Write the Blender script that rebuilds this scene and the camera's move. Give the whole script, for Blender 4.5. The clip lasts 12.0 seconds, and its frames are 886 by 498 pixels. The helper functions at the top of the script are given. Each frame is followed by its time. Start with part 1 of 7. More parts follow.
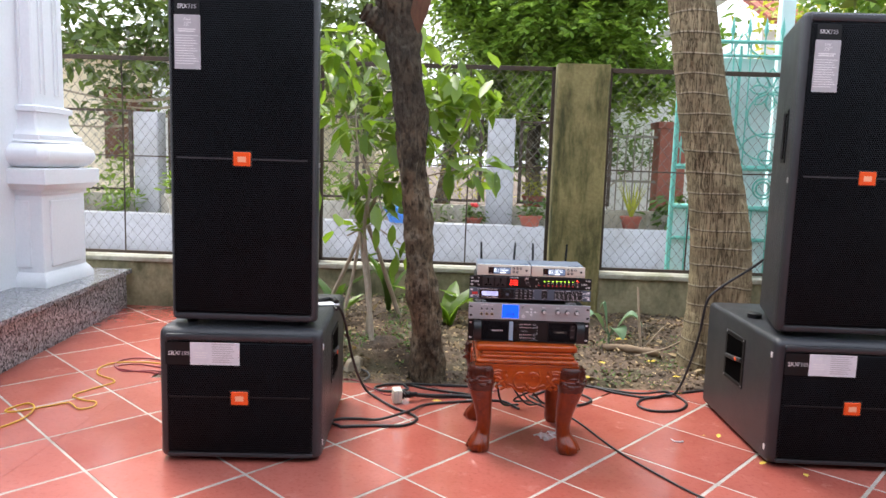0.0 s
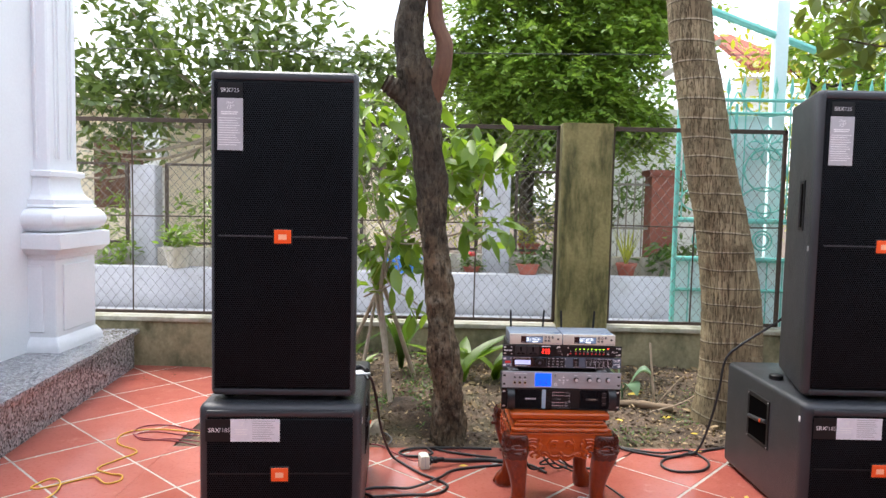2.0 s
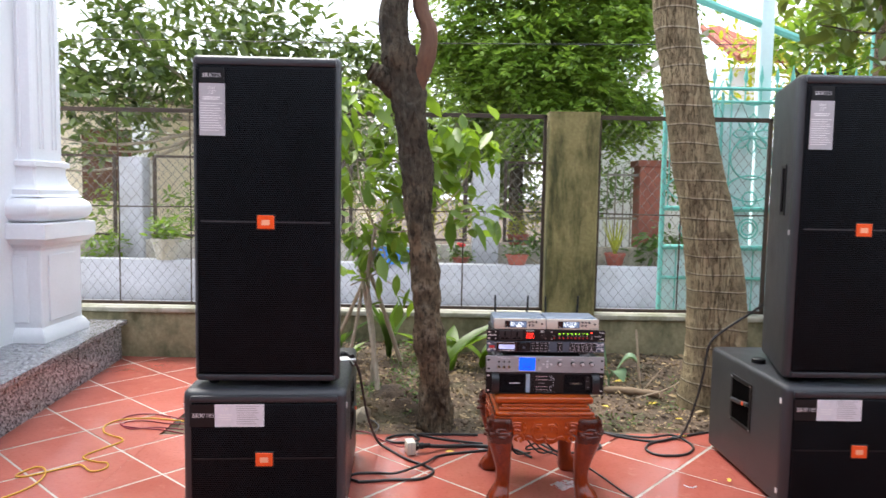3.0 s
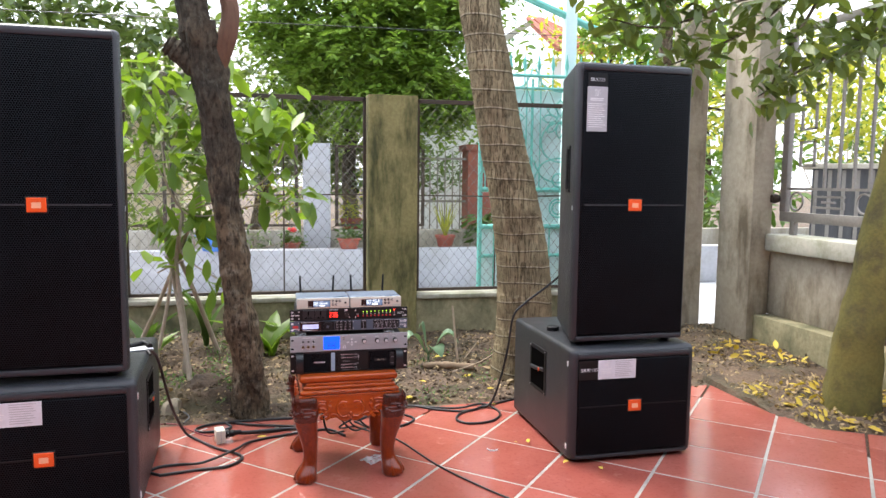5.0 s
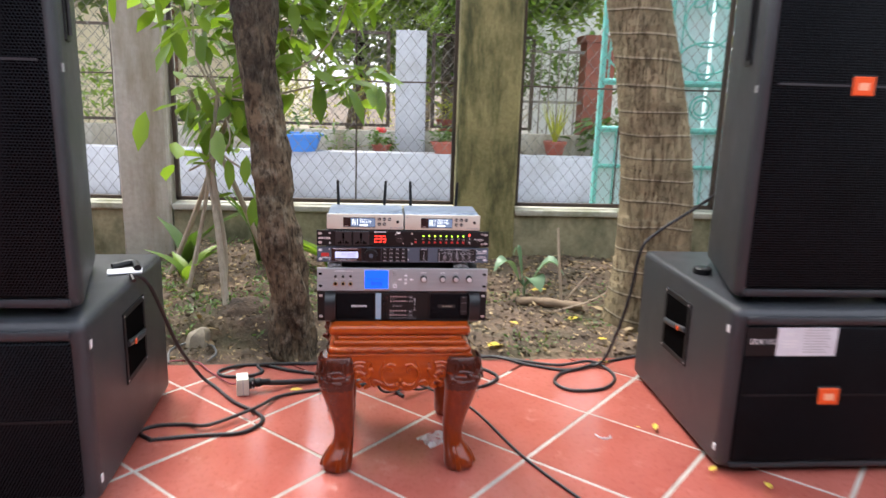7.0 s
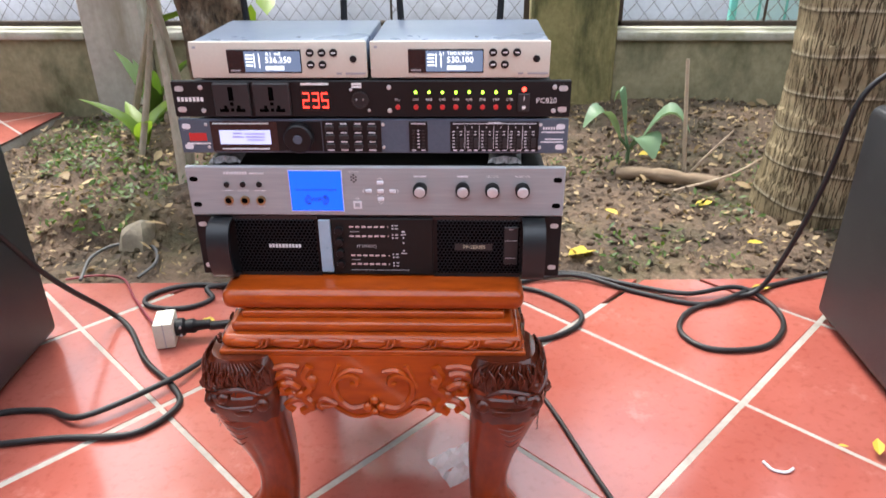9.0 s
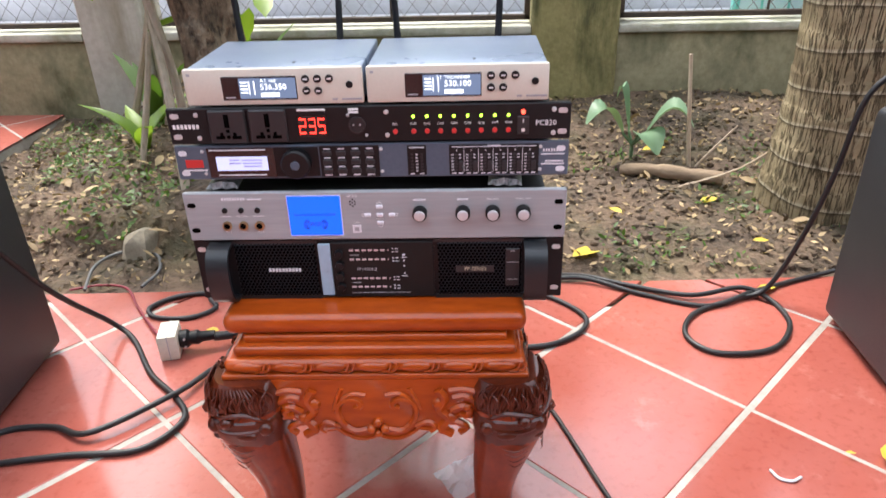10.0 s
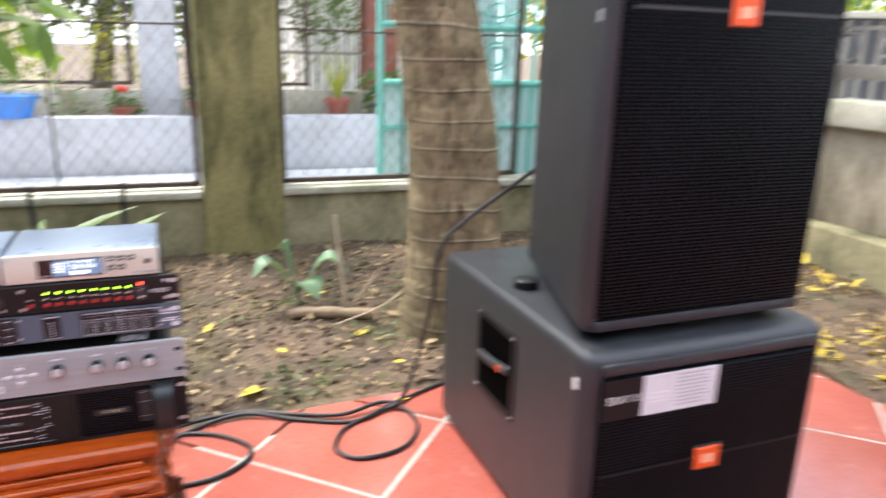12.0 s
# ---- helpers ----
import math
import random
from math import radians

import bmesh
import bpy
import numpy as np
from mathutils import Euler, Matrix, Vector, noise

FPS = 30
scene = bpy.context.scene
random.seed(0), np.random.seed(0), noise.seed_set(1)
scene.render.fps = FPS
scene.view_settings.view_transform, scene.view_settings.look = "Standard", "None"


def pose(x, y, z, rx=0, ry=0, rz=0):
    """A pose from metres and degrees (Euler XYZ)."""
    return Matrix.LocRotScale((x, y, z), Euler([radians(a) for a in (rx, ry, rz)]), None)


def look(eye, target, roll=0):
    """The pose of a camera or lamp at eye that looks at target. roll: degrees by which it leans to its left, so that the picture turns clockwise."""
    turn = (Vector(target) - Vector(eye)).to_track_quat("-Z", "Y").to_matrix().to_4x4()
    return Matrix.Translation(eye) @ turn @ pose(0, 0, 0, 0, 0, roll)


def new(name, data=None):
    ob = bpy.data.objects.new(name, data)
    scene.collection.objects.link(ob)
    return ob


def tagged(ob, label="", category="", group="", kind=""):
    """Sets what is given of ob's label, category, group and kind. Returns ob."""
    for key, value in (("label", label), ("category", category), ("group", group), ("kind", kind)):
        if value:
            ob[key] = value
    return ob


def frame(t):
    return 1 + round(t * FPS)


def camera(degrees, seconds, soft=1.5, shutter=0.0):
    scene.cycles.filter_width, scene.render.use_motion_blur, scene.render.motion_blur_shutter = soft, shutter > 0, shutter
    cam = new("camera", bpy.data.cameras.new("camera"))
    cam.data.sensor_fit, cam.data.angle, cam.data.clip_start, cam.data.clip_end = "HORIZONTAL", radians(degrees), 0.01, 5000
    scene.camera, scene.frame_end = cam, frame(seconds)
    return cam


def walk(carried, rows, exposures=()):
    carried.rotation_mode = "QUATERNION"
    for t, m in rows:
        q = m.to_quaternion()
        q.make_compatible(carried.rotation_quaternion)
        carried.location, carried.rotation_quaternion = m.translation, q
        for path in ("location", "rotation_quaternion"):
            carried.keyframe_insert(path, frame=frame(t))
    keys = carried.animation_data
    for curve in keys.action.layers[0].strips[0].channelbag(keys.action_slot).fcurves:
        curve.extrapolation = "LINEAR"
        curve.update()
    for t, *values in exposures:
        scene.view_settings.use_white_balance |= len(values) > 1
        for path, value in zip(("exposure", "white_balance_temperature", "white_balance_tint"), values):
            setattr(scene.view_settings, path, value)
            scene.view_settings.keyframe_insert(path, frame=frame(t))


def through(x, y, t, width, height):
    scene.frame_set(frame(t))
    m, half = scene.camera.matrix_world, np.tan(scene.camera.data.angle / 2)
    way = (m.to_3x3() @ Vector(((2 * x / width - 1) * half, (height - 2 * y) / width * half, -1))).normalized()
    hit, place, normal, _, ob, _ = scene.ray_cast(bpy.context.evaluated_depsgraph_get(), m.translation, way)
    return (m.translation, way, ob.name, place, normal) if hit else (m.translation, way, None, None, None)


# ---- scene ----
# The camera and its walk
cam = camera(64.4, 12.0, soft=1.5, shutter=0.5)
PATH = [
    (0, (0.181, 0.118, 1.143), (0.107, 2.101, 0.895), 1.8),
    (0.5, (0.009, 0.1, 1.187), (-0.006, 2.088, 0.966), 1.7),
    (1, (-0.078, 0.081, 1.266), (-0.044, 2.072, 1.081), 1.1),
    (1.5, (-0.068, 0.077, 1.288), (-0.059, 2.071, 1.134), 1.2),
    (2, (-0.032, 0.068, 1.276), (-0.053, 2.063, 1.136), 1.2),
    (2.5, (-0.015, 0.064, 1.27), (-0.042, 2.059, 1.125), 1.2),
    (2.7, (-0.014, 0.062, 1.260), (-0.039, 2.056, 1.111), 1.1),
    (4.3, (0.168, 0.034, 1.206), (0.498, 1.999, 1.015), 1.2),
    (4.5, (0.181, 0.027, 1.209), (0.557, 1.982, 1.021), 1.0),
    (5, (0.189, 0.011, 1.221), (0.616, 1.956, 1.03), 0.6),
    (5.5, (0.217, 0.021, 1.2), (0.644, 1.96, 0.964), 0.4),
    (6, (0.278, 0.155, 1.146), (0.66, 2.087, 0.8), 1.0),
    (6.5, (0.34, 0.527, 1.102), (0.628, 2.46, 0.675), 2.0),
    (6.7, (0.371, 0.694, 1.100), (0.588, 2.634, 0.662), 2.0),
    (8.3, (0.553, 1.897, 0.942), (0.489, 3.791, 0.303), 0.0),
    (8.5, (0.565, 1.975, 0.913), (0.478, 3.836, 0.186), 0.0),
    (9, (0.569, 2.049, 0.892), (0.456, 3.834, -0.002), -0.6),
    (9.5, (0.566, 2.079, 0.909), (0.443, 3.834, -0.042), -1.6),
    (10, (0.574, 2.078, 0.93), (0.446, 3.845, 0.001), -1.8),
    (10.5, (0.578, 2.061, 0.957), (0.469, 3.86, 0.091), -1.4),
    (10.8, (0.578, 2.045, 0.965), (0.514, 3.866, 0.136), -1.0),
    (11, (0.582, 2.027, 0.969), (0.562, 3.866, 0.184), -0.7),
    (11.5, (0.621, 1.937, 1.007), (0.857, 3.804, 0.331), 0.4),
    (12, (0.697, 1.759, 1.051), (1.363, 3.563, 0.5), 1.6),
]
walk(cam, [(t, look(eye, target, roll)) for t, eye, target, roll in PATH],
     exposures=[(0.0, 1.42), (0.5, 1.45), (2.5, 1.42), (4.5, 1.50), (6.5, 1.58), (8.5, 1.63), (11.0, 1.66), (11.5, 1.72), (12.0, 1.88)])

# World, sun and exposure: a bright, hazy morning under trees
world = bpy.data.worlds.new("sky")
scene.world = world
world.use_nodes = True
wt = world.node_tree
wt.nodes.clear()
w_out = wt.nodes.new("ShaderNodeOutputWorld")
w_bg = wt.nodes.new("ShaderNodeBackground")
w_sky = wt.nodes.new("ShaderNodeTexSky")
w_sky.sky_type = "NISHITA"
w_sky.sun_disc = False
w_sky.sun_elevation = radians(63)
w_sky.sun_rotation = radians(327)
w_sky.air_density, w_sky.dust_density, w_sky.ozone_density = 1.2, 4.0, 1.0
w_mix = wt.nodes.new("ShaderNodeMix")
w_mix.data_type = "RGBA"
w_mix.inputs[0].default_value = 0.55
w_mix.inputs[7].default_value = (8.6, 9.1, 10.2, 1)
wt.links.new(w_sky.outputs[0], w_mix.inputs[6])
wt.links.new(w_mix.outputs[2], w_bg.inputs[0])
w_bg.inputs[1].default_value = 0.15
wt.links.new(w_bg.outputs[0], w_out.inputs[0])
sun_data = bpy.data.lights.new("sun", "SUN")
sun_data.energy, sun_data.angle, sun_data.color = 1.9, radians(20), (1.0, 0.96, 0.90)
sun = new("sun", sun_data)
sun.matrix_world = look((-3.5, 9.5, 13), (0, 4, 0))

# Building tools
RNG = np.random.default_rng(7)


class Geo:
    """Collects vertices and faces of one mesh."""

    def __init__(self):
        self.v, self.f = [], []

    def add(self, verts, faces):
        n = len(self.v)
        self.v.extend(tuple(p) for p in verts)
        self.f.extend(tuple(i + n for i in f) for f in faces)
        return self

    def box(self, x0, x1, y0, y1, z0, z1, bevel=0.0, seg=2, m=None):
        if bevel <= 0:
            vs = [(x, y, z) for z in (z0, z1) for y in (y0, y1) for x in (x0, x1)]
            fs = [(0, 2, 3, 1), (4, 5, 7, 6), (0, 1, 5, 4), (2, 6, 7, 3), (0, 4, 6, 2), (1, 3, 7, 5)]
        else:
            bm = bmesh.new()
            bmesh.ops.create_cube(bm, size=1, matrix=Matrix.LocRotScale(((x0 + x1) / 2, (y0 + y1) / 2, (z0 + z1) / 2), None, (x1 - x0, y1 - y0, z1 - z0)))
            bmesh.ops.bevel(bm, geom=bm.edges[:], offset=bevel, segments=seg, profile=0.5, affect="EDGES")
            bm.verts.index_update()
            vs, fs = [v.co.copy() for v in bm.verts], [[v.index for v in f.verts] for f in bm.faces]
            bm.free()
        if m is not None:
            vs = [m @ Vector(p) for p in vs]
        return self.add(vs, fs)

    def tube(self, pts, radius, n=8, closed=False, caps=True):
        """A round bar along pts; radius is a number or one a point."""
        pts = [Vector(p) for p in pts]
        rs = radius if isinstance(radius, (list, tuple)) else [radius] * len(pts)
        vs, up = [], None
        for i, p in enumerate(pts):
            a = pts[i - 1] if i or closed else p
            b = pts[(i + 1) % len(pts)] if i < len(pts) - 1 or closed else p
            d = (b - a).normalized()
            if up is None:
                up = d.orthogonal().normalized()
            up = (up - d * up.dot(d))
            up = up.normalized() if up.length > 1e-6 else d.orthogonal().normalized()
            side = d.cross(up)
            vs += [p + (up * math.cos(6.28319 * k / n) + side * math.sin(6.28319 * k / n)) * rs[i] for k in range(n)]
        fs, rows = [], len(pts)
        for i in range(rows if closed else rows - 1):
            j = (i + 1) % rows
            fs += [(i * n + k, i * n + (k + 1) % n, j * n + (k + 1) % n, j * n + k) for k in range(n)]
        if caps and not closed:
            fs += [tuple(range(n))[::-1], tuple((rows - 1) * n + k for k in range(n))]
        return self.add(vs, fs)

    def lathe(self, profile, n=16, m=None):
        """Turns (radius, z) pairs round z."""
        vs = [(r * math.cos(6.28319 * k / n), r * math.sin(6.28319 * k / n), z) for r, z in profile for k in range(n)]
        if m is not None:
            vs = [m @ Vector(p) for p in vs]
        rows = len(profile)
        fs = [(i * n + k, i * n + (k + 1) % n, (i + 1) * n + (k + 1) % n, (i + 1) * n + k) for i in range(rows - 1) for k in range(n)]
        fs += [tuple(range(n))[::-1], tuple((rows - 1) * n + k for k in range(n))]
        return self.add(vs, fs)

    def loft(self, rings, caps=True):
        """Joins rings of equal length."""
        n = len(rings[0])
        fs = [(i * n + k, i * n + (k + 1) % n, (i + 1) * n + (k + 1) % n, (i + 1) * n + k) for i in range(len(rings) - 1) for k in range(n)]
        if caps:
            fs += [tuple(range(n))[::-1], tuple((len(rings) - 1) * n + k for k in range(n))]
        return self.add([p for r in rings for p in r], fs)

    def ball(self, c, rx, ry=None, rz=None, n=10, m=None):
        ry, rz = ry or rx, rz or rx
        prof = [(max(0.02, math.sin(math.pi * i / 6)), -math.cos(math.pi * i / 6)) for i in range(7)]
        k = Matrix.LocRotScale(c, None, (rx, ry, rz))
        return self.lathe(prof, n, k if m is None else m @ k)

    def prism(self, outline, y0, y1):
        """An outline of (x, z) pairs made thick along y."""
        n = len(outline)
        vs = [(x, y0, z) for x, z in outline] + [(x, y1, z) for x, z in outline]
        fs = [tuple(range(n)), tuple(range(2 * n - 1, n - 1, -1))] + [(k, k + n, (k + 1) % n + n, (k + 1) % n) for k in range(n)]
        return self.add(vs, fs)

    def mesh(self, name, smooth=35):
        me = bpy.data.meshes.new(name)
        me.from_pydata(self.v, [], self.f)
        me.validate()
        bm = bmesh.new()
        bm.from_mesh(me)
        bmesh.ops.recalc_face_normals(bm, faces=bm.faces[:])
        bm.to_mesh(me)
        bm.free()
        if smooth:
            me.shade_smooth()
            me.set_sharp_from_angle(angle=radians(smooth))
        return me


def part(name, geo, material, parent=None, label="", smooth=35, m=None):
    """Links a Geo (or a mesh) as one mesh object under a thing or a part."""
    me = geo.mesh(name, smooth) if isinstance(geo, Geo) else geo
    if material is not None and not me.materials:
        me.materials.append(material)
    ob = new(name, me)
    if parent is not None:
        ob.parent = parent
    if m is not None:
        ob.matrix_basis = m
    if label:
        ob["label"] = label
    return ob


def thing(name, m, label, category, group="", kind=""):
    ob = new(name)
    ob.empty_display_size = 0.1
    ob.matrix_basis = m
    return tagged(ob, label, category, group, kind)


def solid(name, geo, material, label, category, group="", kind="", smooth=35, m=None):
    return tagged(part(name, geo, material, None, "", smooth, m), label, category, group, kind)


def lettering(text, size, material, parent, m, name="lettering", depth=0.0003, shear=0.0, spacing=1.0):
    """Words as a thin mesh; they lie in the local xz plane and face -y."""
    cu = bpy.data.curves.new(name, "FONT")
    cu.body, cu.size, cu.extrude, cu.shear, cu.space_character = text, size, depth, shear, spacing
    cu.align_x, cu.align_y, cu.resolution_u = "CENTER", "CENTER", 2
    tmp = bpy.data.objects.new(name, cu)
    me = bpy.data.meshes.new_from_object(tmp)
    bpy.data.objects.remove(tmp)
    me.transform(Matrix.Rotation(radians(90), 4, "X"))
    me.materials.clear()
    return part(name, me, material, parent, m=m)


def smooth_path(pts, n=8):
    """A Catmull-Rom line through pts."""
    pts = [Vector(p) for p in pts]
    ext = [pts[0] * 2 - pts[1]] + pts + [pts[-1] * 2 - pts[-2]]
    out = []
    for i in range(1, len(ext) - 2):
        p0, p1, p2, p3 = ext[i - 1:i + 3]
        for k in range(n):
            t = k / n
            out.append(0.5 * (2 * p1 + (p2 - p0) * t + (2 * p0 - 5 * p1 + 4 * p2 - p3) * t * t + (3 * p1 - p0 - 3 * p2 + p3) * t ** 3))
    return out + [pts[-1]]

# Materials
def nodes_of(name):
    ma = bpy.data.materials.new(name)
    ma.use_nodes = True
    return ma, ma.node_tree, ma.node_tree.nodes["Principled BSDF"]


def link(nt, a, b):
    nt.links.new(a, b)


def node(nt, kind, **sets):
    n = nt.nodes.new(kind)
    for k, v in sets.items():
        n.inputs[k].default_value = v
    return n


def math_node(nt, op, a, b=None):
    n = nt.nodes.new("ShaderNodeMath")
    n.operation = op
    for i, v in enumerate((a, b)):
        if v is None:
            continue
        if isinstance(v, (int, float)):
            n.inputs[i].default_value = v
        else:
            link(nt, v, n.inputs[i])
    return n.outputs[0]


def mix_colour(nt, fac, a, b):
    n = nt.nodes.new("ShaderNodeMix")
    n.data_type = "RGBA"
    for i, v in ((0, fac), (6, a), (7, b)):
        if isinstance(v, (int, float)):
            n.inputs[i].default_value = v
        elif isinstance(v, tuple):
            n.inputs[i].default_value = (*v, 1)
        else:
            link(nt, v, n.inputs[i])
    return n.outputs[2]


def noise_of(nt, coord, scale, detail=4.0, rough=0.55, stretch=None):
    if stretch:
        mp = nt.nodes.new("ShaderNodeMapping")
        mp.inputs["Scale"].default_value = stretch
        link(nt, coord, mp.inputs[0])
        coord = mp.outputs[0]
    n = node(nt, "ShaderNodeTexNoise", Scale=scale, Detail=detail, Roughness=rough)
    link(nt, coord, n.inputs["Vector"])
    return n.outputs[0]


def ramp(nt, fac, lo, hi, a=0.0, b=1.0):
    n = nt.nodes.new("ShaderNodeMapRange")
    link(nt, fac, n.inputs[0])
    for i, v in enumerate((lo, hi, a, b)):
        n.inputs[i + 1].default_value = v
    return n.outputs[0]


def bump(nt, bsdf, height, strength, distance=0.01):
    n = node(nt, "ShaderNodeBump", Strength=strength, Distance=distance)
    link(nt, height, n.inputs["Height"])
    link(nt, n.outputs[0], bsdf.inputs["Normal"])


def surface(name, dark, light, rough=0.6, metal=0.0, big=3.0, small=40.0, relief=0.2, stretch=None, coat=0.0, gloss=0.1, by_object=0.0, spec=0.5, stain=None, stain_amount=0.5, stain_scale=1.5, stain_stretch=None, coat_rough=0.12):
    """A surface with large and small variation, relief and, if wished, stains."""
    ma, nt, b = nodes_of(name)
    co = nt.nodes.new("ShaderNodeTexCoord").outputs["Object"]
    n1 = noise_of(nt, co, big, 4, 0.6, stretch)
    n2 = noise_of(nt, co, small, 3, 0.6, stretch)
    f = math_node(nt, "ADD", math_node(nt, "MULTIPLY", n1, 0.6), math_node(nt, "MULTIPLY", n2, 0.4))
    if by_object:
        rnd = nt.nodes.new("ShaderNodeObjectInfo").outputs["Random"]
        f = math_node(nt, "ADD", f, math_node(nt, "MULTIPLY", math_node(nt, "SUBTRACT", rnd, 0.5), by_object))
    col = mix_colour(nt, ramp(nt, f, 0.3, 0.7), dark, light)
    if stain:
        s = ramp(nt, noise_of(nt, co, stain_scale, 6, 0.65, stain_stretch), 0.48, 0.66, 0.0, stain_amount)
        col = mix_colour(nt, s, col, stain)
    link(nt, col, b.inputs["Base Color"])
    link(nt, ramp(nt, n1, 0.3, 0.7, rough - gloss, rough + gloss), b.inputs["Roughness"])
    b.inputs["Metallic"].default_value = metal
    b.inputs["Coat Weight"].default_value = coat
    b.inputs["Coat Roughness"].default_value = coat_rough
    b.inputs["Specular IOR Level"].default_value = spec
    if relief:
        bump(nt, b, n2, relief, 0.004)
    return ma


def leaf_material(name, dark, light, through=0.35, rough=0.4):
    """Leaves: each a shade of its own, a little light shining through."""
    ma, nt, b = nodes_of(name)
    rnd = nt.nodes.new("ShaderNodeNewGeometry").outputs["Random Per Island"]
    col = mix_colour(nt, rnd, dark, light)
    co = nt.nodes.new("ShaderNodeTexCoord").outputs["Object"]
    col = mix_colour(nt, ramp(nt, noise_of(nt, co, 2.0), 0.35, 0.65, 0, 0.5), col, tuple(c * 0.55 for c in light))
    link(nt, col, b.inputs["Base Color"])
    b.inputs["Roughness"].default_value = rough
    tr = nt.nodes.new("ShaderNodeBsdfTranslucent")
    link(nt, mix_colour(nt, 0.5, col, (light[0] * 1.3, light[1] * 1.3, light[2] * 0.5)), tr.inputs[0])
    mx = nt.nodes.new("ShaderNodeMixShader")
    mx.inputs[0].default_value = through
    link(nt, b.outputs[0], mx.inputs[1])
    link(nt, tr.outputs[0], mx.inputs[2])
    link(nt, mx.outputs[0], nt.nodes["Material Output"].inputs[0])
    return ma


def glow(name, colour, strength):
    ma, nt, b = nodes_of(name)
    b.inputs["Base Color"].default_value = (*[c * 0.3 for c in colour], 1)
    b.inputs["Emission Color"].default_value = (*colour, 1)
    b.inputs["Specular IOR Level"].default_value = 0.1
    b.inputs["Emission Strength"].default_value = strength
    b.inputs["Roughness"].default_value = 0.25
    return ma


def plain(name, colour, rough=0.5, metal=0.0):
    return surface(name, tuple(c * 0.88 for c in colour), tuple(min(1, c * 1.08) for c in colour), rough, metal, 8, 120, 0.05, gloss=0.04)


def grille_material(name="black_perforated_steel", px=0.0085):
    """Black steel sheet with rows of offset round holes."""
    ma, nt, b = nodes_of(name)
    co = nt.nodes.new("ShaderNodeTexCoord").outputs["Object"]
    sep = nt.nodes.new("ShaderNodeSeparateXYZ")
    link(nt, co, sep.inputs[0])
    pz = px * 0.866
    row = math_node(nt, "DIVIDE", sep.outputs[2], pz)
    odd = math_node(nt, "MULTIPLY", math_node(nt, "MODULO", math_node(nt, "ADD", math_node(nt, "FLOOR", row), 1000), 2), 0.5)
    u = math_node(nt, "FRACT", math_node(nt, "ADD", math_node(nt, "ADD", math_node(nt, "DIVIDE", sep.outputs[0], px), odd), 1000))
    v = math_node(nt, "FRACT", math_node(nt, "ADD", row, 1000))
    du = math_node(nt, "SUBTRACT", u, 0.5)
    dv = math_node(nt, "MULTIPLY", math_node(nt, "SUBTRACT", v, 0.5), pz / px)
    d = math_node(nt, "SQRT", math_node(nt, "ADD", math_node(nt, "MULTIPLY", du, du), math_node(nt, "MULTIPLY", dv, dv)))
    edge = ramp(nt, d, 0.33, 0.40)
    dust = ramp(nt, noise_of(nt, co, 5.0), 0.35, 0.7, 0.75, 1.25)
    col = mix_colour(nt, edge, (0.0002, 0.0002, 0.0003), (0.0080, 0.0096, 0.0125))
    vm = nt.nodes.new("ShaderNodeVectorMath")
    vm.operation = "SCALE"
    link(nt, col, vm.inputs[0])
    link(nt, dust, vm.inputs["Scale"])
    link(nt, vm.outputs[0], b.inputs["Base Color"])
    link(nt, ramp(nt, edge, 0, 1, 0.9, 0.45), b.inputs["Roughness"])
    link(nt, ramp(nt, edge, 0, 1, 0.0, 0.16), b.inputs["Specular IOR Level"])
    bump(nt, b, edge, 0.5, 0.002)
    return ma


def granite_material():
    ma, nt, b = nodes_of("grey_granite")
    co = nt.nodes.new("ShaderNodeTexCoord").outputs["Object"]
    vo = node(nt, "ShaderNodeTexVoronoi", Scale=95.0)
    link(nt, co, vo.inputs["Vector"])
    sp = nt.nodes.new("ShaderNodeSeparateColor")
    link(nt, vo.outputs["Color"], sp.inputs[0])
    f = math_node(nt, "ADD", math_node(nt, "MULTIPLY", sp.outputs[0], 0.6), math_node(nt, "MULTIPLY", noise_of(nt, co, 45, 3), 0.5))
    col = mix_colour(nt, ramp(nt, f, 0.3, 0.85), (0.035, 0.037, 0.042), (0.42, 0.42, 0.44))
    link(nt, col, b.inputs["Base Color"])
    b.inputs["Roughness"].default_value = 0.16
    return ma


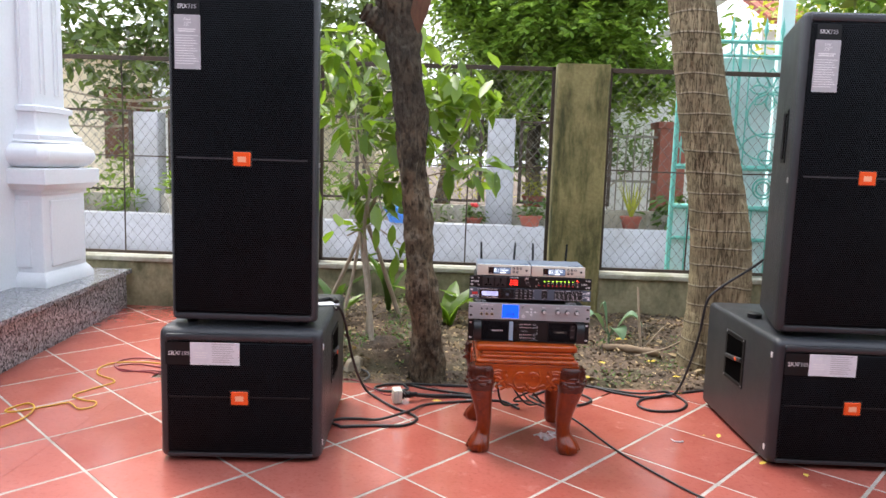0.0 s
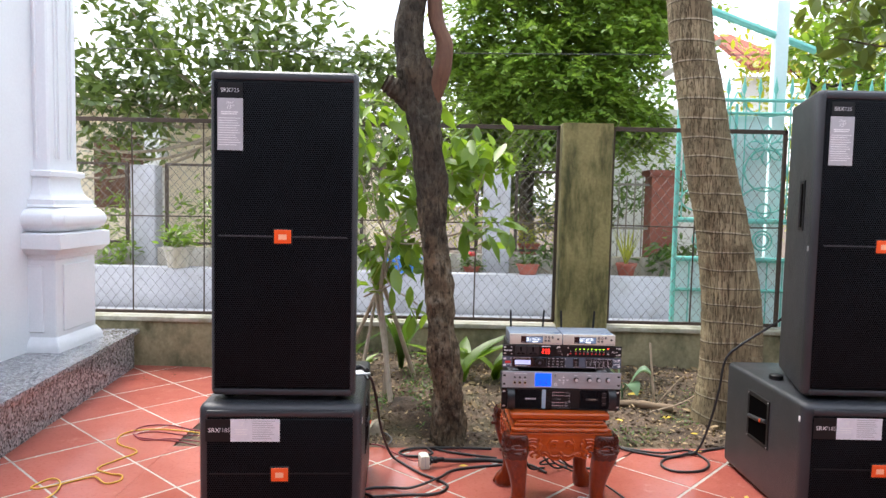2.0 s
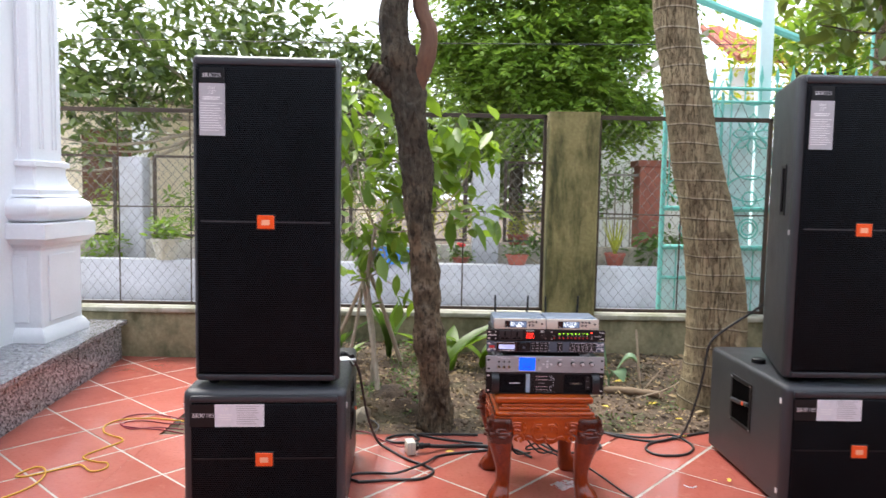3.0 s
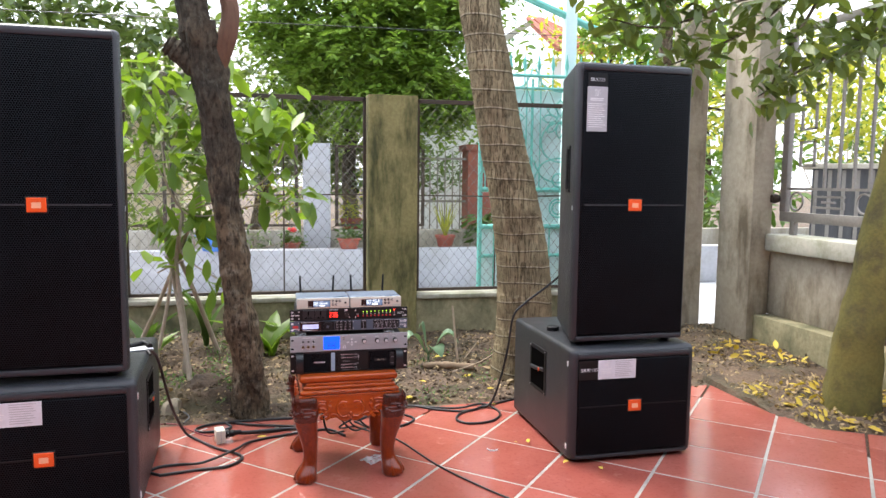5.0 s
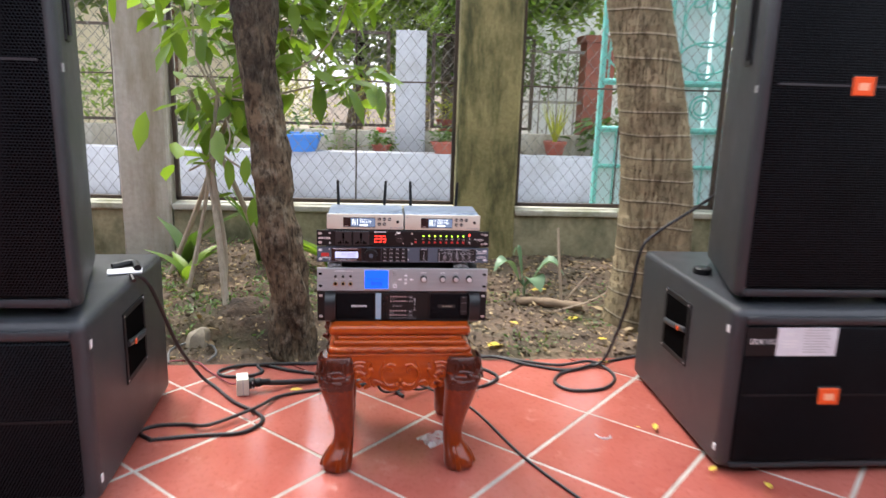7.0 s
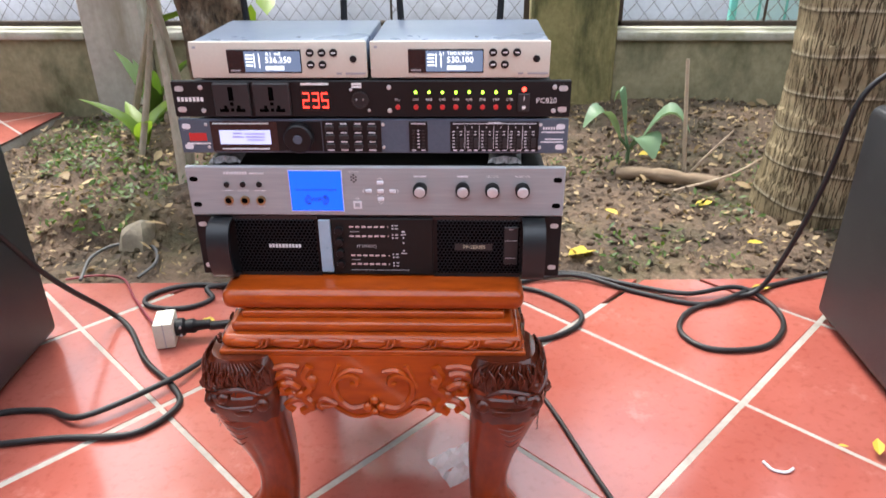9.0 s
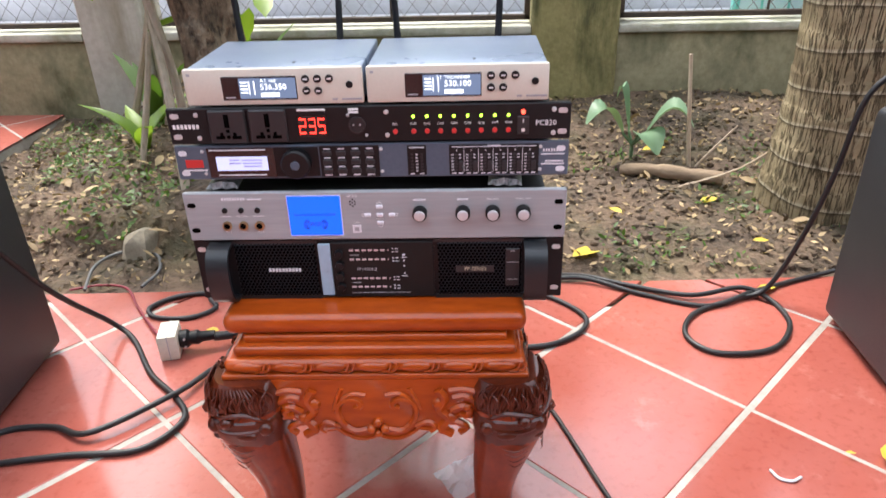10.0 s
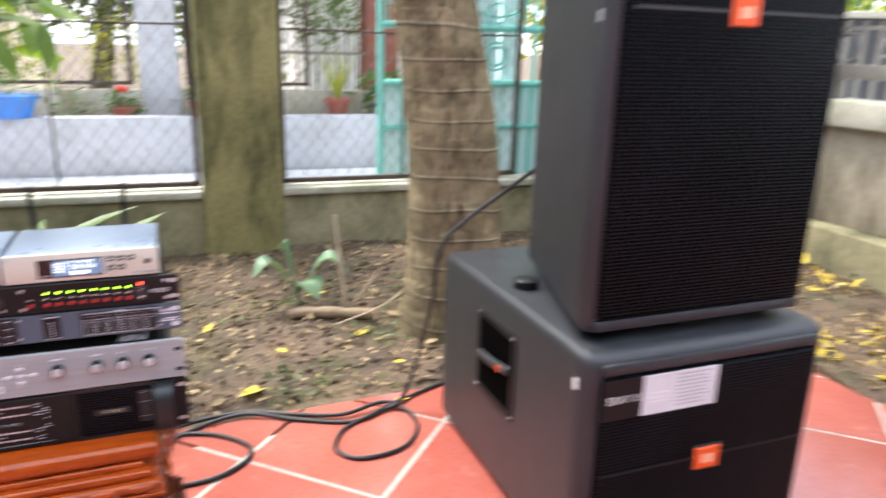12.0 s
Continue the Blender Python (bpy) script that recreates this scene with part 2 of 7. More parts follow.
def tile_material():
    """Red-brown glazed cement tile, each a little apart, with scuffs."""
    ma, nt, b = nodes_of("red_glazed_tile")
    co = nt.nodes.new("ShaderNodeTexCoord").outputs["Object"]
    rnd = nt.nodes.new("ShaderNodeObjectInfo").outputs["Random"]
    shift = nt.nodes.new("ShaderNodeCombineXYZ")
    link(nt, math_node(nt, "MULTIPLY", rnd, 61.0), shift.inputs[0])
    link(nt, math_node(nt, "MULTIPLY", rnd, 173.0), shift.inputs[1])
    place = nt.nodes.new("ShaderNodeVectorMath")
    link(nt, co, place.inputs[0])
    link(nt, shift.outputs[0], place.inputs[1])
    co = place.outputs[0]
    n1 = noise_of(nt, co, 3.5, 5, 0.6)
    n2 = noise_of(nt, co, 60, 4, 0.6)
    f = math_node(nt, "ADD", math_node(nt, "MULTIPLY", n1, 0.7), math_node(nt, "MULTIPLY", rnd, 0.35))
    col = mix_colour(nt, ramp(nt, f, 0.3, 0.9), (0.315, 0.078, 0.058), (0.48, 0.150, 0.116))
    col = mix_colour(nt, ramp(nt, noise_of(nt, co, 9, 6, 0.7), 0.58, 0.72, 0, 0.4), col, (0.56, 0.25, 0.20))
    col = mix_colour(nt, ramp(nt, n2, 0.52, 0.76, 0, 0.45), col, (0.2, 0.035, 0.02))
    link(nt, col, b.inputs["Base Color"])
    link(nt, ramp(nt, noise_of(nt, co, 7, 5, 0.65), 0.3, 0.75, 0.10, 0.24), b.inputs["Roughness"])
    bump(nt, b, noise_of(nt, co, 14, 2), 0.06, 0.004)
    b.inputs["Specular IOR Level"].default_value = 0.8
    return ma


def cracked_bark(name, base, light, crack, ring=None, upright=0.12, scale=40, stain=None, stain_scale=5, upper_tone=None):
    """Bark with dark upright cracks, and ring scars where given."""
    ma, nt, b = nodes_of(name)
    co = nt.nodes.new("ShaderNodeTexCoord").outputs["Object"]
    col = mix_colour(nt, ramp(nt, noise_of(nt, co, 6, 5, 0.65), 0.35, 0.65), base, light)
    fine = noise_of(nt, co, scale, 4, 0.65, (1, 1, upright))
    if stain:
        col = mix_colour(nt, ramp(nt, noise_of(nt, co, stain_scale, 6, 0.7), 0.52, 0.66, 0, 0.6), col, stain)
    h = ramp(nt, fine, 0.30, 0.56)
    # darker towards the top, with an uneven edge
    if upper_tone:
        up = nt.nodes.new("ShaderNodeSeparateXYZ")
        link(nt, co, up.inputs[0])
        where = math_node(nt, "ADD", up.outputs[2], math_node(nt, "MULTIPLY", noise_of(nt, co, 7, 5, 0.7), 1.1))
        col = mix_colour(nt, ramp(nt, where, 1.5, 1.85, 0.0, 0.70), col, upper_tone)
    if ring:
        h = ramp(nt, math_node(nt, "ABSOLUTE", math_node(nt, "SUBTRACT", fine, 0.5)), 0.002, 0.040, 0.22, 1.0)
    if ring:
        sep = nt.nodes.new("ShaderNodeSeparateXYZ")
        link(nt, co, sep.inputs[0])
        wob = math_node(nt, "MULTIPLY", noise_of(nt, co, 2.2, 1.0), 0.09)
        ph = math_node(nt, "FRACT", math_node(nt, "MULTIPLY", math_node(nt, "ADD", sep.outputs[2], wob), 9.4))
        edge = ramp(nt, ph, 0.03, 0.10, 1.0, 0.0)
        under = ramp(nt, ph, 0.90, 0.99, 0.0, 0.75)
        col = mix_colour(nt, math_node(nt, "MULTIPLY", edge, 0.80), col, ring)
        col = mix_colour(nt, under, col, crack)
    col = mix_colour(nt, h, crack, col)
    link(nt, col, b.inputs["Base Color"])
    b.inputs["Roughness"].default_value = 0.9
    b.inputs["Specular IOR Level"].default_value = 0.2
    both = math_node(nt, "ADD", h, math_node(nt, "MULTIPLY", noise_of(nt, co, 110, 3), 0.6))
    bump(nt, b, both, 1.0, 0.008)
    return ma


def bark_rings_material():
    return cracked_bark("palm_bark", (0.20, 0.155, 0.088), (0.39, 0.315, 0.19), (0.055, 0.038, 0.022), (0.54, 0.47, 0.33), 0.07, 78, (0.15, 0.105, 0.062))


TILE = tile_material()
GROUT = surface("pale_grout", (0.30, 0.27, 0.23), (0.50, 0.46, 0.41), 0.85, 0, 5, 60, 0.3, stain=(0.16, 0.13, 0.11), stain_amount=0.55, stain_scale=3)
GRILLE = grille_material()
CABINET = surface("black_textured_paint", (0.020, 0.021, 0.025), (0.034, 0.036, 0.041), 0.40, 0, 4, 420, 0.30, gloss=0.06, spec=0.5)
BLACK = surface("black_plastic", (0.004, 0.004, 0.005), (0.008, 0.008, 0.009), 0.5, 0, 6, 200, 0.05, spec=0.3)
RUBBER = surface("black_cable_sheath", (0.010, 0.010, 0.011), (0.02, 0.02, 0.022), 0.45, 0, 9, 200, 0.1)
ORANGE = plain("orange_badge", (0.85, 0.10, 0.012), 0.35)
WHITE_INK = plain("white_ink", (0.75, 0.75, 0.75), 0.5)
PALE_BADGE = plain("pale_orange_print", (0.95, 0.45, 0.28), 0.4)
GREY_LABEL = plain("silver_paper", (0.42, 0.42, 0.44), 0.45)
LIGHT_LABEL = plain("white_paper", (0.66, 0.66, 0.70), 0.5)
GREY_INK = plain("grey_ink", (0.32, 0.32, 0.34), 0.5)
SAND = surface("pale_sandy_earth", (0.34, 0.27, 0.18), (0.55, 0.46, 0.33), 0.95, 0, 1.2, 25, 0.4)
FINE_MESH = grille_material("fine_black_vent_mesh", 0.0050)
LOG_BARK = surface("brown_dead_wood", (0.15, 0.10, 0.06), (0.38, 0.28, 0.185), 0.9, 0, 8, 60, 0.8, stretch=(0.3, 1, 1))
GRANITE = granite_material()
WHITE_PAINT = surface("white_wall_paint", (0.72, 0.73, 0.76), (0.82, 0.83, 0.86), 0.55, 0, 1.5, 60, 0.05)
CONCRETE = surface("mossy_render", (0.16, 0.145, 0.075), (0.38, 0.335, 0.21), 0.9, 0, 2.6, 30, 0.7, stain=(0.055, 0.06, 0.025), stain_amount=0.85, stain_scale=2.6, stain_stretch=(1, 1, 0.6))
POST_CONCRETE = surface("green_mossy_post", (0.16, 0.14, 0.05), (0.35, 0.30, 0.135), 0.9, 0, 3.5, 45, 0.9, stain=(0.032, 0.042, 0.013), stain_amount=0.85, stain_scale=4.5, stain_stretch=(1.6, 1.6, 0.4))
GREY_CONCRETE = surface("weathered_grey_render", (0.32, 0.295, 0.245), (0.52, 0.48, 0.41), 0.9, 0, 2.0, 30, 0.5, stain=(0.20, 0.165, 0.10), stain_amount=0.75, stain_scale=1.8, stain_stretch=(2, 2, 0.4))
SIDE_RENDER = surface("tan_stained_render", (0.26, 0.22, 0.16), (0.48, 0.42, 0.33), 0.9, 0, 2.4, 30, 0.6, stain=(0.10, 0.075, 0.045), stain_amount=0.85, stain_scale=2.6, stain_stretch=(1.5, 1.5, 0.5))
LEDGE = surface("weathered_ledge", (0.34, 0.33, 0.27), (0.52, 0.50, 0.42), 0.9, 0, 3, 40, 0.4, stain=(0.15, 0.16, 0.07), stain_amount=0.6, stain_scale=4)
LANE = surface("pale_concrete_lane", (0.42, 0.42, 0.43), (0.56, 0.56, 0.57), 0.9, 0, 1.0, 20, 0.3)
PALE_WALL = surface("pale_lane_wall", (0.33, 0.335, 0.36), (0.48, 0.48, 0.51), 0.85, 0, 1.6, 22, 0.3, stain=(0.28, 0.27, 0.25), stain_amount=0.5, stain_scale=2.5)
IRON = surface("rusty_dark_iron", (0.035, 0.028, 0.024), (0.10, 0.07, 0.05), 0.75, 0.3, 8, 90, 0.3)
WIRE = surface("dull_fence_wire", (0.10, 0.095, 0.085), (0.22, 0.2, 0.18), 0.6, 0.5, 8, 90, 0.1)
TEAL = surface("teal_gate_paint", (0.12, 0.50, 0.43), (0.24, 0.66, 0.58), 0.5, 0, 4, 60, 0.1)
TEAL_SHEET = surface("pale_teal_sheet", (0.58, 0.78, 0.77), (0.70, 0.86, 0.86), 0.55, 0, 2, 40, 0.1)
SOIL = surface("leaf_littered_soil", (0.018, 0.012, 0.008), (0.20, 0.135, 0.088), 0.95, 0, 5, 60, 2.6, stain=(0.05, 0.06, 0.022), stain_amount=0.5, stain_scale=3.5)
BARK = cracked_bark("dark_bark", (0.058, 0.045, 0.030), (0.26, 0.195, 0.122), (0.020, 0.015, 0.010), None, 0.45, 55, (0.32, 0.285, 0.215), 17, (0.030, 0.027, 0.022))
BROWN_BARK = surface("reddish_bark", (0.07, 0.03, 0.017), (0.16, 0.08, 0.045), 0.85, 0, 6, 60, 0.8, stretch=(1, 1, 0.3))
PALM = bark_rings_material()
MOSS_BARK = surface("mossy_bark", (0.10, 0.092, 0.022), (0.24, 0.205, 0.055), 0.9, 0, 6, 60, 0.9, stain=(0.055, 0.045, 0.028), stain_amount=0.75, stain_scale=4)
TWIG = surface("grey_dry_wood", (0.22, 0.18, 0.13), (0.46, 0.39, 0.30), 0.85, 0, 6, 70, 0.5, stretch=(1, 1, 0.3))
LEAF_BRIGHT = leaf_material("bright_green_leaf", (0.045, 0.11, 0.010), (0.25, 0.39, 0.045), 0.42)
LEAF_DARK = leaf_material("dark_glossy_leaf", (0.03, 0.062, 0.018), (0.17, 0.24, 0.065), 0.35, 0.3)
LEAF_MID = leaf_material("mid_green_leaf", (0.035, 0.09, 0.015), (0.11, 0.20, 0.03), 0.35)
LEAF_FEATHER = leaf_material("feathery_green_leaf", (0.06, 0.13, 0.02), (0.29, 0.43, 0.08), 0.45)
LEAF_OLIVE = leaf_material("olive_oval_leaf", (0.045, 0.075, 0.016), (0.19, 0.25, 0.055), 0.35, 0.35)
LEAF_YELLOW = leaf_material("yellow_green_leaf", (0.18, 0.23, 0.02), (0.50, 0.50, 0.07), 0.45)
LEAF_DRY = leaf_material("dry_fallen_leaf", (0.10, 0.06, 0.028), (0.52, 0.38, 0.20), 0.1, 0.7)
LEAF_FALLEN = leaf_material("yellow_fallen_leaf", (0.50, 0.32, 0.03), (0.75, 0.58, 0.08), 0.15, 0.6)
WOOD = surface("red_lacquered_wood", (0.17, 0.018, 0.002), (0.52, 0.092, 0.009), 0.3, 0, 5, 70, 0.02, stretch=(0.25, 1, 1), coat=0.7, gloss=0.05, spec=0.1, coat_rough=0.05)
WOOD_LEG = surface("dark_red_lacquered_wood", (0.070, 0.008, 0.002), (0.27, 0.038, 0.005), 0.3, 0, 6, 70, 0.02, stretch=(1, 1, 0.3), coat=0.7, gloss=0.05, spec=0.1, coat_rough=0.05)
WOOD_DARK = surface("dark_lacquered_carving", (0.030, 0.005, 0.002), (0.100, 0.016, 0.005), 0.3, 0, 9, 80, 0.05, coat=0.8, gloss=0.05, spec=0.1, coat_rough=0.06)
CHAMPAGNE = surface("champagne_metal", (0.52, 0.485, 0.41), (0.60, 0.56, 0.48), 0.5, 0.0, 6, 300, 0.03, spec=0.3)
BLUE_TOP = surface("grey_coated_steel", (0.17, 0.21, 0.28), (0.22, 0.26, 0.34), 0.33, 0.25, 4, 300, 0.03)
GUNMETAL = surface("blue_grey_panel", (0.065, 0.085, 0.115), (0.09, 0.11, 0.145), 0.5, 0.0, 6, 300, 0.03, spec=0.3)
BRUSHED = surface("brushed_aluminium", (0.26, 0.27, 0.28), (0.38, 0.39, 0.40), 0.5, 0.12, 8, 200, 0.06, stretch=(0.06, 1, 1), spec=0.3)
CHROME = surface("bright_metal", (0.45, 0.46, 0.47), (0.58, 0.59, 0.60), 0.4, 0.35, 8, 200, 0.02)
DARK_GLASS = plain("dark_display_glass", (0.012, 0.012, 0.014), 0.08)
LCD_PALE = glow("grey_blue_lcd", (0.13, 0.17, 0.27), 0.45)
LCD_TEXT = glow("white_lcd_text", (0.85, 0.9, 1.0), 0.8)
LCD_LILAC = glow("lilac_lcd", (0.55, 0.56, 0.95), 0.42)
LCD_BLUE = glow("blue_lcd", (0.01, 0.10, 1.0), 0.55)
LED_RED = glow("red_led_digits", (1.0, 0.03, 0.02), 2.2)
LED_GREEN = glow("green_led", (0.45, 1.0, 0.05), 2.0)
LED_RED_LAMP = glow("red_power_lamp", (1.0, 0.05, 0.03), 2.5)
RED_BUTTON = plain("red_button", (0.55, 0.03, 0.03), 0.4)
PALE_BLUE = plain("pale_blue_strip", (0.30, 0.42, 0.52), 0.3)
BLUE_PLASTIC = plain("blue_plastic", (0.03, 0.17, 0.55), 0.4)
TERRACOTTA = surface("terracotta", (0.24, 0.06, 0.04), (0.36, 0.11, 0.075), 0.8, 0, 8, 60, 0.3)
BRICK_RED = surface("red_brown_brick", (0.16, 0.05, 0.035), (0.27, 0.09, 0.06), 0.85, 0, 9, 60, 0.4)
ROOF = surface("red_roof_tiles", (0.22, 0.055, 0.035), (0.36, 0.10, 0.06), 0.8, 0, 5, 50, 0.4)
YELLOW_WIRE = plain("yellow_flex", (0.62, 0.36, 0.02), 0.5)
RED_WIRE = plain("dark_red_flex", (0.22, 0.015, 0.03), 0.5)
CREAM = plain("cream_plastic", (0.68, 0.66, 0.56), 0.45)
STONE = surface("grey_stone", (0.17, 0.145, 0.10), (0.36, 0.31, 0.23), 0.9, 0, 12, 60, 0.8)
PALE_STICK = surface("pale_peeled_stick", (0.38, 0.29, 0.20), (0.58, 0.46, 0.34), 0.8, 0, 8, 60, 0.3)
CABLE_GREY = plain("grey_flex", (0.10, 0.10, 0.10), 0.5)
LITTER_DARK = leaf_material("dark_litter", (0.04, 0.028, 0.018), (0.13, 0.09, 0.055), 0.05, 0.8)
CLEAR_FILM, film_tree, film_bsdf = nodes_of("clear_crumpled_film")
film_bsdf.inputs["Base Color"].default_value = (0.9, 0.9, 0.9, 1)
film_bsdf.inputs["Roughness"].default_value = 0.12
film_bsdf.inputs["Alpha"].default_value = 0.35

# Ground and lane
g = Geo()
g.add([(-120, -60, -0.14), (120, -60, -0.14), (120, 160, -0.14), (-120, 160, -0.14)], [(0, 1, 2, 3)])
solid("ground", g, SOIL, "bare brown earth reaching into the distance", "ground", kind="structure", smooth=0)
g = Geo().box(-40, 60, 5.36, 7.98, -0.13, -0.02)
solid("lane", g, LANE, "pale concrete village lane behind the fence", "lane", kind="structure", smooth=0)


solid("far_yard", Geo().box(-14, 20, 8.80, 17.0, -0.13, -0.01), SAND, "pale sandy yard beyond the lane", "yard", kind="structure", smooth=0)


def bed_height(x, y):
    """The garden bed rises from the terrace edge to the wall."""
    t = min(1.0, max(0.0, (y - 3.62) / 1.5))
    side = max(1.5 * x + y - 7.43, 0.62 * x + y - 4.70) if x > 2.7 else 0.0
    t = max(t, min(0.6, max(0.0, side - 0.05) * 1.2))
    dip = 0.09 * max(0.0, min(1.0, (-0.75 - x) / 0.4)) * min(1.0, t * 3)
    mound = 0.085 * max(0.0, min(1.0, (y - 3.80 - 0.05 * noise.noise(Vector((x * 5, 0.5, 2)))) / 0.10)) * max(0.0, min(1.0, (0.05 - x) / 0.25)) * max(0.0, min(1.0, (x + 1.15) / 0.3))
    clods = 0.016 * abs(noise.noise(Vector((x * 24, y * 24, 4.1)))) * min(1, t * 6) * (1.6 if x < 0.2 else 0.7)
    return -0.012 + mound + clods - dip + 0.075 * t + 0.035 * (noise.noise(Vector((x * 2.2, y * 2.2, 0.3)))) * min(1, t * 4) + (0.018 if x > 0.3 else 0.034) * noise.noise(Vector((x * 9, y * 9, 1.7))) * min(1, 0.3 + t * 4)


g = Geo()
NX, NY = 460, 210
bed_x, bed_y = (-1.45, 4.6), (2.55, 5.24)
for j in range(NY + 1):
    for i in range(NX + 1):
        x = bed_x[0] + (bed_x[1] - bed_x[0]) * i / NX
        y = bed_y[0] + (bed_y[1] - bed_y[0]) * j / NY
        z = bed_height(x, y) if y > 3.4 or x > 2.7 else -0.06
        over = max(1.5 * x + y - 7.43, 0.62 * x + y - 4.70) < 0.06
        g.v.append((x, y, min(z, -0.012) if y < 3.75 and (x < 2.7 or over) else z))
g.f = [(j * (NX + 1) + i, j * (NX + 1) + i + 1, (j + 1) * (NX + 1) + i + 1, (j + 1) * (NX + 1) + i) for j in range(NY) for i in range(NX)]
solid("garden_bed", g, SOIL, "brown garden soil with dry leaf litter and moss", "soil", kind="structure", smooth=60)

# Front wall with its ledge and posts, and the wall along the side
WALL_Y = 5.20


def wall_run(name, x0, x1, label):
    g = Geo().box(x0, x1, WALL_Y, WALL_Y + 0.13, -0.14, 0.335, 0.006)
    w = solid(name, g, CONCRETE, label, "wall", kind="structure")
    part("ledge", Geo().box(x0, x1, WALL_Y - 0.025, WALL_Y + 0.155, 0.336, 0.372, 0.008), LEDGE, w, "pale weathered ledge")
    return w


wall_run("wall_front_1", -9.0, -1.225, "low mossy rendered wall below a wire fence")
wall_run("wall_front_2", -0.935, 0.755, "low mossy rendered wall below a wire fence")
wall_run("wall_front_3", 1.125, 3.297, "low mossy rendered wall below a wire fence")


def concrete_post(x0, x1, y0, y1, top, material, label, name="fence_post"):
    g = Geo()
    rings = []
    for i in range(13):
        z = -0.14 + (top + 0.14) * i / 12
        w = 0.004 * noise.noise(Vector((x0 * 3, z * 3, 5)))
        k = 0.012
        rings.append([(x0 + k + w, y0, z), (x1 - k + w, y0, z), (x1 + w, y0 + k, z), (x1 + w, y1 - k, z), (x1 - k + w, y1, z), (x0 + k + w, y1, z), (x0 + w, y1 - k, z), (x0 + w, y0 + k, z)])
    g.loft(rings)
    return solid(name, g, material, label, "post", kind="structure")


concrete_post(0.757, 1.123, WALL_Y - 0.03, WALL_Y + 0.20, 1.845, POST_CONCRETE, "square concrete fence post stained green with moss")
concrete_post(-1.223, -0.937, WALL_Y - 0.03, WALL_Y + 0.20, 1.845, GREY_CONCRETE, "square grey concrete fence post")
concrete_post(3.30, 3.508, WALL_Y - 0.02, WALL_Y + 0.20, 2.6, SIDE_RENDER, "tall stained concrete gate post", "gate_post")


def fence_panel(x0, x1, bars):
    """An angle-iron frame with chain-link wire in front of the lane."""
    z0, z1, y = 0.385, 1.83, WALL_Y + 0.06
    t = thing("fence_panel", pose((x0 + x1) / 2, y, 0), "dark iron fence panel filled with chain-link wire", "fence", "fence panels along the lane")
    w = (x1 - x0) / 2
    for a, b, c, d, nm in ((-w, w, z1 - 0.03, z1, "top_rail"), (-w, w, z0, z0 + 0.022, "bottom_rail"), (-w, -w + 0.024, z0, z1, "upright"), (w - 0.024, w, z0, z1, "upright")):
        part(nm, Geo().box(a, b, -0.014, 0.014, c, d, 0.002, 1), IRON, t)
    for x in bars:
        part("upright_rod", Geo().tube([(x - (x0 + x1) / 2, -0.008, z0), (x - (x0 + x1) / 2 + 0.004, -0.009, 1.1), (x - (x0 + x1) / 2, -0.008, z1)], 0.0055, 6), IRON, t)
    part("cross_rod", Geo().tube([(-w, -0.006, 1.115), (0, -0.008, 1.11), (w, -0.006, 1.12)], 0.005, 6), IRON, t)
    g = Geo()
    pitch, lean = 0.074, 1.25
    h = z1 - z0 - 0.04
    for s in (1, -1):
        n = int((2 * w + h / lean) / pitch) + 1
        for k in range(n):
            xa = -w + (k + 0.5) * pitch - h / lean
            pts = []
            ta, tb = 0.0, 1.0
            xb = xa + h / lean
            if xa < -w:
                ta = (-w - xa) / (xb - xa)
            if xb > w:
                tb = (w - xa) / (xb - xa)
            if tb <= ta:
                continue
            steps = max(2, int((tb - ta) * 10))
            for q in range(steps + 1):
                u = ta + (tb - ta) * q / steps
                x, z = xa + (xb - xa) * u, z0 + 0.02 + h * u
                sag = 0.008 * noise.noise(Vector((x * 1.3 + x0, z * 1.6, 2)))
                pts.append((s * x + sag, 0.010 + 0.003 * s + 0.01 * noise.noise(Vector((x + x0, z, 4))), z + sag))
            g.tube(pts, 0.0016, 3, caps=False)
    part("chain_link", g, WIRE, t, "thin chain-link wire", smooth=0)
    # bent wire points along the top
    g = Geo()
    for k in range(int(2 * w / 0.19)):
        x = -w + 0.1 + k * 0.19 + RNG.uniform(-0.03, 0.03)
        g.tube([(x - 0.05, 0, z1), (x, 0.01, z1 + 0.09 + RNG.uniform(0, 0.04)), (x + 0.05, 0, z1)], 0.0028, 4)
    tagged(part("wire_points", g, IRON, t, "bent wire points", smooth=0), kind="stuff")
    return t


fence_panel(-3.6, -1.23, [-2.39, -1.86])
fence_panel(-0.93, 0.752, [0.15])
fence_panel(1.128, 2.40, [1.75])

# Side wall: pillar, plinth, ledge and ironwork
g = Geo().box(3.55, 3.725, 4.63, 5.04, -0.14, 3.0, 0.012)
solid("wall_pillar", g, SIDE_RENDER, "weathered beige concrete pillar at the gateway", "pillar", kind="structure")
g = Geo().box(3.60, 3.80, -4.0, 4.626, -0.14, 0.25, 0.01)
side = solid("wall_side", g, CONCRETE, "stained low boundary wall with a stepped plinth", "wall", kind="structure")
part("wall_face", Geo().box(3.73, 3.86, -4.0, 4.70, 0.25, 0.731, 0.004), SIDE_RENDER, side)
part("ledge", Geo().box(3.665, 3.92, -4.0, 4.625, 0.732, 0.858, 0.012), LEDGE, side, "pale mossy ledge")


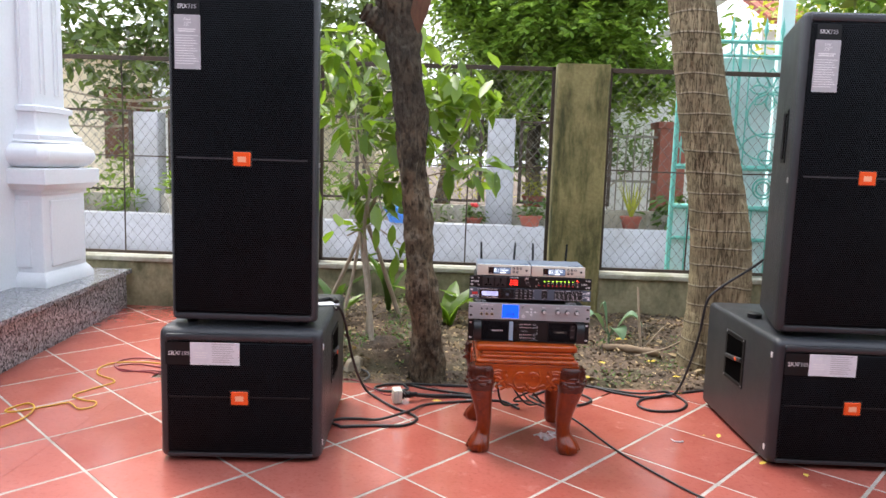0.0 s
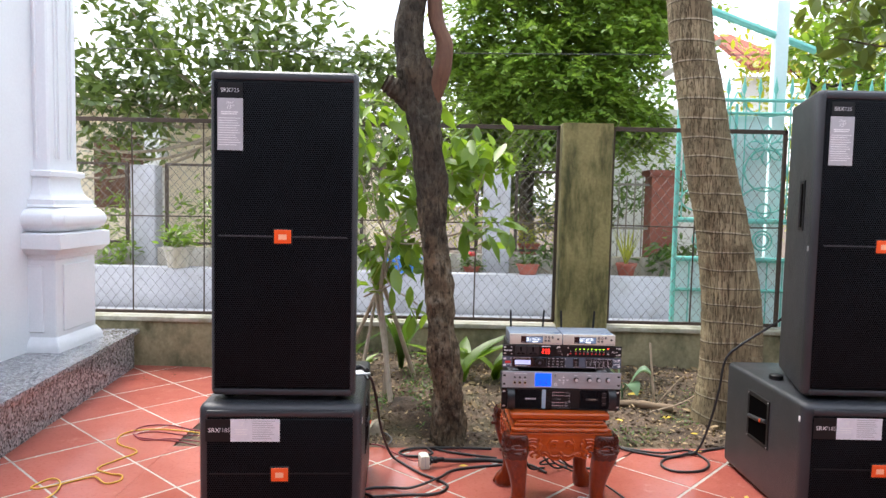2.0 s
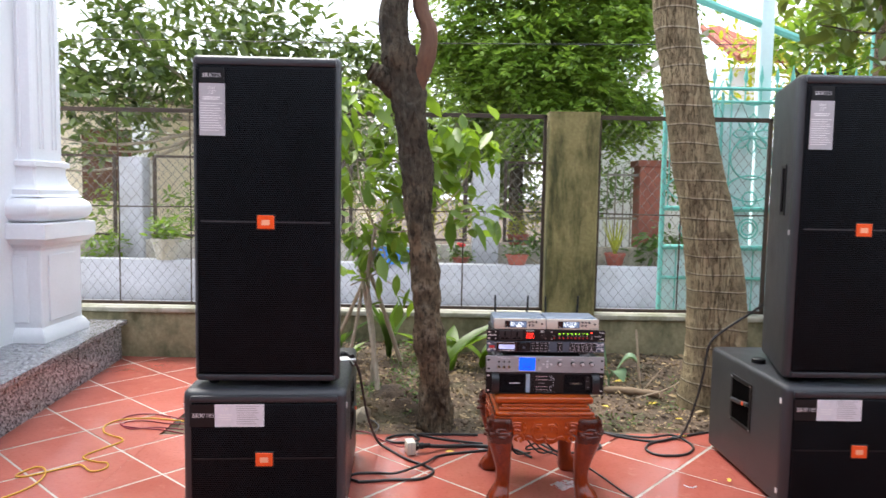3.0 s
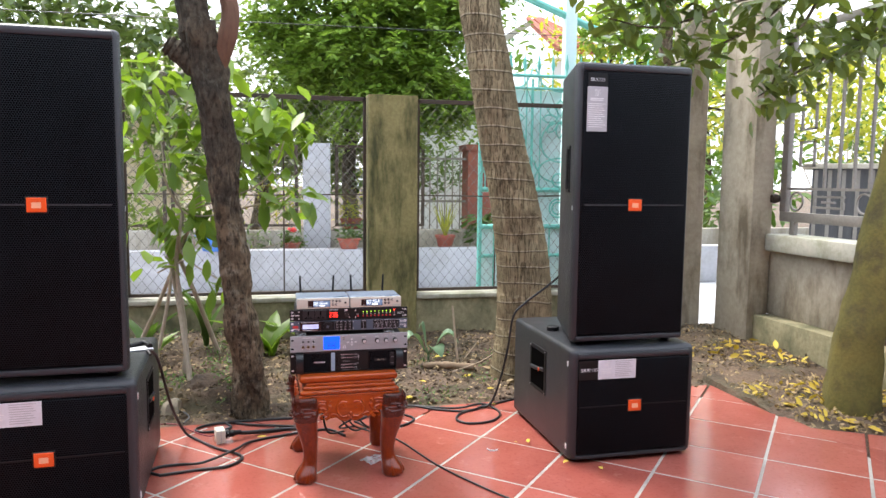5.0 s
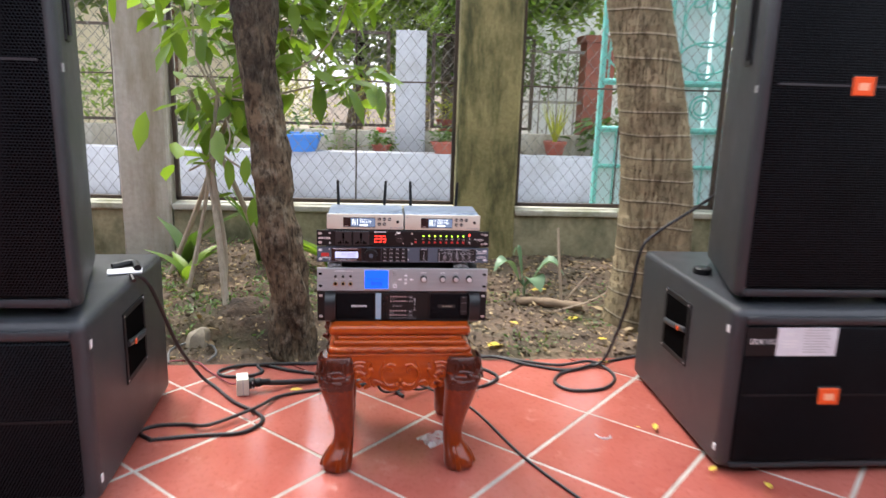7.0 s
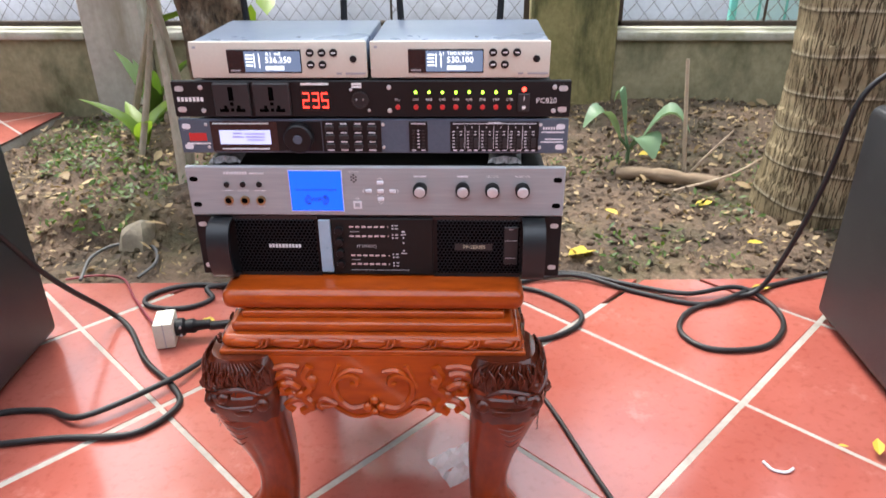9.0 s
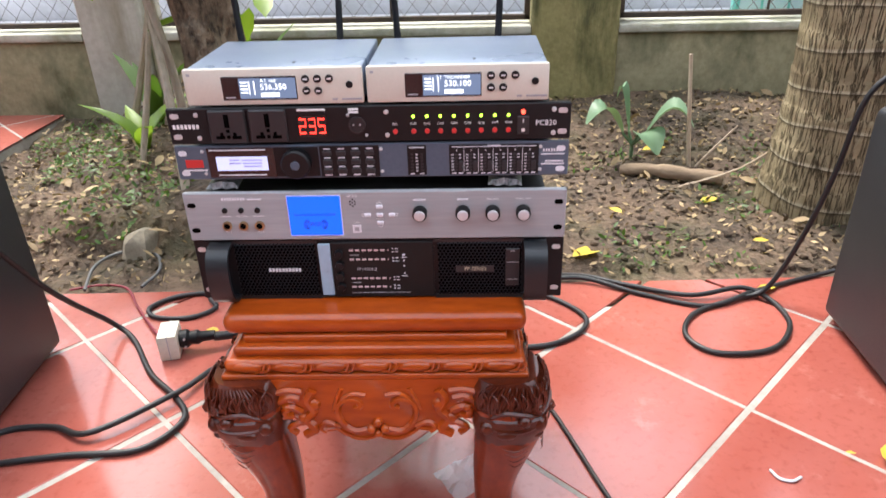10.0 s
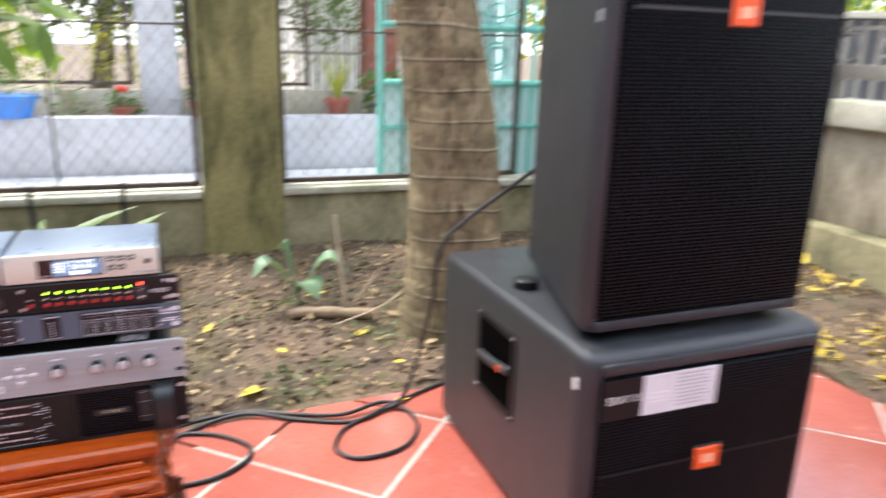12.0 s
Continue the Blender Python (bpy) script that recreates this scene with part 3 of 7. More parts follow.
def side_grille(y0, y1):
    """Ironwork between the ledge and above: bars, rings and key patterns."""
    t = thing("window_grille", pose(3.78, 0, 0), "grey iron fence grille with rings and key patterns", "grille")
    z0, z1 = 0.955, 2.30
    part("bottom_rail", Geo().box(-0.02, 0.02, y0, y1, z0, z0 + 0.07, 0.004), GREY_IRON, t)
    part("top_rail", Geo().box(-0.02, 0.02, y0, y1, z1, z1 + 0.05, 0.004), GREY_IRON, t)
    part("upright", Geo().box(-0.022, 0.022, y1 - 0.06, y1 + 0.002, z0 + 0.071, z1 - 0.001, 0.004), GREY_IRON, t)
    for z in (1.185, 2.07):
        part("cross_rail", Geo().box(-0.01, 0.01, y0, y1 - 0.06, z, z + 0.018), GREY_IRON, t)
    for k in range(22):
        y = y1 - 0.42 - k * 0.13
        if y > y0:
            part("bar", Geo().box(-0.009, 0.009, y, y + 0.016, 1.203, 2.07), GREY_IRON, t)
    for k in range(5):
        for z in (1.105, 2.185):
            cy = y1 - 0.15 - k * 0.62
            if cy - 0.1 > y0:
                ring = [(0, cy + 0.065 * math.cos(a * 0.5236), z + 0.065 * math.sin(a * 0.5236)) for a in range(12)]
                part("ring", Geo().tube(ring, 0.008, 5, closed=True), GREY_IRON, t)
            g = Geo()
            cy -= 0.31
            for (a, b, c, d) in ((-0.14, 0.14, -0.045, -0.03), (-0.14, 0.14, 0.03, 0.045), (-0.14, -0.125, -0.03, 0.0), (0.125, 0.14, 0.0, 0.03), (-0.06, 0.06, -0.008, 0.008)):
                g.box(-0.008, 0.008, cy + a, cy + b, z + c, z + d)
            if cy - 0.15 > y0:
                part("key_pattern", g, GREY_IRON, t)
    for k in range(3):
        g = Geo()
        z = 1.35 + k * 0.26
        for (a, b, c, d) in ((0.1, 0.25, 0, 0.014), (0.1, 0.25, 0.17, 0.184), (0.1, 0.114, 0, 0.184), (0.236, 0.25, 0, 0.184)):
            g.box(-0.008, 0.008, y1 - b - 0.06, y1 - a - 0.06, z + c, z + d)
        part("square_ornament", g, GREY_IRON, t)
    part("foot", Geo().box(-0.015, 0.015, y1 - 0.16, y1 - 0.11, 0.859, 0.954), GREY_IRON, t)
    part("hinge", Geo().lathe([(0.028, -0.03), (0.036, -0.01), (0.036, 0.01), (0.028, 0.03)], 10, pose(-0.05, y1 + 0.02, 1.12, 0, 90, 0)), IRON, t)


SHED_GREY = surface("dark_grey_boards", (0.05, 0.05, 0.055), (0.10, 0.10, 0.105), 0.8, 0, 3, 40, 0.3, stretch=(6, 6, 0.3))
GREY_IRON = surface("grey_painted_iron", (0.17, 0.155, 0.14), (0.29, 0.265, 0.24), 0.6, 0.2, 5, 60, 0.2)
side_grille(0.4, 4.60)

# House: raised granite plinth, wall and pilaster
PLAT = 0.280
EDGE_X = lambda y: -2.165 - 0.098 * (y - 3.4)
g = Geo()
y0, y1 = -4.0, 5.14
fx0, fx1 = EDGE_X(y0), EDGE_X(y1)
g.add([(-9, y0, -0.14), (fx0, y0, -0.14), (fx1, y1, -0.14), (-9, y1, -0.14), (-9, y0, PLAT - 0.03), (fx0, y0, PLAT - 0.03), (fx1, y1, PLAT - 0.03), (-9, y1, PLAT - 0.03)],
      [(0, 3, 2, 1), (4, 5, 6, 7), (0, 1, 5, 4), (1, 2, 6, 5), (2, 3, 7, 6), (3, 0, 4, 7)])
plinth = solid("house_plinth", g, GRANITE, "raised veranda plinth faced with polished grey granite", "plinth", kind="structure", smooth=0)
k = 0.03
g = Geo()
bm_v = [(-9, y0, PLAT - 0.029), (fx0 + k, y0, PLAT - 0.029), (fx1 + k, y1 + k, PLAT - 0.029), (-9, y1 + k, PLAT - 0.029)]
g.add(bm_v + [(x, y, PLAT) for x, y, z in bm_v], [(0, 3, 2, 1), (4, 5, 6, 7), (0, 1, 5, 4), (1, 2, 6, 5), (2, 3, 7, 6), (3, 0, 4, 7)])
part("top_slab", g, GRANITE, plinth, "polished granite top slab", smooth=0)

col_c = (-2.705, 4.60)
g = Geo().box(-9, -2.632, y0, 4.70, PLAT, 4.2)
solid("wall_house", g, WHITE_PAINT, "smooth white painted house wall", "wall", kind="structure", smooth=0)


def pilaster(cx, cy, rz):
    """A square classical column: pedestal with a panel, torus base, fluted shaft."""
    t = thing("column", pose(cx, cy, PLAT, 0, 0, rz), "white painted classical column on a panelled pedestal", "column")

    def sq(h, z, k=0.0):
        k = k or 0.004
        return [(-h + k, -h, z), (h - k, -h, z), (h, -h + k, z), (h, h - k, z), (h - k, h, z), (-h + k, h, z), (-h, h - k, z), (-h, -h + k, z)]

    part("foot", Geo().loft([sq(0.275, 0), sq(0.275, 0.035), sq(0.26, 0.065), sq(0.242, 0.09)]), WHITE_PAINT, t)
    part("pedestal", Geo().loft([sq(0.24, 0.06), sq(0.24, 0.57), sq(0.252, 0.585), sq(0.252, 0.605)]), WHITE_PAINT, t)
    for a in range(4):
        m = Matrix.Rotation(radians(90 * a), 4, "Z")
        g = Geo().box(-0.165, 0.165, -0.252, -0.239, 0.12, 0.54, 0.005, 1, m=m)
        part("raised_panel", g, WHITE_PAINT, t)
        g = Geo()
        for q in (-0.095, -0.055, 0.055, 0.095):
            g.box(q - 0.006, q + 0.006, -0.180, -0.166, 1.20, 3.6, 0.003, 1, m=m)
        part("reeding", g, WHITE_PAINT, t)
    part("cap_slab", Geo().loft([sq(0.275, 0.606), sq(0.30, 0.635), sq(0.312, 0.645), sq(0.312, 0.735), sq(0.29, 0.742)]), WHITE_PAINT, t)
    rings = []
    for i in range(13):
        a = math.pi * i / 12
        h = 0.225 + 0.09 * math.sin(a)
        rings.append(sq(h, 0.743 + 0.078 - 0.078 * math.cos(a), 0.05))
    part("torus", Geo().loft(rings), WHITE_PAINT, t)
    rings = [sq(0.255, 0.90), sq(0.24, 0.915)]
    for i in range(9):
        a = math.pi / 2 * i / 8
        rings.append(sq(0.24 - 0.055 * math.sin(a), 0.915 + 0.13 * (1 - math.cos(a)) + 0.03, 0.01))
    rings += [sq(0.187, 1.085), sq(0.202, 1.09), sq(0.202, 1.12), sq(0.177, 1.13)]
    part("cavetto", Geo().loft(rings), WHITE_PAINT, t)
    part("shaft", Geo().loft([sq(0.168, 1.12, 0.01), sq(0.168, 3.9, 0.01)]), WHITE_PAINT, t)


pilaster(col_c[0], col_c[1], 0)
SHADE_WALL = surface("dark_brown_blocker", (0.035, 0.024, 0.017), (0.07, 0.05, 0.035), 0.7)
# unseen closing wall and ceiling, added dark to cut skylight behind the camera
solid("wall_rear", Geo().box(-9, 8, -4.2, -4.0, -0.14, 4.2), SHADE_WALL, "unseen plain dark wall added to keep reflections dim", "wall", kind="structure", smooth=0)
solid("ceiling", Geo().box(-9, 8, -4.2, -1.3, 3.2, 3.35), SHADE_WALL, "unseen dark ceiling added to block skylight behind the terrace", "ceiling", kind="structure", smooth=0)

# Loudspeakers
def rounded_rect(x0, x1, z0, z1, r, n=4):
    out = []
    for cx, cz, a0 in ((x1 - r, z0 + r, -90), (x1 - r, z1 - r, 0), (x0 + r, z1 - r, 90), (x0 + r, z0 + r, 180)):
        out += [(cx + r * math.cos(radians(a0 + 90 * i / n)), cz + r * math.sin(radians(a0 + 90 * i / n))) for i in range(n + 1)]
    return out


def cabinet_body(w, d, z0, z1, r, taper=0.0, k=1.0):
    """A rounded cabinet; taper narrows it towards the back."""
    rings = []
    for y, inset, t in ((0.0, 0.030 * k, 0), (0.003, 0.018 * k, 0), (0.009, 0.009 * k, 0), (0.018, 0.003 * k, 0), (0.032, 0.0, 0), (0.045, 0, 0), (d - 0.012, 0, taper), (d - 0.003, 0.005, taper), (d, 0.014, taper)):
        rings.append([(x, y, z) for x, z in rounded_rect(-w / 2 + inset + t, w / 2 - inset - t, z0 + inset, z1 - inset, r)])
    return Geo().loft(rings)


def badge(parent, z, y):
    b = part("badge", Geo().box(-0.031, 0.031, y - 0.006, y, z - 0.025, z + 0.025, 0.002, 1), ORANGE, parent, "square orange badge")
    part("badge_print", Geo().box(-0.015, 0.015, y - 0.0068, y - 0.0062, z - 0.011, z + 0.009), PALE_BADGE, b, smooth=0)
    part("badge_rim", Geo().box(-0.036, 0.036, y - 0.003, y + 0.001, z - 0.030, z + 0.030, 0.002, 1), BLACK, b)


def text_bars(parent, x0, x1, zs, y, h, material, ragged=0.25):
    g = Geo()
    for i, z in enumerate(zs):
        cut = ragged * (x1 - x0) * ((i * 37 % 10) / 10)
        g.box(x0, x1 - cut, y - 0.0003, y, z - h / 2, z + h / 2)
    part("print", g, material, parent, smooth=0)


def subwoofer(m, label):
    w, d, h = 0.597, 0.735, 0.508
    t = thing("subwoofer", m, label, "speaker", "subwoofers on the terrace")
    part("cabinet", cabinet_body(w, d, 0.012, h, 0.022), CABINET, t)
    part("grille", Geo().box(-w / 2 + 0.032, w / 2 - 0.032, -0.010, 0.012, 0.042, h - 0.046, 0.008, 3), GRILLE, t, "perforated black steel grille")
    part("grille_rib", Geo().box(-w / 2 + 0.042, w / 2 - 0.042, -0.0125, -0.009, 0.252, 0.257), BLACK, t)
    part("lower_lip", Geo().box(-w / 2 + 0.030, w / 2 - 0.030, -0.008, 0.010, 0.020, 0.040, 0.008), CABINET, t)
    part("upper_lip", Geo().box(-w / 2 + 0.030, w / 2 - 0.030, -0.008, 0.010, h - 0.044, h - 0.018, 0.009), CABINET, t)
    badge(t, 0.252, -0.010)
    plate = part("name_plate", Geo().box(-0.268, -0.178, -0.0125, -0.0105, 0.376, 0.460), BLACK, t, "black name plate")
    lettering("SRX", 0.023, WHITE_INK, plate, pose(-0.238, -0.0129, 0.418))
    lettering("718S", 0.022, GREY_LABEL, plate, pose(-0.201, -0.0129, 0.418))
    lab = part("paper_label", Geo().box(-0.178, 0.000, -0.0125, -0.0105, 0.376, 0.460), LIGHT_LABEL, t, "pale printed label")
    lettering('18"', 0.018, WHITE_INK, lab, pose(-0.139, -0.0127, 0.441))
    text_bars(lab, -0.099, -0.016, [0.453 - 0.0082 * i for i in range(9)], -0.0126, 0.0028, GREY_LABEL)
    text_bars(lab, -0.164, -0.114, [0.421, 0.412, 0.403], -0.0126, 0.003, WHITE_INK)
    for s in (-1, 1):
        # side handles: a raised frame, the recess's shade painted on a flat pad
        hx = s * w / 2
        g = Geo()
        y0, y1, z0, z1 = 0.285, 0.490, 0.220, 0.435
        for a, b, c, e in ((y0, y1, z0, z0 + 0.018), (y0, y1, z1 - 0.018, z1), (y0, y0 + 0.018, z0 + 0.018, z1 - 0.018), (y1 - 0.018, y1, z0 + 0.018, z1 - 0.018)):
            g.box(hx - 0.002, hx + 0.004 * s, a, b, c, e, 0.0015, 1) if s > 0 else g.box(hx - 0.004, hx + 0.002, a, b, c, e, 0.0015, 1)
        hd = part("side_handle", g, BLACK, t, "recessed black carrying handle")
        part("handle_well", Geo().box(hx - 0.0035, hx + 0.0035, y0 + 0.018, y1 - 0.018, z0 + 0.018, z1 - 0.018), HOLE_SHADE, hd)
        part("grip", Geo().tube([(hx + 0.0035 * s, y0 + 0.02, z0 + 0.12), (hx + 0.010 * s, (y0 + y1) / 2, z0 + 0.11), (hx + 0.0035 * s, y1 - 0.02, z0 + 0.10)], 0.010, 8), CABINET, hd)
        part("handle_mark", Geo().ball((hx + 0.019 * s, y0 + 0.05, z0 + 0.118), 0.003, 0.009, 0.009), ORANGE, hd)
        for a, c in ((y0 + 0.009, z0 + 0.009), (y1 - 0.009, z0 + 0.009), (y0 + 0.009, z1 - 0.009), (y1 - 0.009, z1 - 0.009)):
            part("screw", Geo().lathe([(0.004, 0), (0.004, 0.001), (0.002, 0.0018)], 8, pose(hx + 0.004 * s, a, c, 0, 90 * s, 0)), CHROME, hd)
        for z in (0.06, 0.43):
            part("grille_clip", Geo().box(hx - 0.002, hx + 0.002, 0.03, 0.042, z, z + 0.022), WHITE_INK, t, "small bright grille clip")
    part("pole_socket", Geo().lathe([(0.030, 0), (0.030, 0.018), (0.024, 0.022), (0.016, 0.022)], 14, pose(-0.222, 0.40, h)), BLACK, t, "round black socket cap")
    for x in (-0.25, 0.25):
        for y in (0.06, 0.66):
            part("foot", Geo().lathe([(0.018, 0), (0.022, 0.012)], 10, pose(x, y, 0)), BLACK, t)
    return t


def tall_speaker(m, label):
    w, d, h = 0.541, 0.508, 1.212
    t = thing("loudspeaker", m, label, "speaker", "tall loudspeakers on subwoofers")
    part("cabinet", cabinet_body(w, d, 0.0, h, 0.018, 0.135, 0.6), CABINET, t)
    part("grille", Geo().box(-w / 2 + 0.017, w / 2 - 0.017, -0.010, 0.012, 0.034, h - 0.040, 0.008, 3), GRILLE, t, "perforated black steel grille")
    part("grille_rib", Geo().box(-w / 2 + 0.034, w / 2 - 0.034, -0.0125, -0.009, 0.602, 0.608), GREY_EDGE, t)
    part("lower_lip", Geo().box(-w / 2 + 0.015, w / 2 - 0.015, -0.010, 0.010, 0.008, 0.033, 0.008), CABINET, t)
    part("upper_lip", Geo().box(-w / 2 + 0.015, w / 2 - 0.015, -0.009, 0.010, h - 0.039, h - 0.010, 0.008), CABINET, t)
    badge(t, 0.605, -0.010)
    plate = part("name_plate", Geo().box(-0.236, -0.148, -0.0125, -0.0105, 1.110, 1.162), BLACK, t, "black name plate")
    lettering("SRX", 0.021, WHITE_INK, plate, pose(-0.208, -0.0129, 1.134))
    lettering("725", 0.0205, GREY_LABEL, plate, pose(-0.174, -0.0129, 1.134))
    lab = part("paper_label", Geo().box(-0.238, -0.146, -0.0125, -0.0105, 0.918, 1.106), GREY_LABEL, t, "grey printed paper label")
    lettering("Dual", 0.013, WHITE_INK, lab, pose(-0.194, -0.0129, 1.090), shear=0.3)
    lettering('15"', 0.020, WHITE_INK, lab, pose(-0.194, -0.0129, 1.073), shear=0.3)
    text_bars(lab, -0.225, -0.163, [1.056, 1.049], -0.0126, 0.004, WHITE_INK, 0.1)
    text_bars(lab, -0.234, -0.154, [1.034 - 0.0088 * i for i in range(12)], -0.0126, 0.0026, WHITE_INK)
    for s in (-1, 1):
        side = pose(s * (w / 2 - 0.0385), 0.178, 0.76, 0, 0, s * 16.0)
        hd = part("side_handle", Geo().box(-0.005, 0.005, -0.045, 0.045, -0.105, 0.105, 0.003, 1, m=side), BLACK, t, "recessed black carrying handle")
        # the well has no depth; its shade is painted near-black
        part("handle_well", Geo().box(-0.006, 0.006, -0.032, 0.032, -0.09, 0.09, m=side), HOLE_SHADE, hd)
        part("grip", Geo().tube([side @ Vector((s * 0.006, 0, z)) for z in (-0.09, 0, 0.09)], 0.007, 8), RUBBER, hd)
        part("grille_clip", Geo().box(s * w / 2 - 0.002, s * w / 2 + 0.002, 0.035, 0.045, 0.58, 0.60), CHROME, t)
        for fy, fx in ((0.06, w / 2 - 0.06), (d - 0.06, w / 2 - 0.18)):
            part("foot", Geo().lathe([(0.020, -0.0135), (0.024, 0.002)], 12, pose(s * fx, fy, 0)), BLACK, t, "black rubber foot")
    return t


# near-black that paints in the shade of holes, slots and handle wells
HOLE_SHADE = surface("hole_shade_black", (0.001, 0.001, 0.001), (0.002, 0.002, 0.002), 0.9, spec=0.02)
GREY_EDGE = plain("dark_grey_strip", (0.035, 0.035, 0.04), 0.5)
subwoofer(pose(-0.645, 2.603, 0, 0, 0, 4.0), "black subwoofer with orange badge under a tall loudspeaker")
subwoofer(pose(1.664, 2.785, 0, 0, 0, 1.0), "black subwoofer with side handle and cable on the tiles")
tall_speaker(pose(-0.652, 2.665, 0.522, 0, 0, 2.5), "tall black loudspeaker with orange badge standing on a subwoofer")
tall_speaker(pose(1.663, 2.845, 0.522, 0, 0, 1.0), "tall black loudspeaker with grey label standing on a subwoofer")

# Carved stool and the rack units on it
def carved_stool(m):
    t = thing("carved_stool", m, "red lacquered hardwood stool with carved animal-head legs", "stool")

    def slab(h, z0, z1, bevel, name, mat=WOOD):
        part(name, Geo().box(-h, h, -h, h, z0, z1, bevel, 4), mat, t)

    part("top", Geo().box(-0.195, 0.195, -0.170, 0.190, 0.402, 0.432, 0.013, 4), WOOD, t)
    slab(0.170, 0.391, 0.4025, 0.004, "neck")
    slab(0.182, 0.377, 0.392, 0.006, "moulding")
    slab(0.194, 0.359, 0.378, 0.009, "carved_band", WOOD)
    slab(0.197, 0.351, 0.3595, 0.003, "frame")
    # leaf carving round the band
    for side in range(4):
        rot = Matrix.Rotation(radians(90 * side), 4, "Z")
        g = Geo()
        for k in range(7):
            x = -0.162 + 0.054 * k
            g.ball((x, -0.192, 0.3685), 0.022, 0.0055, 0.0075, 10, m=rot)
            for dx in (0.020, 0.027):
                g.tube([rot @ Vector(p) for p in smooth_path([(x + dx - 0.010, -0.194, 0.3615), (x + dx, -0.1975, 0.367), (x + dx + 0.004, -0.195, 0.3765)], 4)], 0.0018, 5)
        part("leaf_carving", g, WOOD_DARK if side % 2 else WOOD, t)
        # apron with a scalloped lower edge
        n, low = 48, []
        for i in range(n + 1):
            u = -1 + 2 * i / n
            z = 0.278 - 0.022 * math.cos(u * math.pi) - 0.010 * abs(math.sin(u * 3 * math.pi)) + 0.035 * max(0, abs(u) - 0.8) / 0.2
            low.append((0.162 * u, z))
        outline = [(-0.162, 0.352)] + low + [(0.162, 0.352)]
        ga = Geo()
        mm = len(outline)
        vs = [rot @ Vector((x, -0.198, z)) for x, z in outline] + [rot @ Vector((x, -0.176, z)) for x, z in outline]
        fs = [(k, k + mm, (k + 1) % mm + mm, (k + 1) % mm) for k in range(mm)]
        ga.add(vs, fs)
        for k in range(1, n + 1):
            a, b = k, k + 1
            x0, x1 = outline[a][0], outline[b][0]
            q = [rot @ Vector((x0, -0.198, 0.352)), rot @ Vector((x1, -0.198, 0.352)), rot @ Vector((x1, -0.198, outline[b][1])), rot @ Vector((x0, -0.198, outline[a][1]))]
            ga.add(q, [(0, 1, 2, 3)])
            ga.add([rot @ Vector((p[0], p[1], p[2])) for p in ((x0, -0.176, 0.352), (x1, -0.176, 0.352), (x1, -0.176, outline[b][1]), (x0, -0.176, outline[a][1]))], [(0, 1, 2, 3)])
        apron = part("apron", ga, WOOD, t, "carved apron with scrolls", smooth=30)
        g = Geo()

        def scroll(pts, r):
            g.tube([rot @ Vector((x * 1.08, -0.1985, 0.352 - (0.344 - z) * 1.12)) for x, z in [(p.x, p.y) for p in smooth_path([(a, b, 0) for a, b in pts], 5)]], r * 1.12, 6)

        for s in (-1, 1):
            scroll([(0.006 * s, 0.272), (0.030 * s, 0.268), (0.045 * s, 0.285), (0.046 * s, 0.307), (0.034 * s, 0.316), (0.022 * s, 0.313), (0.020 * s, 0.305), (0.027 * s, 0.302)], 0.0042)
            scroll([(0.052 * s, 0.300), (0.046 * s, 0.318), (0.040 * s, 0.332)], 0.003)
            scroll([(0.040 * s, 0.316), (0.028 * s, 0.324), (0.012 * s, 0.322)], 0.0035)
            scroll([(0.046 * s, 0.274), (0.062 * s, 0.281), (0.070 * s, 0.272), (0.064 * s, 0.266)], 0.0035)
            scroll([(0.075 * s, 0.330), (0.082 * s, 0.316), (0.076 * s, 0.300), (0.086 * s, 0.286), (0.078 * s, 0.272), (0.090 * s, 0.262)], 0.006)
            scroll([(0.088 * s, 0.328), (0.104 * s, 0.330), (0.122 * s, 0.326), (0.134 * s, 0.330)], 0.004)
            scroll([(0.092 * s, 0.318), (0.106 * s, 0.320), (0.120 * s, 0.312), (0.132 * s, 0.300), (0.134 * s, 0.285)], 0.0048)
            scroll([(0.090 * s, 0.298), (0.102 * s, 0.305), (0.112 * s, 0.300), (0.110 * s, 0.291), (0.100 * s, 0.292)], 0.0045)
            scroll([(0.084 * s, 0.282), (0.098 * s, 0.280), (0.108 * s, 0.272), (0.100 * s, 0.264)], 0.0045)
            scroll([(0.140 * s, 0.336), (0.142 * s, 0.312), (0.136 * s, 0.288), (0.120 * s, 0.276)], 0.004)
            for cx, cz, r in ((0.082, 0.312, 0.010), (0.096, 0.288, 0.009), (0.086, 0.268, 0.008), (0.118, 0.306, 0.007)):
                g.ball((cx * s, -0.1985, cz), r, 0.007, r, 8, m=rot)
            # flowing mane lines of the two side animals
            for q in range(5):
                scroll([(0.098 * s, 0.322 - 0.006 * q), (0.112 * s, 0.328 - 0.007 * q), (0.128 * s, 0.322 - 0.008 * q), (0.140 * s, 0.324 - 0.010 * q)], 0.0016)
        for cx, cz, r in ((0, 0.281, 0.007), (-0.009, 0.271, 0.007), (0.009, 0.271, 0.007), (0, 0.264, 0.006)):
            g.ball((cx, -0.1995, 0.352 - (0.344 - cz) * 1.12), r, 0.007, r, 8, m=rot)
        g.tube([rot @ Vector((x, -0.1975, z + 0.003)) for x, z in low[2:-2]], 0.0036, 6)
        part("scroll_relief", g, WOOD, apron)
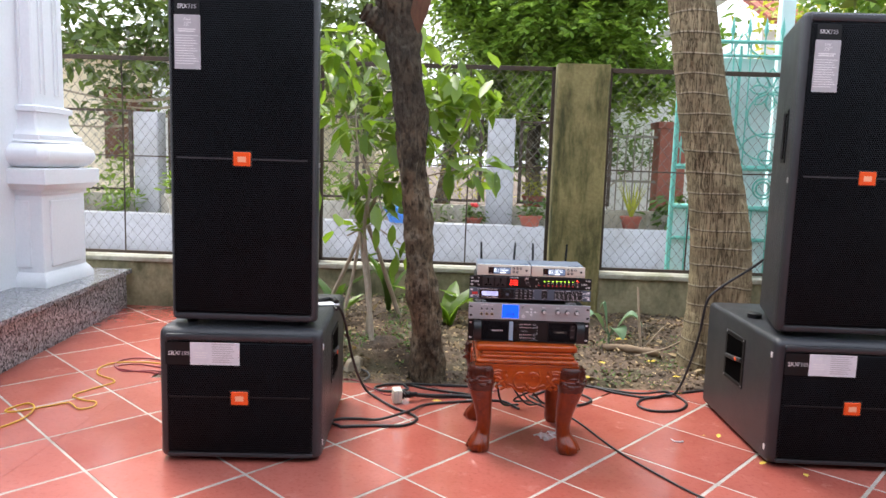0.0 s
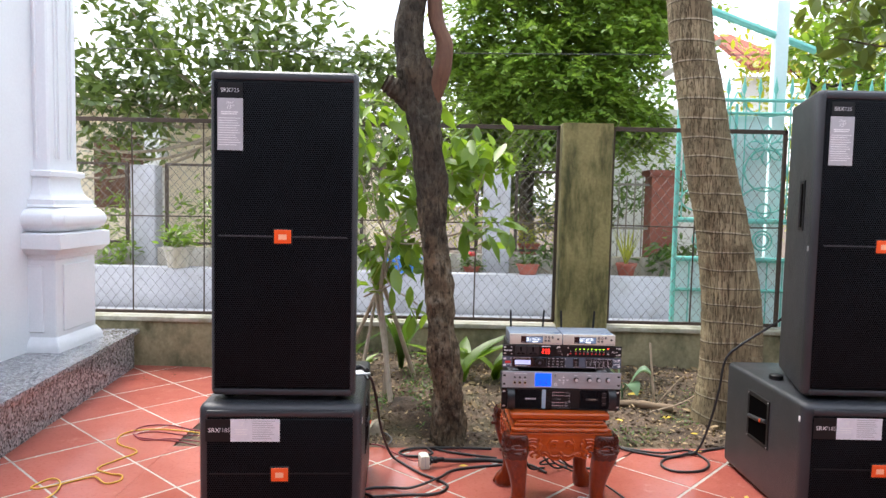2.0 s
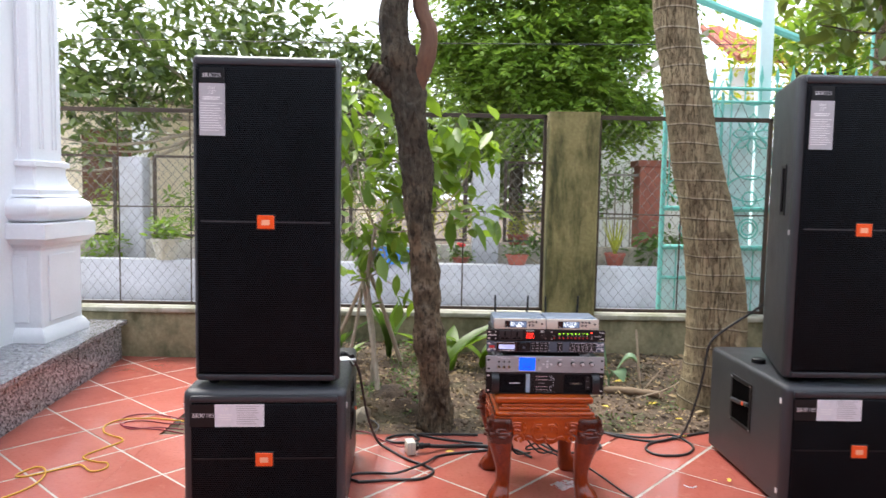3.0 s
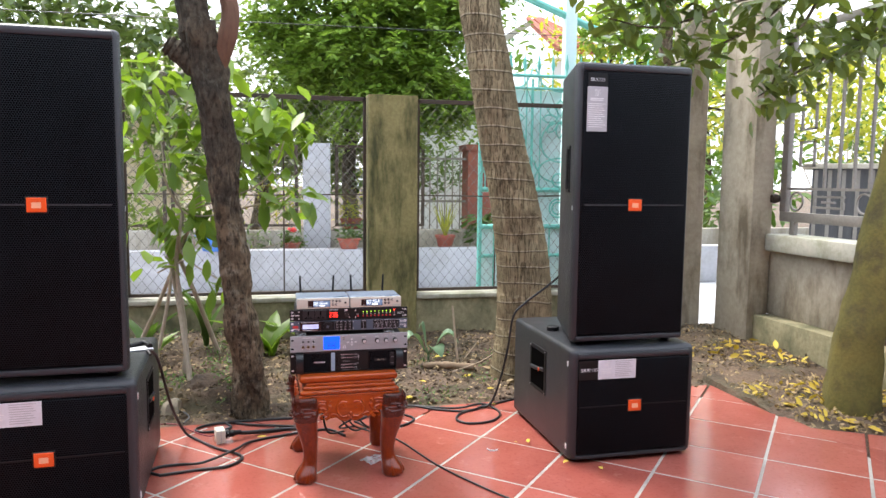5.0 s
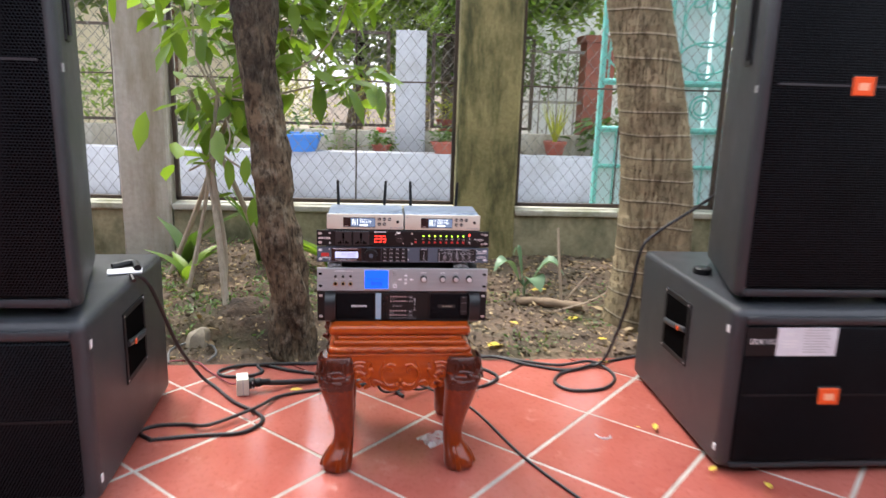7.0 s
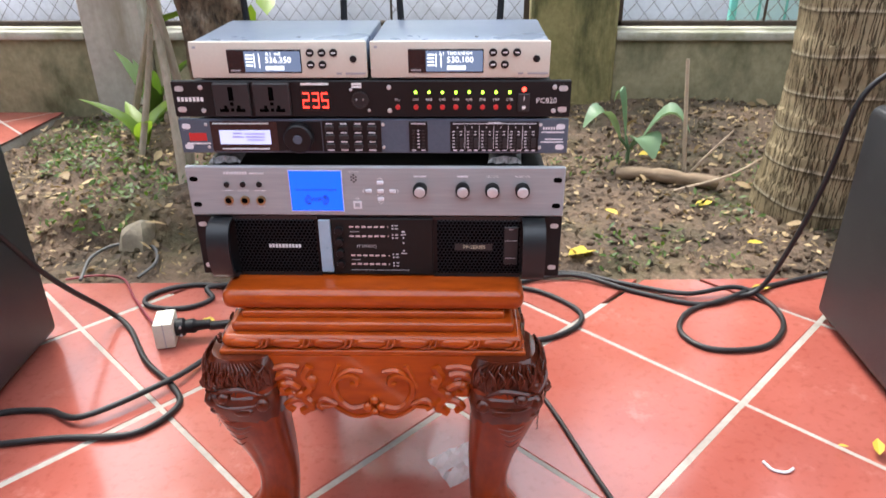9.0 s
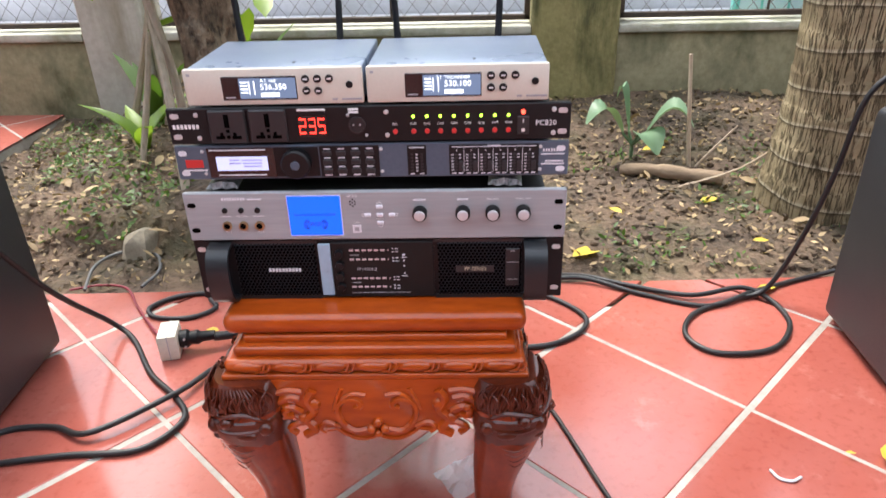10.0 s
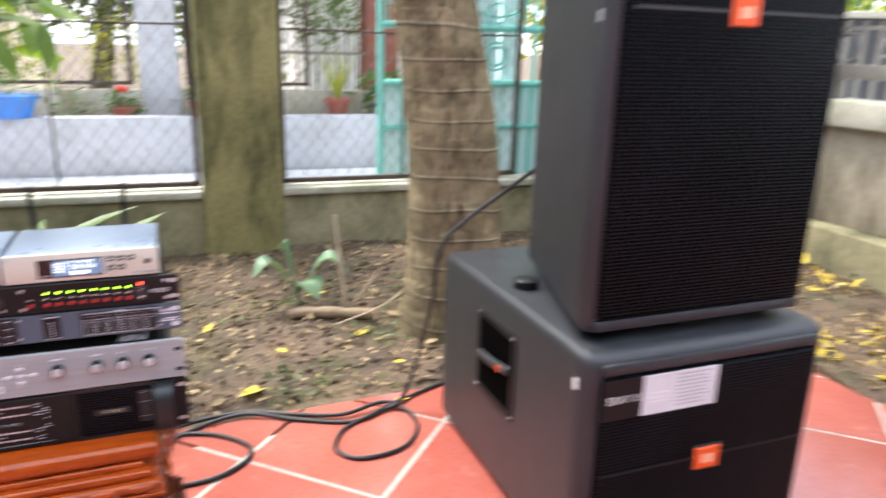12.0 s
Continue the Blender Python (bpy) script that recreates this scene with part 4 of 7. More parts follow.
    # cabriole legs with animal heads and ball feet
    spec = [(0.352, 0.162, 0.046), (0.325, 0.166, 0.055), (0.295, 0.168, 0.057), (0.26, 0.167, 0.053), (0.215, 0.160, 0.046), (0.165, 0.151, 0.038), (0.115, 0.146, 0.032), (0.075, 0.149, 0.033), (0.050, 0.159, 0.041), (0.028, 0.166, 0.048), (0.010, 0.166, 0.046), (0.0, 0.164, 0.040)]
    for sx in (-1, 1):
        for sy in (-1, 1):
            rings = []
            dense = smooth_path([Vector(s) for s in spec], 3)
            for s in dense:
                z, off, r = s
                ring = []
                for a in range(16):
                    c, q = math.cos(a * math.pi / 8), math.sin(a * math.pi / 8)
                    e = 0.72
                    px = math.copysign(abs(c) ** e, c) * r
                    py = math.copysign(abs(q) ** e, q) * r
                    ring.append((sx * off + px, sy * off + py, max(z, 0)))
                rings.append(ring)
            slim = lambda p: (sx * (0.173 + (abs(p[0]) - 0.167) * 0.88), sy * (0.173 + (abs(p[1]) - 0.167) * 0.88), p[2])
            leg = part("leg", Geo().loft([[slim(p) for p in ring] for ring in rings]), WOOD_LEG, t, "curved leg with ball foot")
            head = Geo()
            shoulder = []
            for z, off, r in ((0.3525, 0.1625, 0.0475), (0.340, 0.165, 0.054), (0.325, 0.166, 0.0575), (0.312, 0.167, 0.0575), (0.306, 0.167, 0.0545), (0.300, 0.168, 0.059), (0.286, 0.168, 0.0595), (0.276, 0.168, 0.0575), (0.268, 0.167, 0.0555), (0.260, 0.167, 0.0535), (0.250, 0.165, 0.0505)):
                shoulder.append([(sx * off + math.copysign(abs(math.cos(a * math.pi / 12)) ** 0.72, math.cos(a * math.pi / 12)) * r, sy * off + math.copysign(abs(math.sin(a * math.pi / 12)) ** 0.72, math.sin(a * math.pi / 12)) * r, z) for a in range(24)])
            head.loft(shoulder)
            # faces that look outwards: along x, then along y
            for f in (0, 1):
                def k(u, d, z, f=f):
                    """u along the face (outer corner positive), d out of it."""
                    flat = 0.056 * max(0.0, 1 - (min(abs(u), 0.0555) / 0.056) ** 2.78) ** 0.36
                    a, c = 0.167 + u, 0.167 + flat + 0.7 * (d - 0.056) + 0.002
                    return (sx * a, sy * c, z) if f else (sx * c, sy * a, z)

                def strand(pts, r):
                    r *= 0.62
                    head.tube([k(p[0], p[1] - 0.003, p[2]) for p in smooth_path(pts, 4)], [r * (0.35 + 0.65 * math.sin(math.pi * (i + 0.5) / (4 * (len(pts) - 1) + 1))) for i in range(4 * (len(pts) - 1) + 1)], 6)

                for q in range(17):
                    u = -0.048 + 0.006 * q
                    strand([(u * 0.75 + 0.004, 0.047, 0.352), (u * 0.95, 0.056, 0.338 + 0.003 * (q % 2)), (u + 0.008 * math.sin(q * 2.0), 0.059, 0.320), (u - 0.006 * math.sin(q * 2.0), 0.058, 0.308 + 0.004 * math.sin(q * 1.3))], 0.0034)
                for q in range(6):
                    u = -0.036 + 0.014 * q
                    strand([(u - 0.006, 0.056, 0.346), (u + 0.004, 0.060, 0.332), (u - 0.004, 0.059, 0.318)], 0.0030)
                head.ball(k(0.020, 0.056, 0.303), 0.011, 0.011, 0.009, 9)
                head.ball(k(0.020, 0.064, 0.303), 0.005, 0.005, 0.005, 8)
                strand([(-0.036, 0.056, 0.300), (-0.010, 0.060, 0.316), (0.018, 0.062, 0.314), (0.044, 0.060, 0.304)], 0.0062)
                strand([(-0.046, 0.056, 0.296), (-0.020, 0.060, 0.288), (0.016, 0.062, 0.286), (0.050, 0.060, 0.292)], 0.0055)
                head.ball(k(-0.034, 0.055, 0.288), 0.012, 0.010, 0.011, 9)
                head.ball(k(-0.006, 0.055, 0.280), 0.016, 0.008, 0.008, 9)
                for q in range(4):
                    strand([(-0.012 + 0.004 * q, 0.0505, 0.250 - 0.009 * q), (0.008, 0.0525, 0.246 - 0.009 * q), (0.030 - 0.003 * q, 0.048, 0.252 - 0.009 * q)], 0.0014)
            corner = lambda d, z: (sx * (0.167 + d), sy * (0.167 + d), z)
            head.ball(corner(0.040, 0.290), 0.016, 0.016, 0.014, 10)
            head.ball(corner(0.038, 0.312), 0.013, 0.013, 0.012, 10)
            head.ball(corner(0.038, 0.272), 0.013, 0.013, 0.008, 10)
            head.v = [slim(p) for p in head.v]
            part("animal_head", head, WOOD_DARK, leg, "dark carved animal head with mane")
            for d in (-0.7, 0, 0.7):
                claws = Geo()
                ca, sa = math.cos(d), math.sin(d)
                ux, uy = (ca - sa) * 0.7071, (ca + sa) * 0.7071
                claws.tube([(sx * p[0], sy * p[1], p[2]) for p in smooth_path([(0.149 + 0.026 * ux, 0.149 + 0.026 * uy, 0.078), (0.160 + 0.042 * ux, 0.160 + 0.042 * uy, 0.042), (0.166 + 0.050 * ux, 0.166 + 0.050 * uy, 0.008)], 4)], [0.005 + 0.004 * min(1, i / 6) for i in range(9)], 6)
                part("claw", claws, WOOD_LEG, leg)
    return t


carved_stool(pose(0.418, 3.012, 0, 0, 0, 2.0) @ Matrix.Diagonal((1.03, 1.03, 1, 1)))


def ear_slots(parent, w, zs, y, material):
    for s in (-1, 1):
        for z in zs:
            part("ear_slot", Geo().prism(rounded_rect(s * (w / 2 - 0.0095) - 0.0055, s * (w / 2 - 0.0095) + 0.0055, z - 0.0033, z + 0.0033, 0.0032, 3), y - 0.0004, y + 0.001), material, parent)


def screw(parent, x, y, z, r=0.003):
    part("screw", Geo().lathe([(r, 0), (r, 0.0008), (r * 0.5, 0.0014)], 8, pose(x, y, z, 90, 0, 0)), CHROME, parent)


def knob(parent, x, y, z, r, d, mat, name="knob"):
    k = part(name, Geo().lathe([(r, 0), (r, d * 0.8), (r * 0.88, d), (r * 0.2, d)], 20, pose(x, y, z, 90, 0, 0)), mat, parent)
    return k


def bars(parent, spec, y, mat, name="print"):
    """Illegible print as plain bars: (x centre, z centre, width, height)."""
    if len(spec) < 4:
        for x, z, w, h in spec:
            part(name, Geo().box(x - w / 2, x + w / 2, y - 0.0004, y + 0.0002, z - h / 2, z + h / 2), mat, parent, smooth=0)
        return
    g = Geo()
    for x, z, w, h in spec:
        g.box(x - w / 2, x + w / 2, y - 0.0004, y + 0.0002, z - h / 2, z + h / 2)
    part(name, g, mat, parent, smooth=0)


def receiver(m, number, top_line):
    w, h, d = 0.212, 0.043, 0.168
    t = thing("wireless_receiver", m, "half-width wireless microphone receiver with champagne front and lit display", "receiver", "wireless receivers side by side")
    part("housing", Geo().box(-w / 2 + 0.001, w / 2 - 0.001, 0.004, d, 0.001, h - 0.001, 0.003), BLUE_TOP, t, "grey steel housing")
    part("front", Geo().box(-w / 2, w / 2, 0, 0.006, 0, h, 0.002), CHAMPAGNE, t, "champagne metal front")
    win = part("display_window", Geo().box(-0.061, 0.028, -0.0008, 0.001, 0.006, 0.034, 0.0006, 1), DARK_GLASS, t)
    lcd = part("display", Geo().box(-0.040, 0.027, -0.0014, -0.0009, 0.008, 0.032), LCD_PALE, win, "pale lit display", smooth=0)
    lettering(number, 0.0098, LCD_TEXT, lcd, pose(0.0005, -0.0016, 0.0215), depth=0.0001)
    lettering(top_line, 0.0055, LCD_TEXT, lcd, pose(-0.005, -0.0016, 0.0290), depth=0.0001)
    bars(lcd, [(-0.034, 0.0275, 0.008, 0.0015), (-0.034, 0.0235, 0.008, 0.0015), (-0.034, 0.0195, 0.008, 0.0015), (-0.034, 0.0155, 0.008, 0.0015), (-0.028, 0.021, 0.001, 0.016), (-0.022, 0.021, 0.001, 0.016), (-0.004, 0.0125, 0.022, 0.0045)], -0.0016, LCD_TEXT)
    bars(win, [(-0.052, 0.0095, 0.012, 0.0015)], -0.001, GREY_INK)
    for x, z in ((0.039, 0.030), (0.053, 0.030), (0.067, 0.030), (0.039, 0.016), (0.053, 0.016)):
        b = knob(t, x, 0.0, z, 0.0047, 0.002, BLACK, "button")
        bars(b, [(x, z, 0.005, 0.0016)], -0.0022, WHITE_INK)
    knob(t, 0.090, 0.0, 0.0225, 0.0042, 0.0015, BLACK, "sensor")
    bars(t, [(0.092, 0.0055, 0.024, 0.0024), (0.072, 0.0055, 0.006, 0.0024), (-0.099, 0.0365, 0.004, 0.003)], -0.0002, GREY_INK, "maker_print")
    part("seam", Geo().box(-w / 2 + 0.002, w / 2 - 0.002, 0.0062, 0.0075, h - 0.0012, h - 0.0006), GREY_INK, t)
    part("top_mark", Geo().box(0.018, 0.022, 0.03, 0.036, h - 0.0012, h - 0.0006), BLACK, t)
    for x, lean in ((-0.083, -2), (0.052, 2.5)):
        mm = pose(x, d + 0.004, 0.018, 0, lean, 0)
        a = part("aerial", Geo().lathe([(0.0055, 0), (0.0055, 0.012), (0.0048, 0.016), (0.0042, 0.085), (0.0036, 0.096)], 10, mm), BLACK, t, "black rubber aerial")
        part("aerial_joint", Geo().box(x - 0.006, x + 0.006, d - 0.004, d + 0.010, 0.010, 0.022, 0.002, 1), BLACK, a)
    return t


SOCKET = plain("charcoal_plastic", (0.016, 0.016, 0.018), 0.5)
LILAC_INK = plain("lilac_lcd_ink", (0.30, 0.27, 0.62), 0.5)
GOLD = plain("gold_plating", (0.42, 0.32, 0.17), 0.3, 0.9)
SATIN_BLACK = plain("satin_black_paint", (0.010, 0.012, 0.014), 0.4)
SAND_INK = plain("sand_print", (0.50, 0.46, 0.34), 0.5)
PINK_INK = plain("pale_pink_print", (0.62, 0.46, 0.46), 0.5)
PANEL = surface("dark_brown_panel", (0.010, 0.009, 0.009), (0.014, 0.012, 0.012), 0.5, spec=0.2)
SACHET = surface("silver_printed_film", (0.008, 0.008, 0.008), (0.40, 0.40, 0.41), 0.35, 0.0, 90, 160, 0.2, gloss=0.05)
DARK_INK = plain("dark_lcd_ink", (0.01, 0.015, 0.05), 0.5)
RACK = pose(0.4295, 2.886, 0.004, 0, 0, 1.4)
receiver(RACK @ pose(-0.1075, 0.0, 0.6955), "536.350", "A.1  null")
receiver(RACK @ pose(0.1085, 0.0, 0.6955), "530.100", "3.1  THOANH04")

# power sequencer
t = thing("power_sequencer", RACK @ pose(0, 0, 0.6485), "black one-unit power sequencer with red digits and green lamps", "rack unit", "rack units stacked on the stool")
part("housing", Geo().box(-0.218, 0.218, 0.004, 0.20, 0.001, 0.043, 0.002), BLACK, t)
face = part("front", Geo().box(-0.2415, 0.2415, -0.002, 0.004, 0, 0.0445, 0.0012, 1), BLACK, t, "black front panel")
ear_slots(face, 0.483, (0.0095, 0.035), -0.002, CHROME)
bars(face, [(-0.2345 + 0.0048 * i, 0.022, 0.0032, 0.0052) for i in range(7)], -0.0021, WHITE_INK, "maker_print")
for x in (-0.168, -0.119):
    so = part("socket", Geo().box(x - 0.0225, x + 0.0225, -0.0065, -0.001, 0.002, 0.0425, 0.0015, 1), SOCKET, face, "universal mains socket")
    # flat marks, coloured like the shade inside the socket holes
    g = Geo()
    for dx, dz, w, h in ((0, 0.033, 0.006, 0.010), (0, 0.0255, 0.006, 0.008), (-0.010, 0.0095, 0.011, 0.004), (0.010, 0.0095, 0.011, 0.004), (-0.008, 0.0125, 0.004, 0.006), (0.008, 0.0125, 0.004, 0.006), (0, 0.0175, 0.004, 0.004), (0, 0.010, 0.004, 0.004)):
        g.box(x + dx - w / 2, x + dx + w / 2, -0.0070, -0.0064, dz - h / 2, dz + h / 2)
    part("socket_holes", g, HOLE_SHADE, so, smooth=0)
dw = part("display_window", Geo().box(-0.0835, -0.0485, -0.0030, -0.0015, 0.008, 0.034), DARK_GLASS, face)
SEG = {"2": "abged", "3": "abgcd", "5": "afgcd"}
for k, ch in enumerate("235"):
    cx, cz, hw, hh, r = -0.0775 + 0.0115 * k, 0.021, 0.0037, 0.0085, 0.0009
    loc = {"a": (-hw, hw, hh, hh), "g": (-hw, hw, 0, 0), "d": (-hw, hw, -hh, -hh), "b": (hw, hw, 0, hh), "c": (hw, hw, -hh, 0), "f": (-hw, -hw, 0, hh), "e": (-hw, -hw, -hh, 0)}
    g = Geo()
    for s in SEG[ch]:
        a, b, c, e = loc[s]
        g.box(cx + a - r + (0.0005 if a == b else 0.001), cx + b + r - (0.0005 if a == b else 0.001), -0.0036, -0.0031, cz + c - r, cz + e + r)
    part("digit", g, LED_RED, dw, smooth=0)
bars(face, [(-0.066, 0.0405, 0.034, 0.0025), (-0.0155, 0.0405, 0.012, 0.0025), (-0.0155, 0.0370, 0.012, 0.0025)], -0.0021, WHITE_INK)
xl = part("round_socket", Geo().lathe([(0.0105, 0), (0.0105, 0.002), (0.0085, 0.0022), (0.0085, 0.0005)], 18, pose(-0.012, -0.002, 0.021, 90, 0, 0)), SOCKET, face)
for a in (-0.004, 0.004):
    part("pin", Geo().lathe([(0.001, 0), (0.001, 0.002)], 6, pose(-0.012 + a, -0.0035, 0.022, 90, 0, 0)), CHROME, xl)
lettering("ALL", 0.0042, WHITE_INK, face, pose(0.0335, -0.0022, 0.0215), depth=0.0001)
knob(face, 0.0335, -0.002, 0.0125, 0.0030, 0.002, RED_BUTTON, "button")
for k in range(8):
    x = 0.0555 + 0.0161 * k
    knob(face, x, -0.002, 0.0305, 0.0018, 0.0015, LED_GREEN, "green_lamp")
    lettering("CH%d" % (k + 1), 0.0042, WHITE_INK, face, pose(x, -0.0022, 0.0215), depth=0.0001)
    knob(face, x, -0.002, 0.0125, 0.0030, 0.002, RED_BUTTON, "button")
knob(face, 0.1855, -0.002, 0.0340, 0.0026, 0.0015, LED_RED_LAMP, "power_lamp")
rk = part("rocker_switch", Geo().box(0.1785, 0.1925, -0.0045, -0.001, 0.007, 0.029, 0.001, 1), SOCKET, face)
bars(rk, [(0.1855, 0.0235, 0.0008, 0.005), (0.1855, 0.0125, 0.004, 0.0035)], -0.0046, WHITE_INK)
lettering("PC820", 0.0092, WHITE_INK, face, pose(0.2125, -0.0022, 0.0200), depth=0.0001)
for x in (-0.2055, 0.0235, 0.2215):
    for z in (0.008, 0.0365):
        screw(face, x, -0.002, z)
for z in (0.0085, 0.0335):
    screw(face, -0.0015 if z < 0.02 else -0.0225, -0.002, z, 0.002)

# loudspeaker processor
t = thing("speaker_processor", RACK @ pose(0, 0.002, 0.6015), "blue-grey one-unit loudspeaker processor with lilac display", "rack unit", "rack units stacked on the stool")
part("housing", Geo().box(-0.218, 0.218, 0.004, 0.19, 0.001, 0.043, 0.002), BLACK, t)
face = part("front", Geo().box(-0.2415, 0.2415, -0.002, 0.004, 0, 0.0440, 0.0012, 1), GUNMETAL, t, "blue-grey front panel")
ear_slots(face, 0.483, (0.0085, 0.0345), -0.002, LIGHT_LABEL)
bars(face, [(-0.219, 0.021, 0.022, 0.010)], -0.0021, RED_BUTTON, "maker_mark")
bars(face, [(-0.219, 0.0125, 0.030, 0.0018)], -0.0021, WHITE_INK)
bz = part("display_bezel", Geo().box(-0.2015, -0.118, -0.0030, -0.0015, 0.003, 0.041), DARK_GLASS, face)
lcd = part("display", Geo().box(-0.191, -0.127, -0.0036, -0.0031, 0.012, 0.030), LCD_LILAC, bz, "lilac lit display", smooth=0)
bars(lcd, [(-0.168, 0.026, 0.012, 0.0016), (-0.168, 0.0215, 0.014, 0.0016), (-0.146, 0.0255, 0.026, 0.0014), (-0.146, 0.0215, 0.024, 0.0014), (-0.146, 0.0175, 0.022, 0.0014)], -0.0037, LILAC_INK)
bars(bz, [(-0.163, 0.0385, 0.070, 0.0014), (-0.160, 0.0060, 0.060, 0.0014)], -0.0032, LIGHT_LABEL)
part("jog_surround", Geo().box(-0.118, -0.063, -0.0026, -0.0015, 0.003, 0.041), BLACK, face)
kn = knob(face, -0.091, -0.002, 0.021, 0.0185, 0.012, BLACK, "jog_wheel")
part("finger_dimple", Geo().lathe([(0.006, 0), (0.0055, 0.0012), (0.001, 0.0014)], 14, pose(-0.091, -0.0138, 0.021, 90, 0, 0)), GUNMETAL, kn)
kb = part("key_field", Geo().box(-0.0615, 0.0115, -0.0030, -0.0015, 0.002, 0.042), BLACK, face)
for r in range(3):
    for c in range(4):
        x, z = -0.0525 + 0.0175 * c, 0.0335 - 0.0115 * r
        k = part("key", Geo().box(x - 0.0058, x + 0.0058, -0.0052, -0.0028, z - 0.0034, z + 0.0026, 0.0008, 1), SOCKET, kb)
        bars(kb, [(x, z + 0.0048, 0.008, 0.0013)], -0.0031, LIGHT_LABEL)
bars(kb, [(-0.0525 + 0.0175 * c, 0.0045, 0.009, 0.0016) for c in range(4)], -0.0031, LIGHT_LABEL)
mt = part("input_meter", Geo().box(0.046, 0.069, -0.0030, -0.0015, 0.003, 0.041), BLACK, face)
bars(mt, [(x, 0.0085 + 0.0042 * i, 0.003, 0.0022) for x in (0.0515, 0.0635) for i in range(6)], -0.0032, SOCKET, "lamps")
bars(mt, [(0.0575, 0.0085 + 0.0042 * i, 0.003, 0.0012) for i in range(6)] + [(0.0575, 0.0385, 0.018, 0.0012), (0.0515, 0.0045, 0.005, 0.0014), (0.0635, 0.0045, 0.005, 0.0014)], -0.0032, LIGHT_LABEL)
om = part("output_meter", Geo().box(0.097, 0.2055, -0.0030, -0.0015, 0.003, 0.041), BLACK, face)
for k in range(6):
    x = 0.106 + 0.0177 * k
    bars(om, [(x - 0.005, 0.0085 + 0.0040 * i, 0.0032, 0.0010) for i in range(6)] + [(x + 0.004, 0.0285, 0.003, 0.001), (x + 0.004, 0.0245, 0.003, 0.001), (x - 0.003, 0.0045, 0.005, 0.0014), (x + 0.005, 0.0045, 0.005, 0.0014), (x, 0.034, 0.0014, 0.0014)], -0.0032, LIGHT_LABEL)
    bars(om, [(x - 0.0005, 0.0085 + 0.0040 * i, 0.0032, 0.0020) for i in range(6)], -0.0032, SOCKET, "lamps")
    part("mute_key", Geo().box(x + 0.0025, x + 0.0078, -0.0046, -0.0028, 0.008, 0.0205, 0.0008, 1), SOCKET, om)
    if k:
        bars(om, [(x - 0.0088, 0.021, 0.0006, 0.030)], -0.0032, LIGHT_LABEL, "divider")
bars(om, [(0.1515, 0.0385, 0.102, 0.0008), (0.1515, 0.0398, 0.016, 0.0012)], -0.0032, LIGHT_LABEL)
bars(face, [(0.2115 + 0.0032 * i, 0.0325, 0.0020, 0.0036) for i in range(8)] + [(0.2225, 0.0275, 0.028, 0.0016), (0.2245, 0.0185, 0.022, 0.0016), (0.2225, 0.0150, 0.028, 0.0016)], -0.0021, LIGHT_LABEL, "model_print")
for x in (-0.207, -0.058 + 0.072, 0.2075):
    for z in (0.008, 0.037):
        screw(face, x, -0.002, z, 0.0022)

# karaoke processor
t = thing("karaoke_processor", RACK @ pose(0, -0.003, 0.5185), "brushed aluminium karaoke processor with blue display and four knobs", "rack unit", "rack units stacked on the stool")
part("housing", Geo().box(-0.216, 0.216, 0.004, 0.23, 0.001, 0.064, 0.002), BLACK, t)
face = part("front", Geo().box(-0.2415, 0.2415, -0.003, 0.004, 0, 0.0670, 0.0015, 1), BRUSHED, t, "brushed aluminium front panel")
ear_slots(face, 0.483, (0.015, 0.050), -0.003, HOLE_SHADE)
bars(face, [(-0.191 + 0.0034 * i, 0.0583, 0.0022, 0.0034) for i in range(9)] + [(-0.150, 0.0578, 0.018, 0.0016)], -0.0031, LIGHT_LABEL, "maker_print")
for k in range(3):
    x = -0.190 + 0.021 * k
    knob(face, x, -0.003, 0.043, 0.0036, 0.003, BLACK, "trim_knob")
    j = part("jack", Geo().lathe([(0.0060, 0), (0.0060, 0.003), (0.0042, 0.0034), (0.0042, 0.001)], 14, pose(x, -0.003, 0.0215, 90, 0, 0)), GOLD, face, "gold jack socket")
    part("jack_hole", Geo().lathe([(0.0040, 0), (0.0040, 0.0024)], 12, pose(x, -0.0032, 0.0215, 90, 0, 0)), HOLE_SHADE, j)
    lettering("MIC.%d" % (k + 1), 0.0034, LIGHT_LABEL, face, pose(x, -0.0032, 0.0125), depth=0.0001)
bars(face, [(-0.190, 0.0345, 0.014, 0.0008), (-0.148, 0.0345, 0.014, 0.0008)], -0.0031, LIGHT_LABEL)
rim = part("display_rim", Geo().box(-0.1095, -0.0405, -0.0040, -0.0025, 0.0060, 0.0625), LIGHT_LABEL, face)
lcd = part("display", Geo().box(-0.1085, -0.0415, -0.0046, -0.0041, 0.0075, 0.0617), LCD_BLUE, rim, "bright blue lit display", smooth=0)
lettering("DSP KARAOKE PROCESSOR", 0.0043, DARK_INK, lcd, pose(-0.075, -0.0048, 0.0360), depth=0.0001)
lettering("WiFi", 0.0095, DARK_INK, lcd, pose(-0.075, -0.0048, 0.0225), depth=0.0001)
g = Geo()
for s in (-1, 1):
    for r in (0.0115, 0.0135, 0.0155):
        pts = [(-0.075 + s * (r * math.cos(a)), -0.0048, 0.0225 + 0.5 * r * math.sin(a) * 1.2) for a in [radians(q) for q in range(-48, 49, 16)]]
        g.tube(pts, 0.0005, 4)
part("signal_arcs", g, DARK_INK, lcd, smooth=0)
bars(face, [(-0.026 + dx, 0.052 + dz, 0.0018, 0.0018) for dx, dz in ((0, 0), (-0.003, 0.0015), (0.003, 0.0015), (-0.003, -0.0025), (0.003, -0.0025), (0, 0.004), (0, -0.005))], -0.0031, HOLE_SHADE, "microphone_holes")
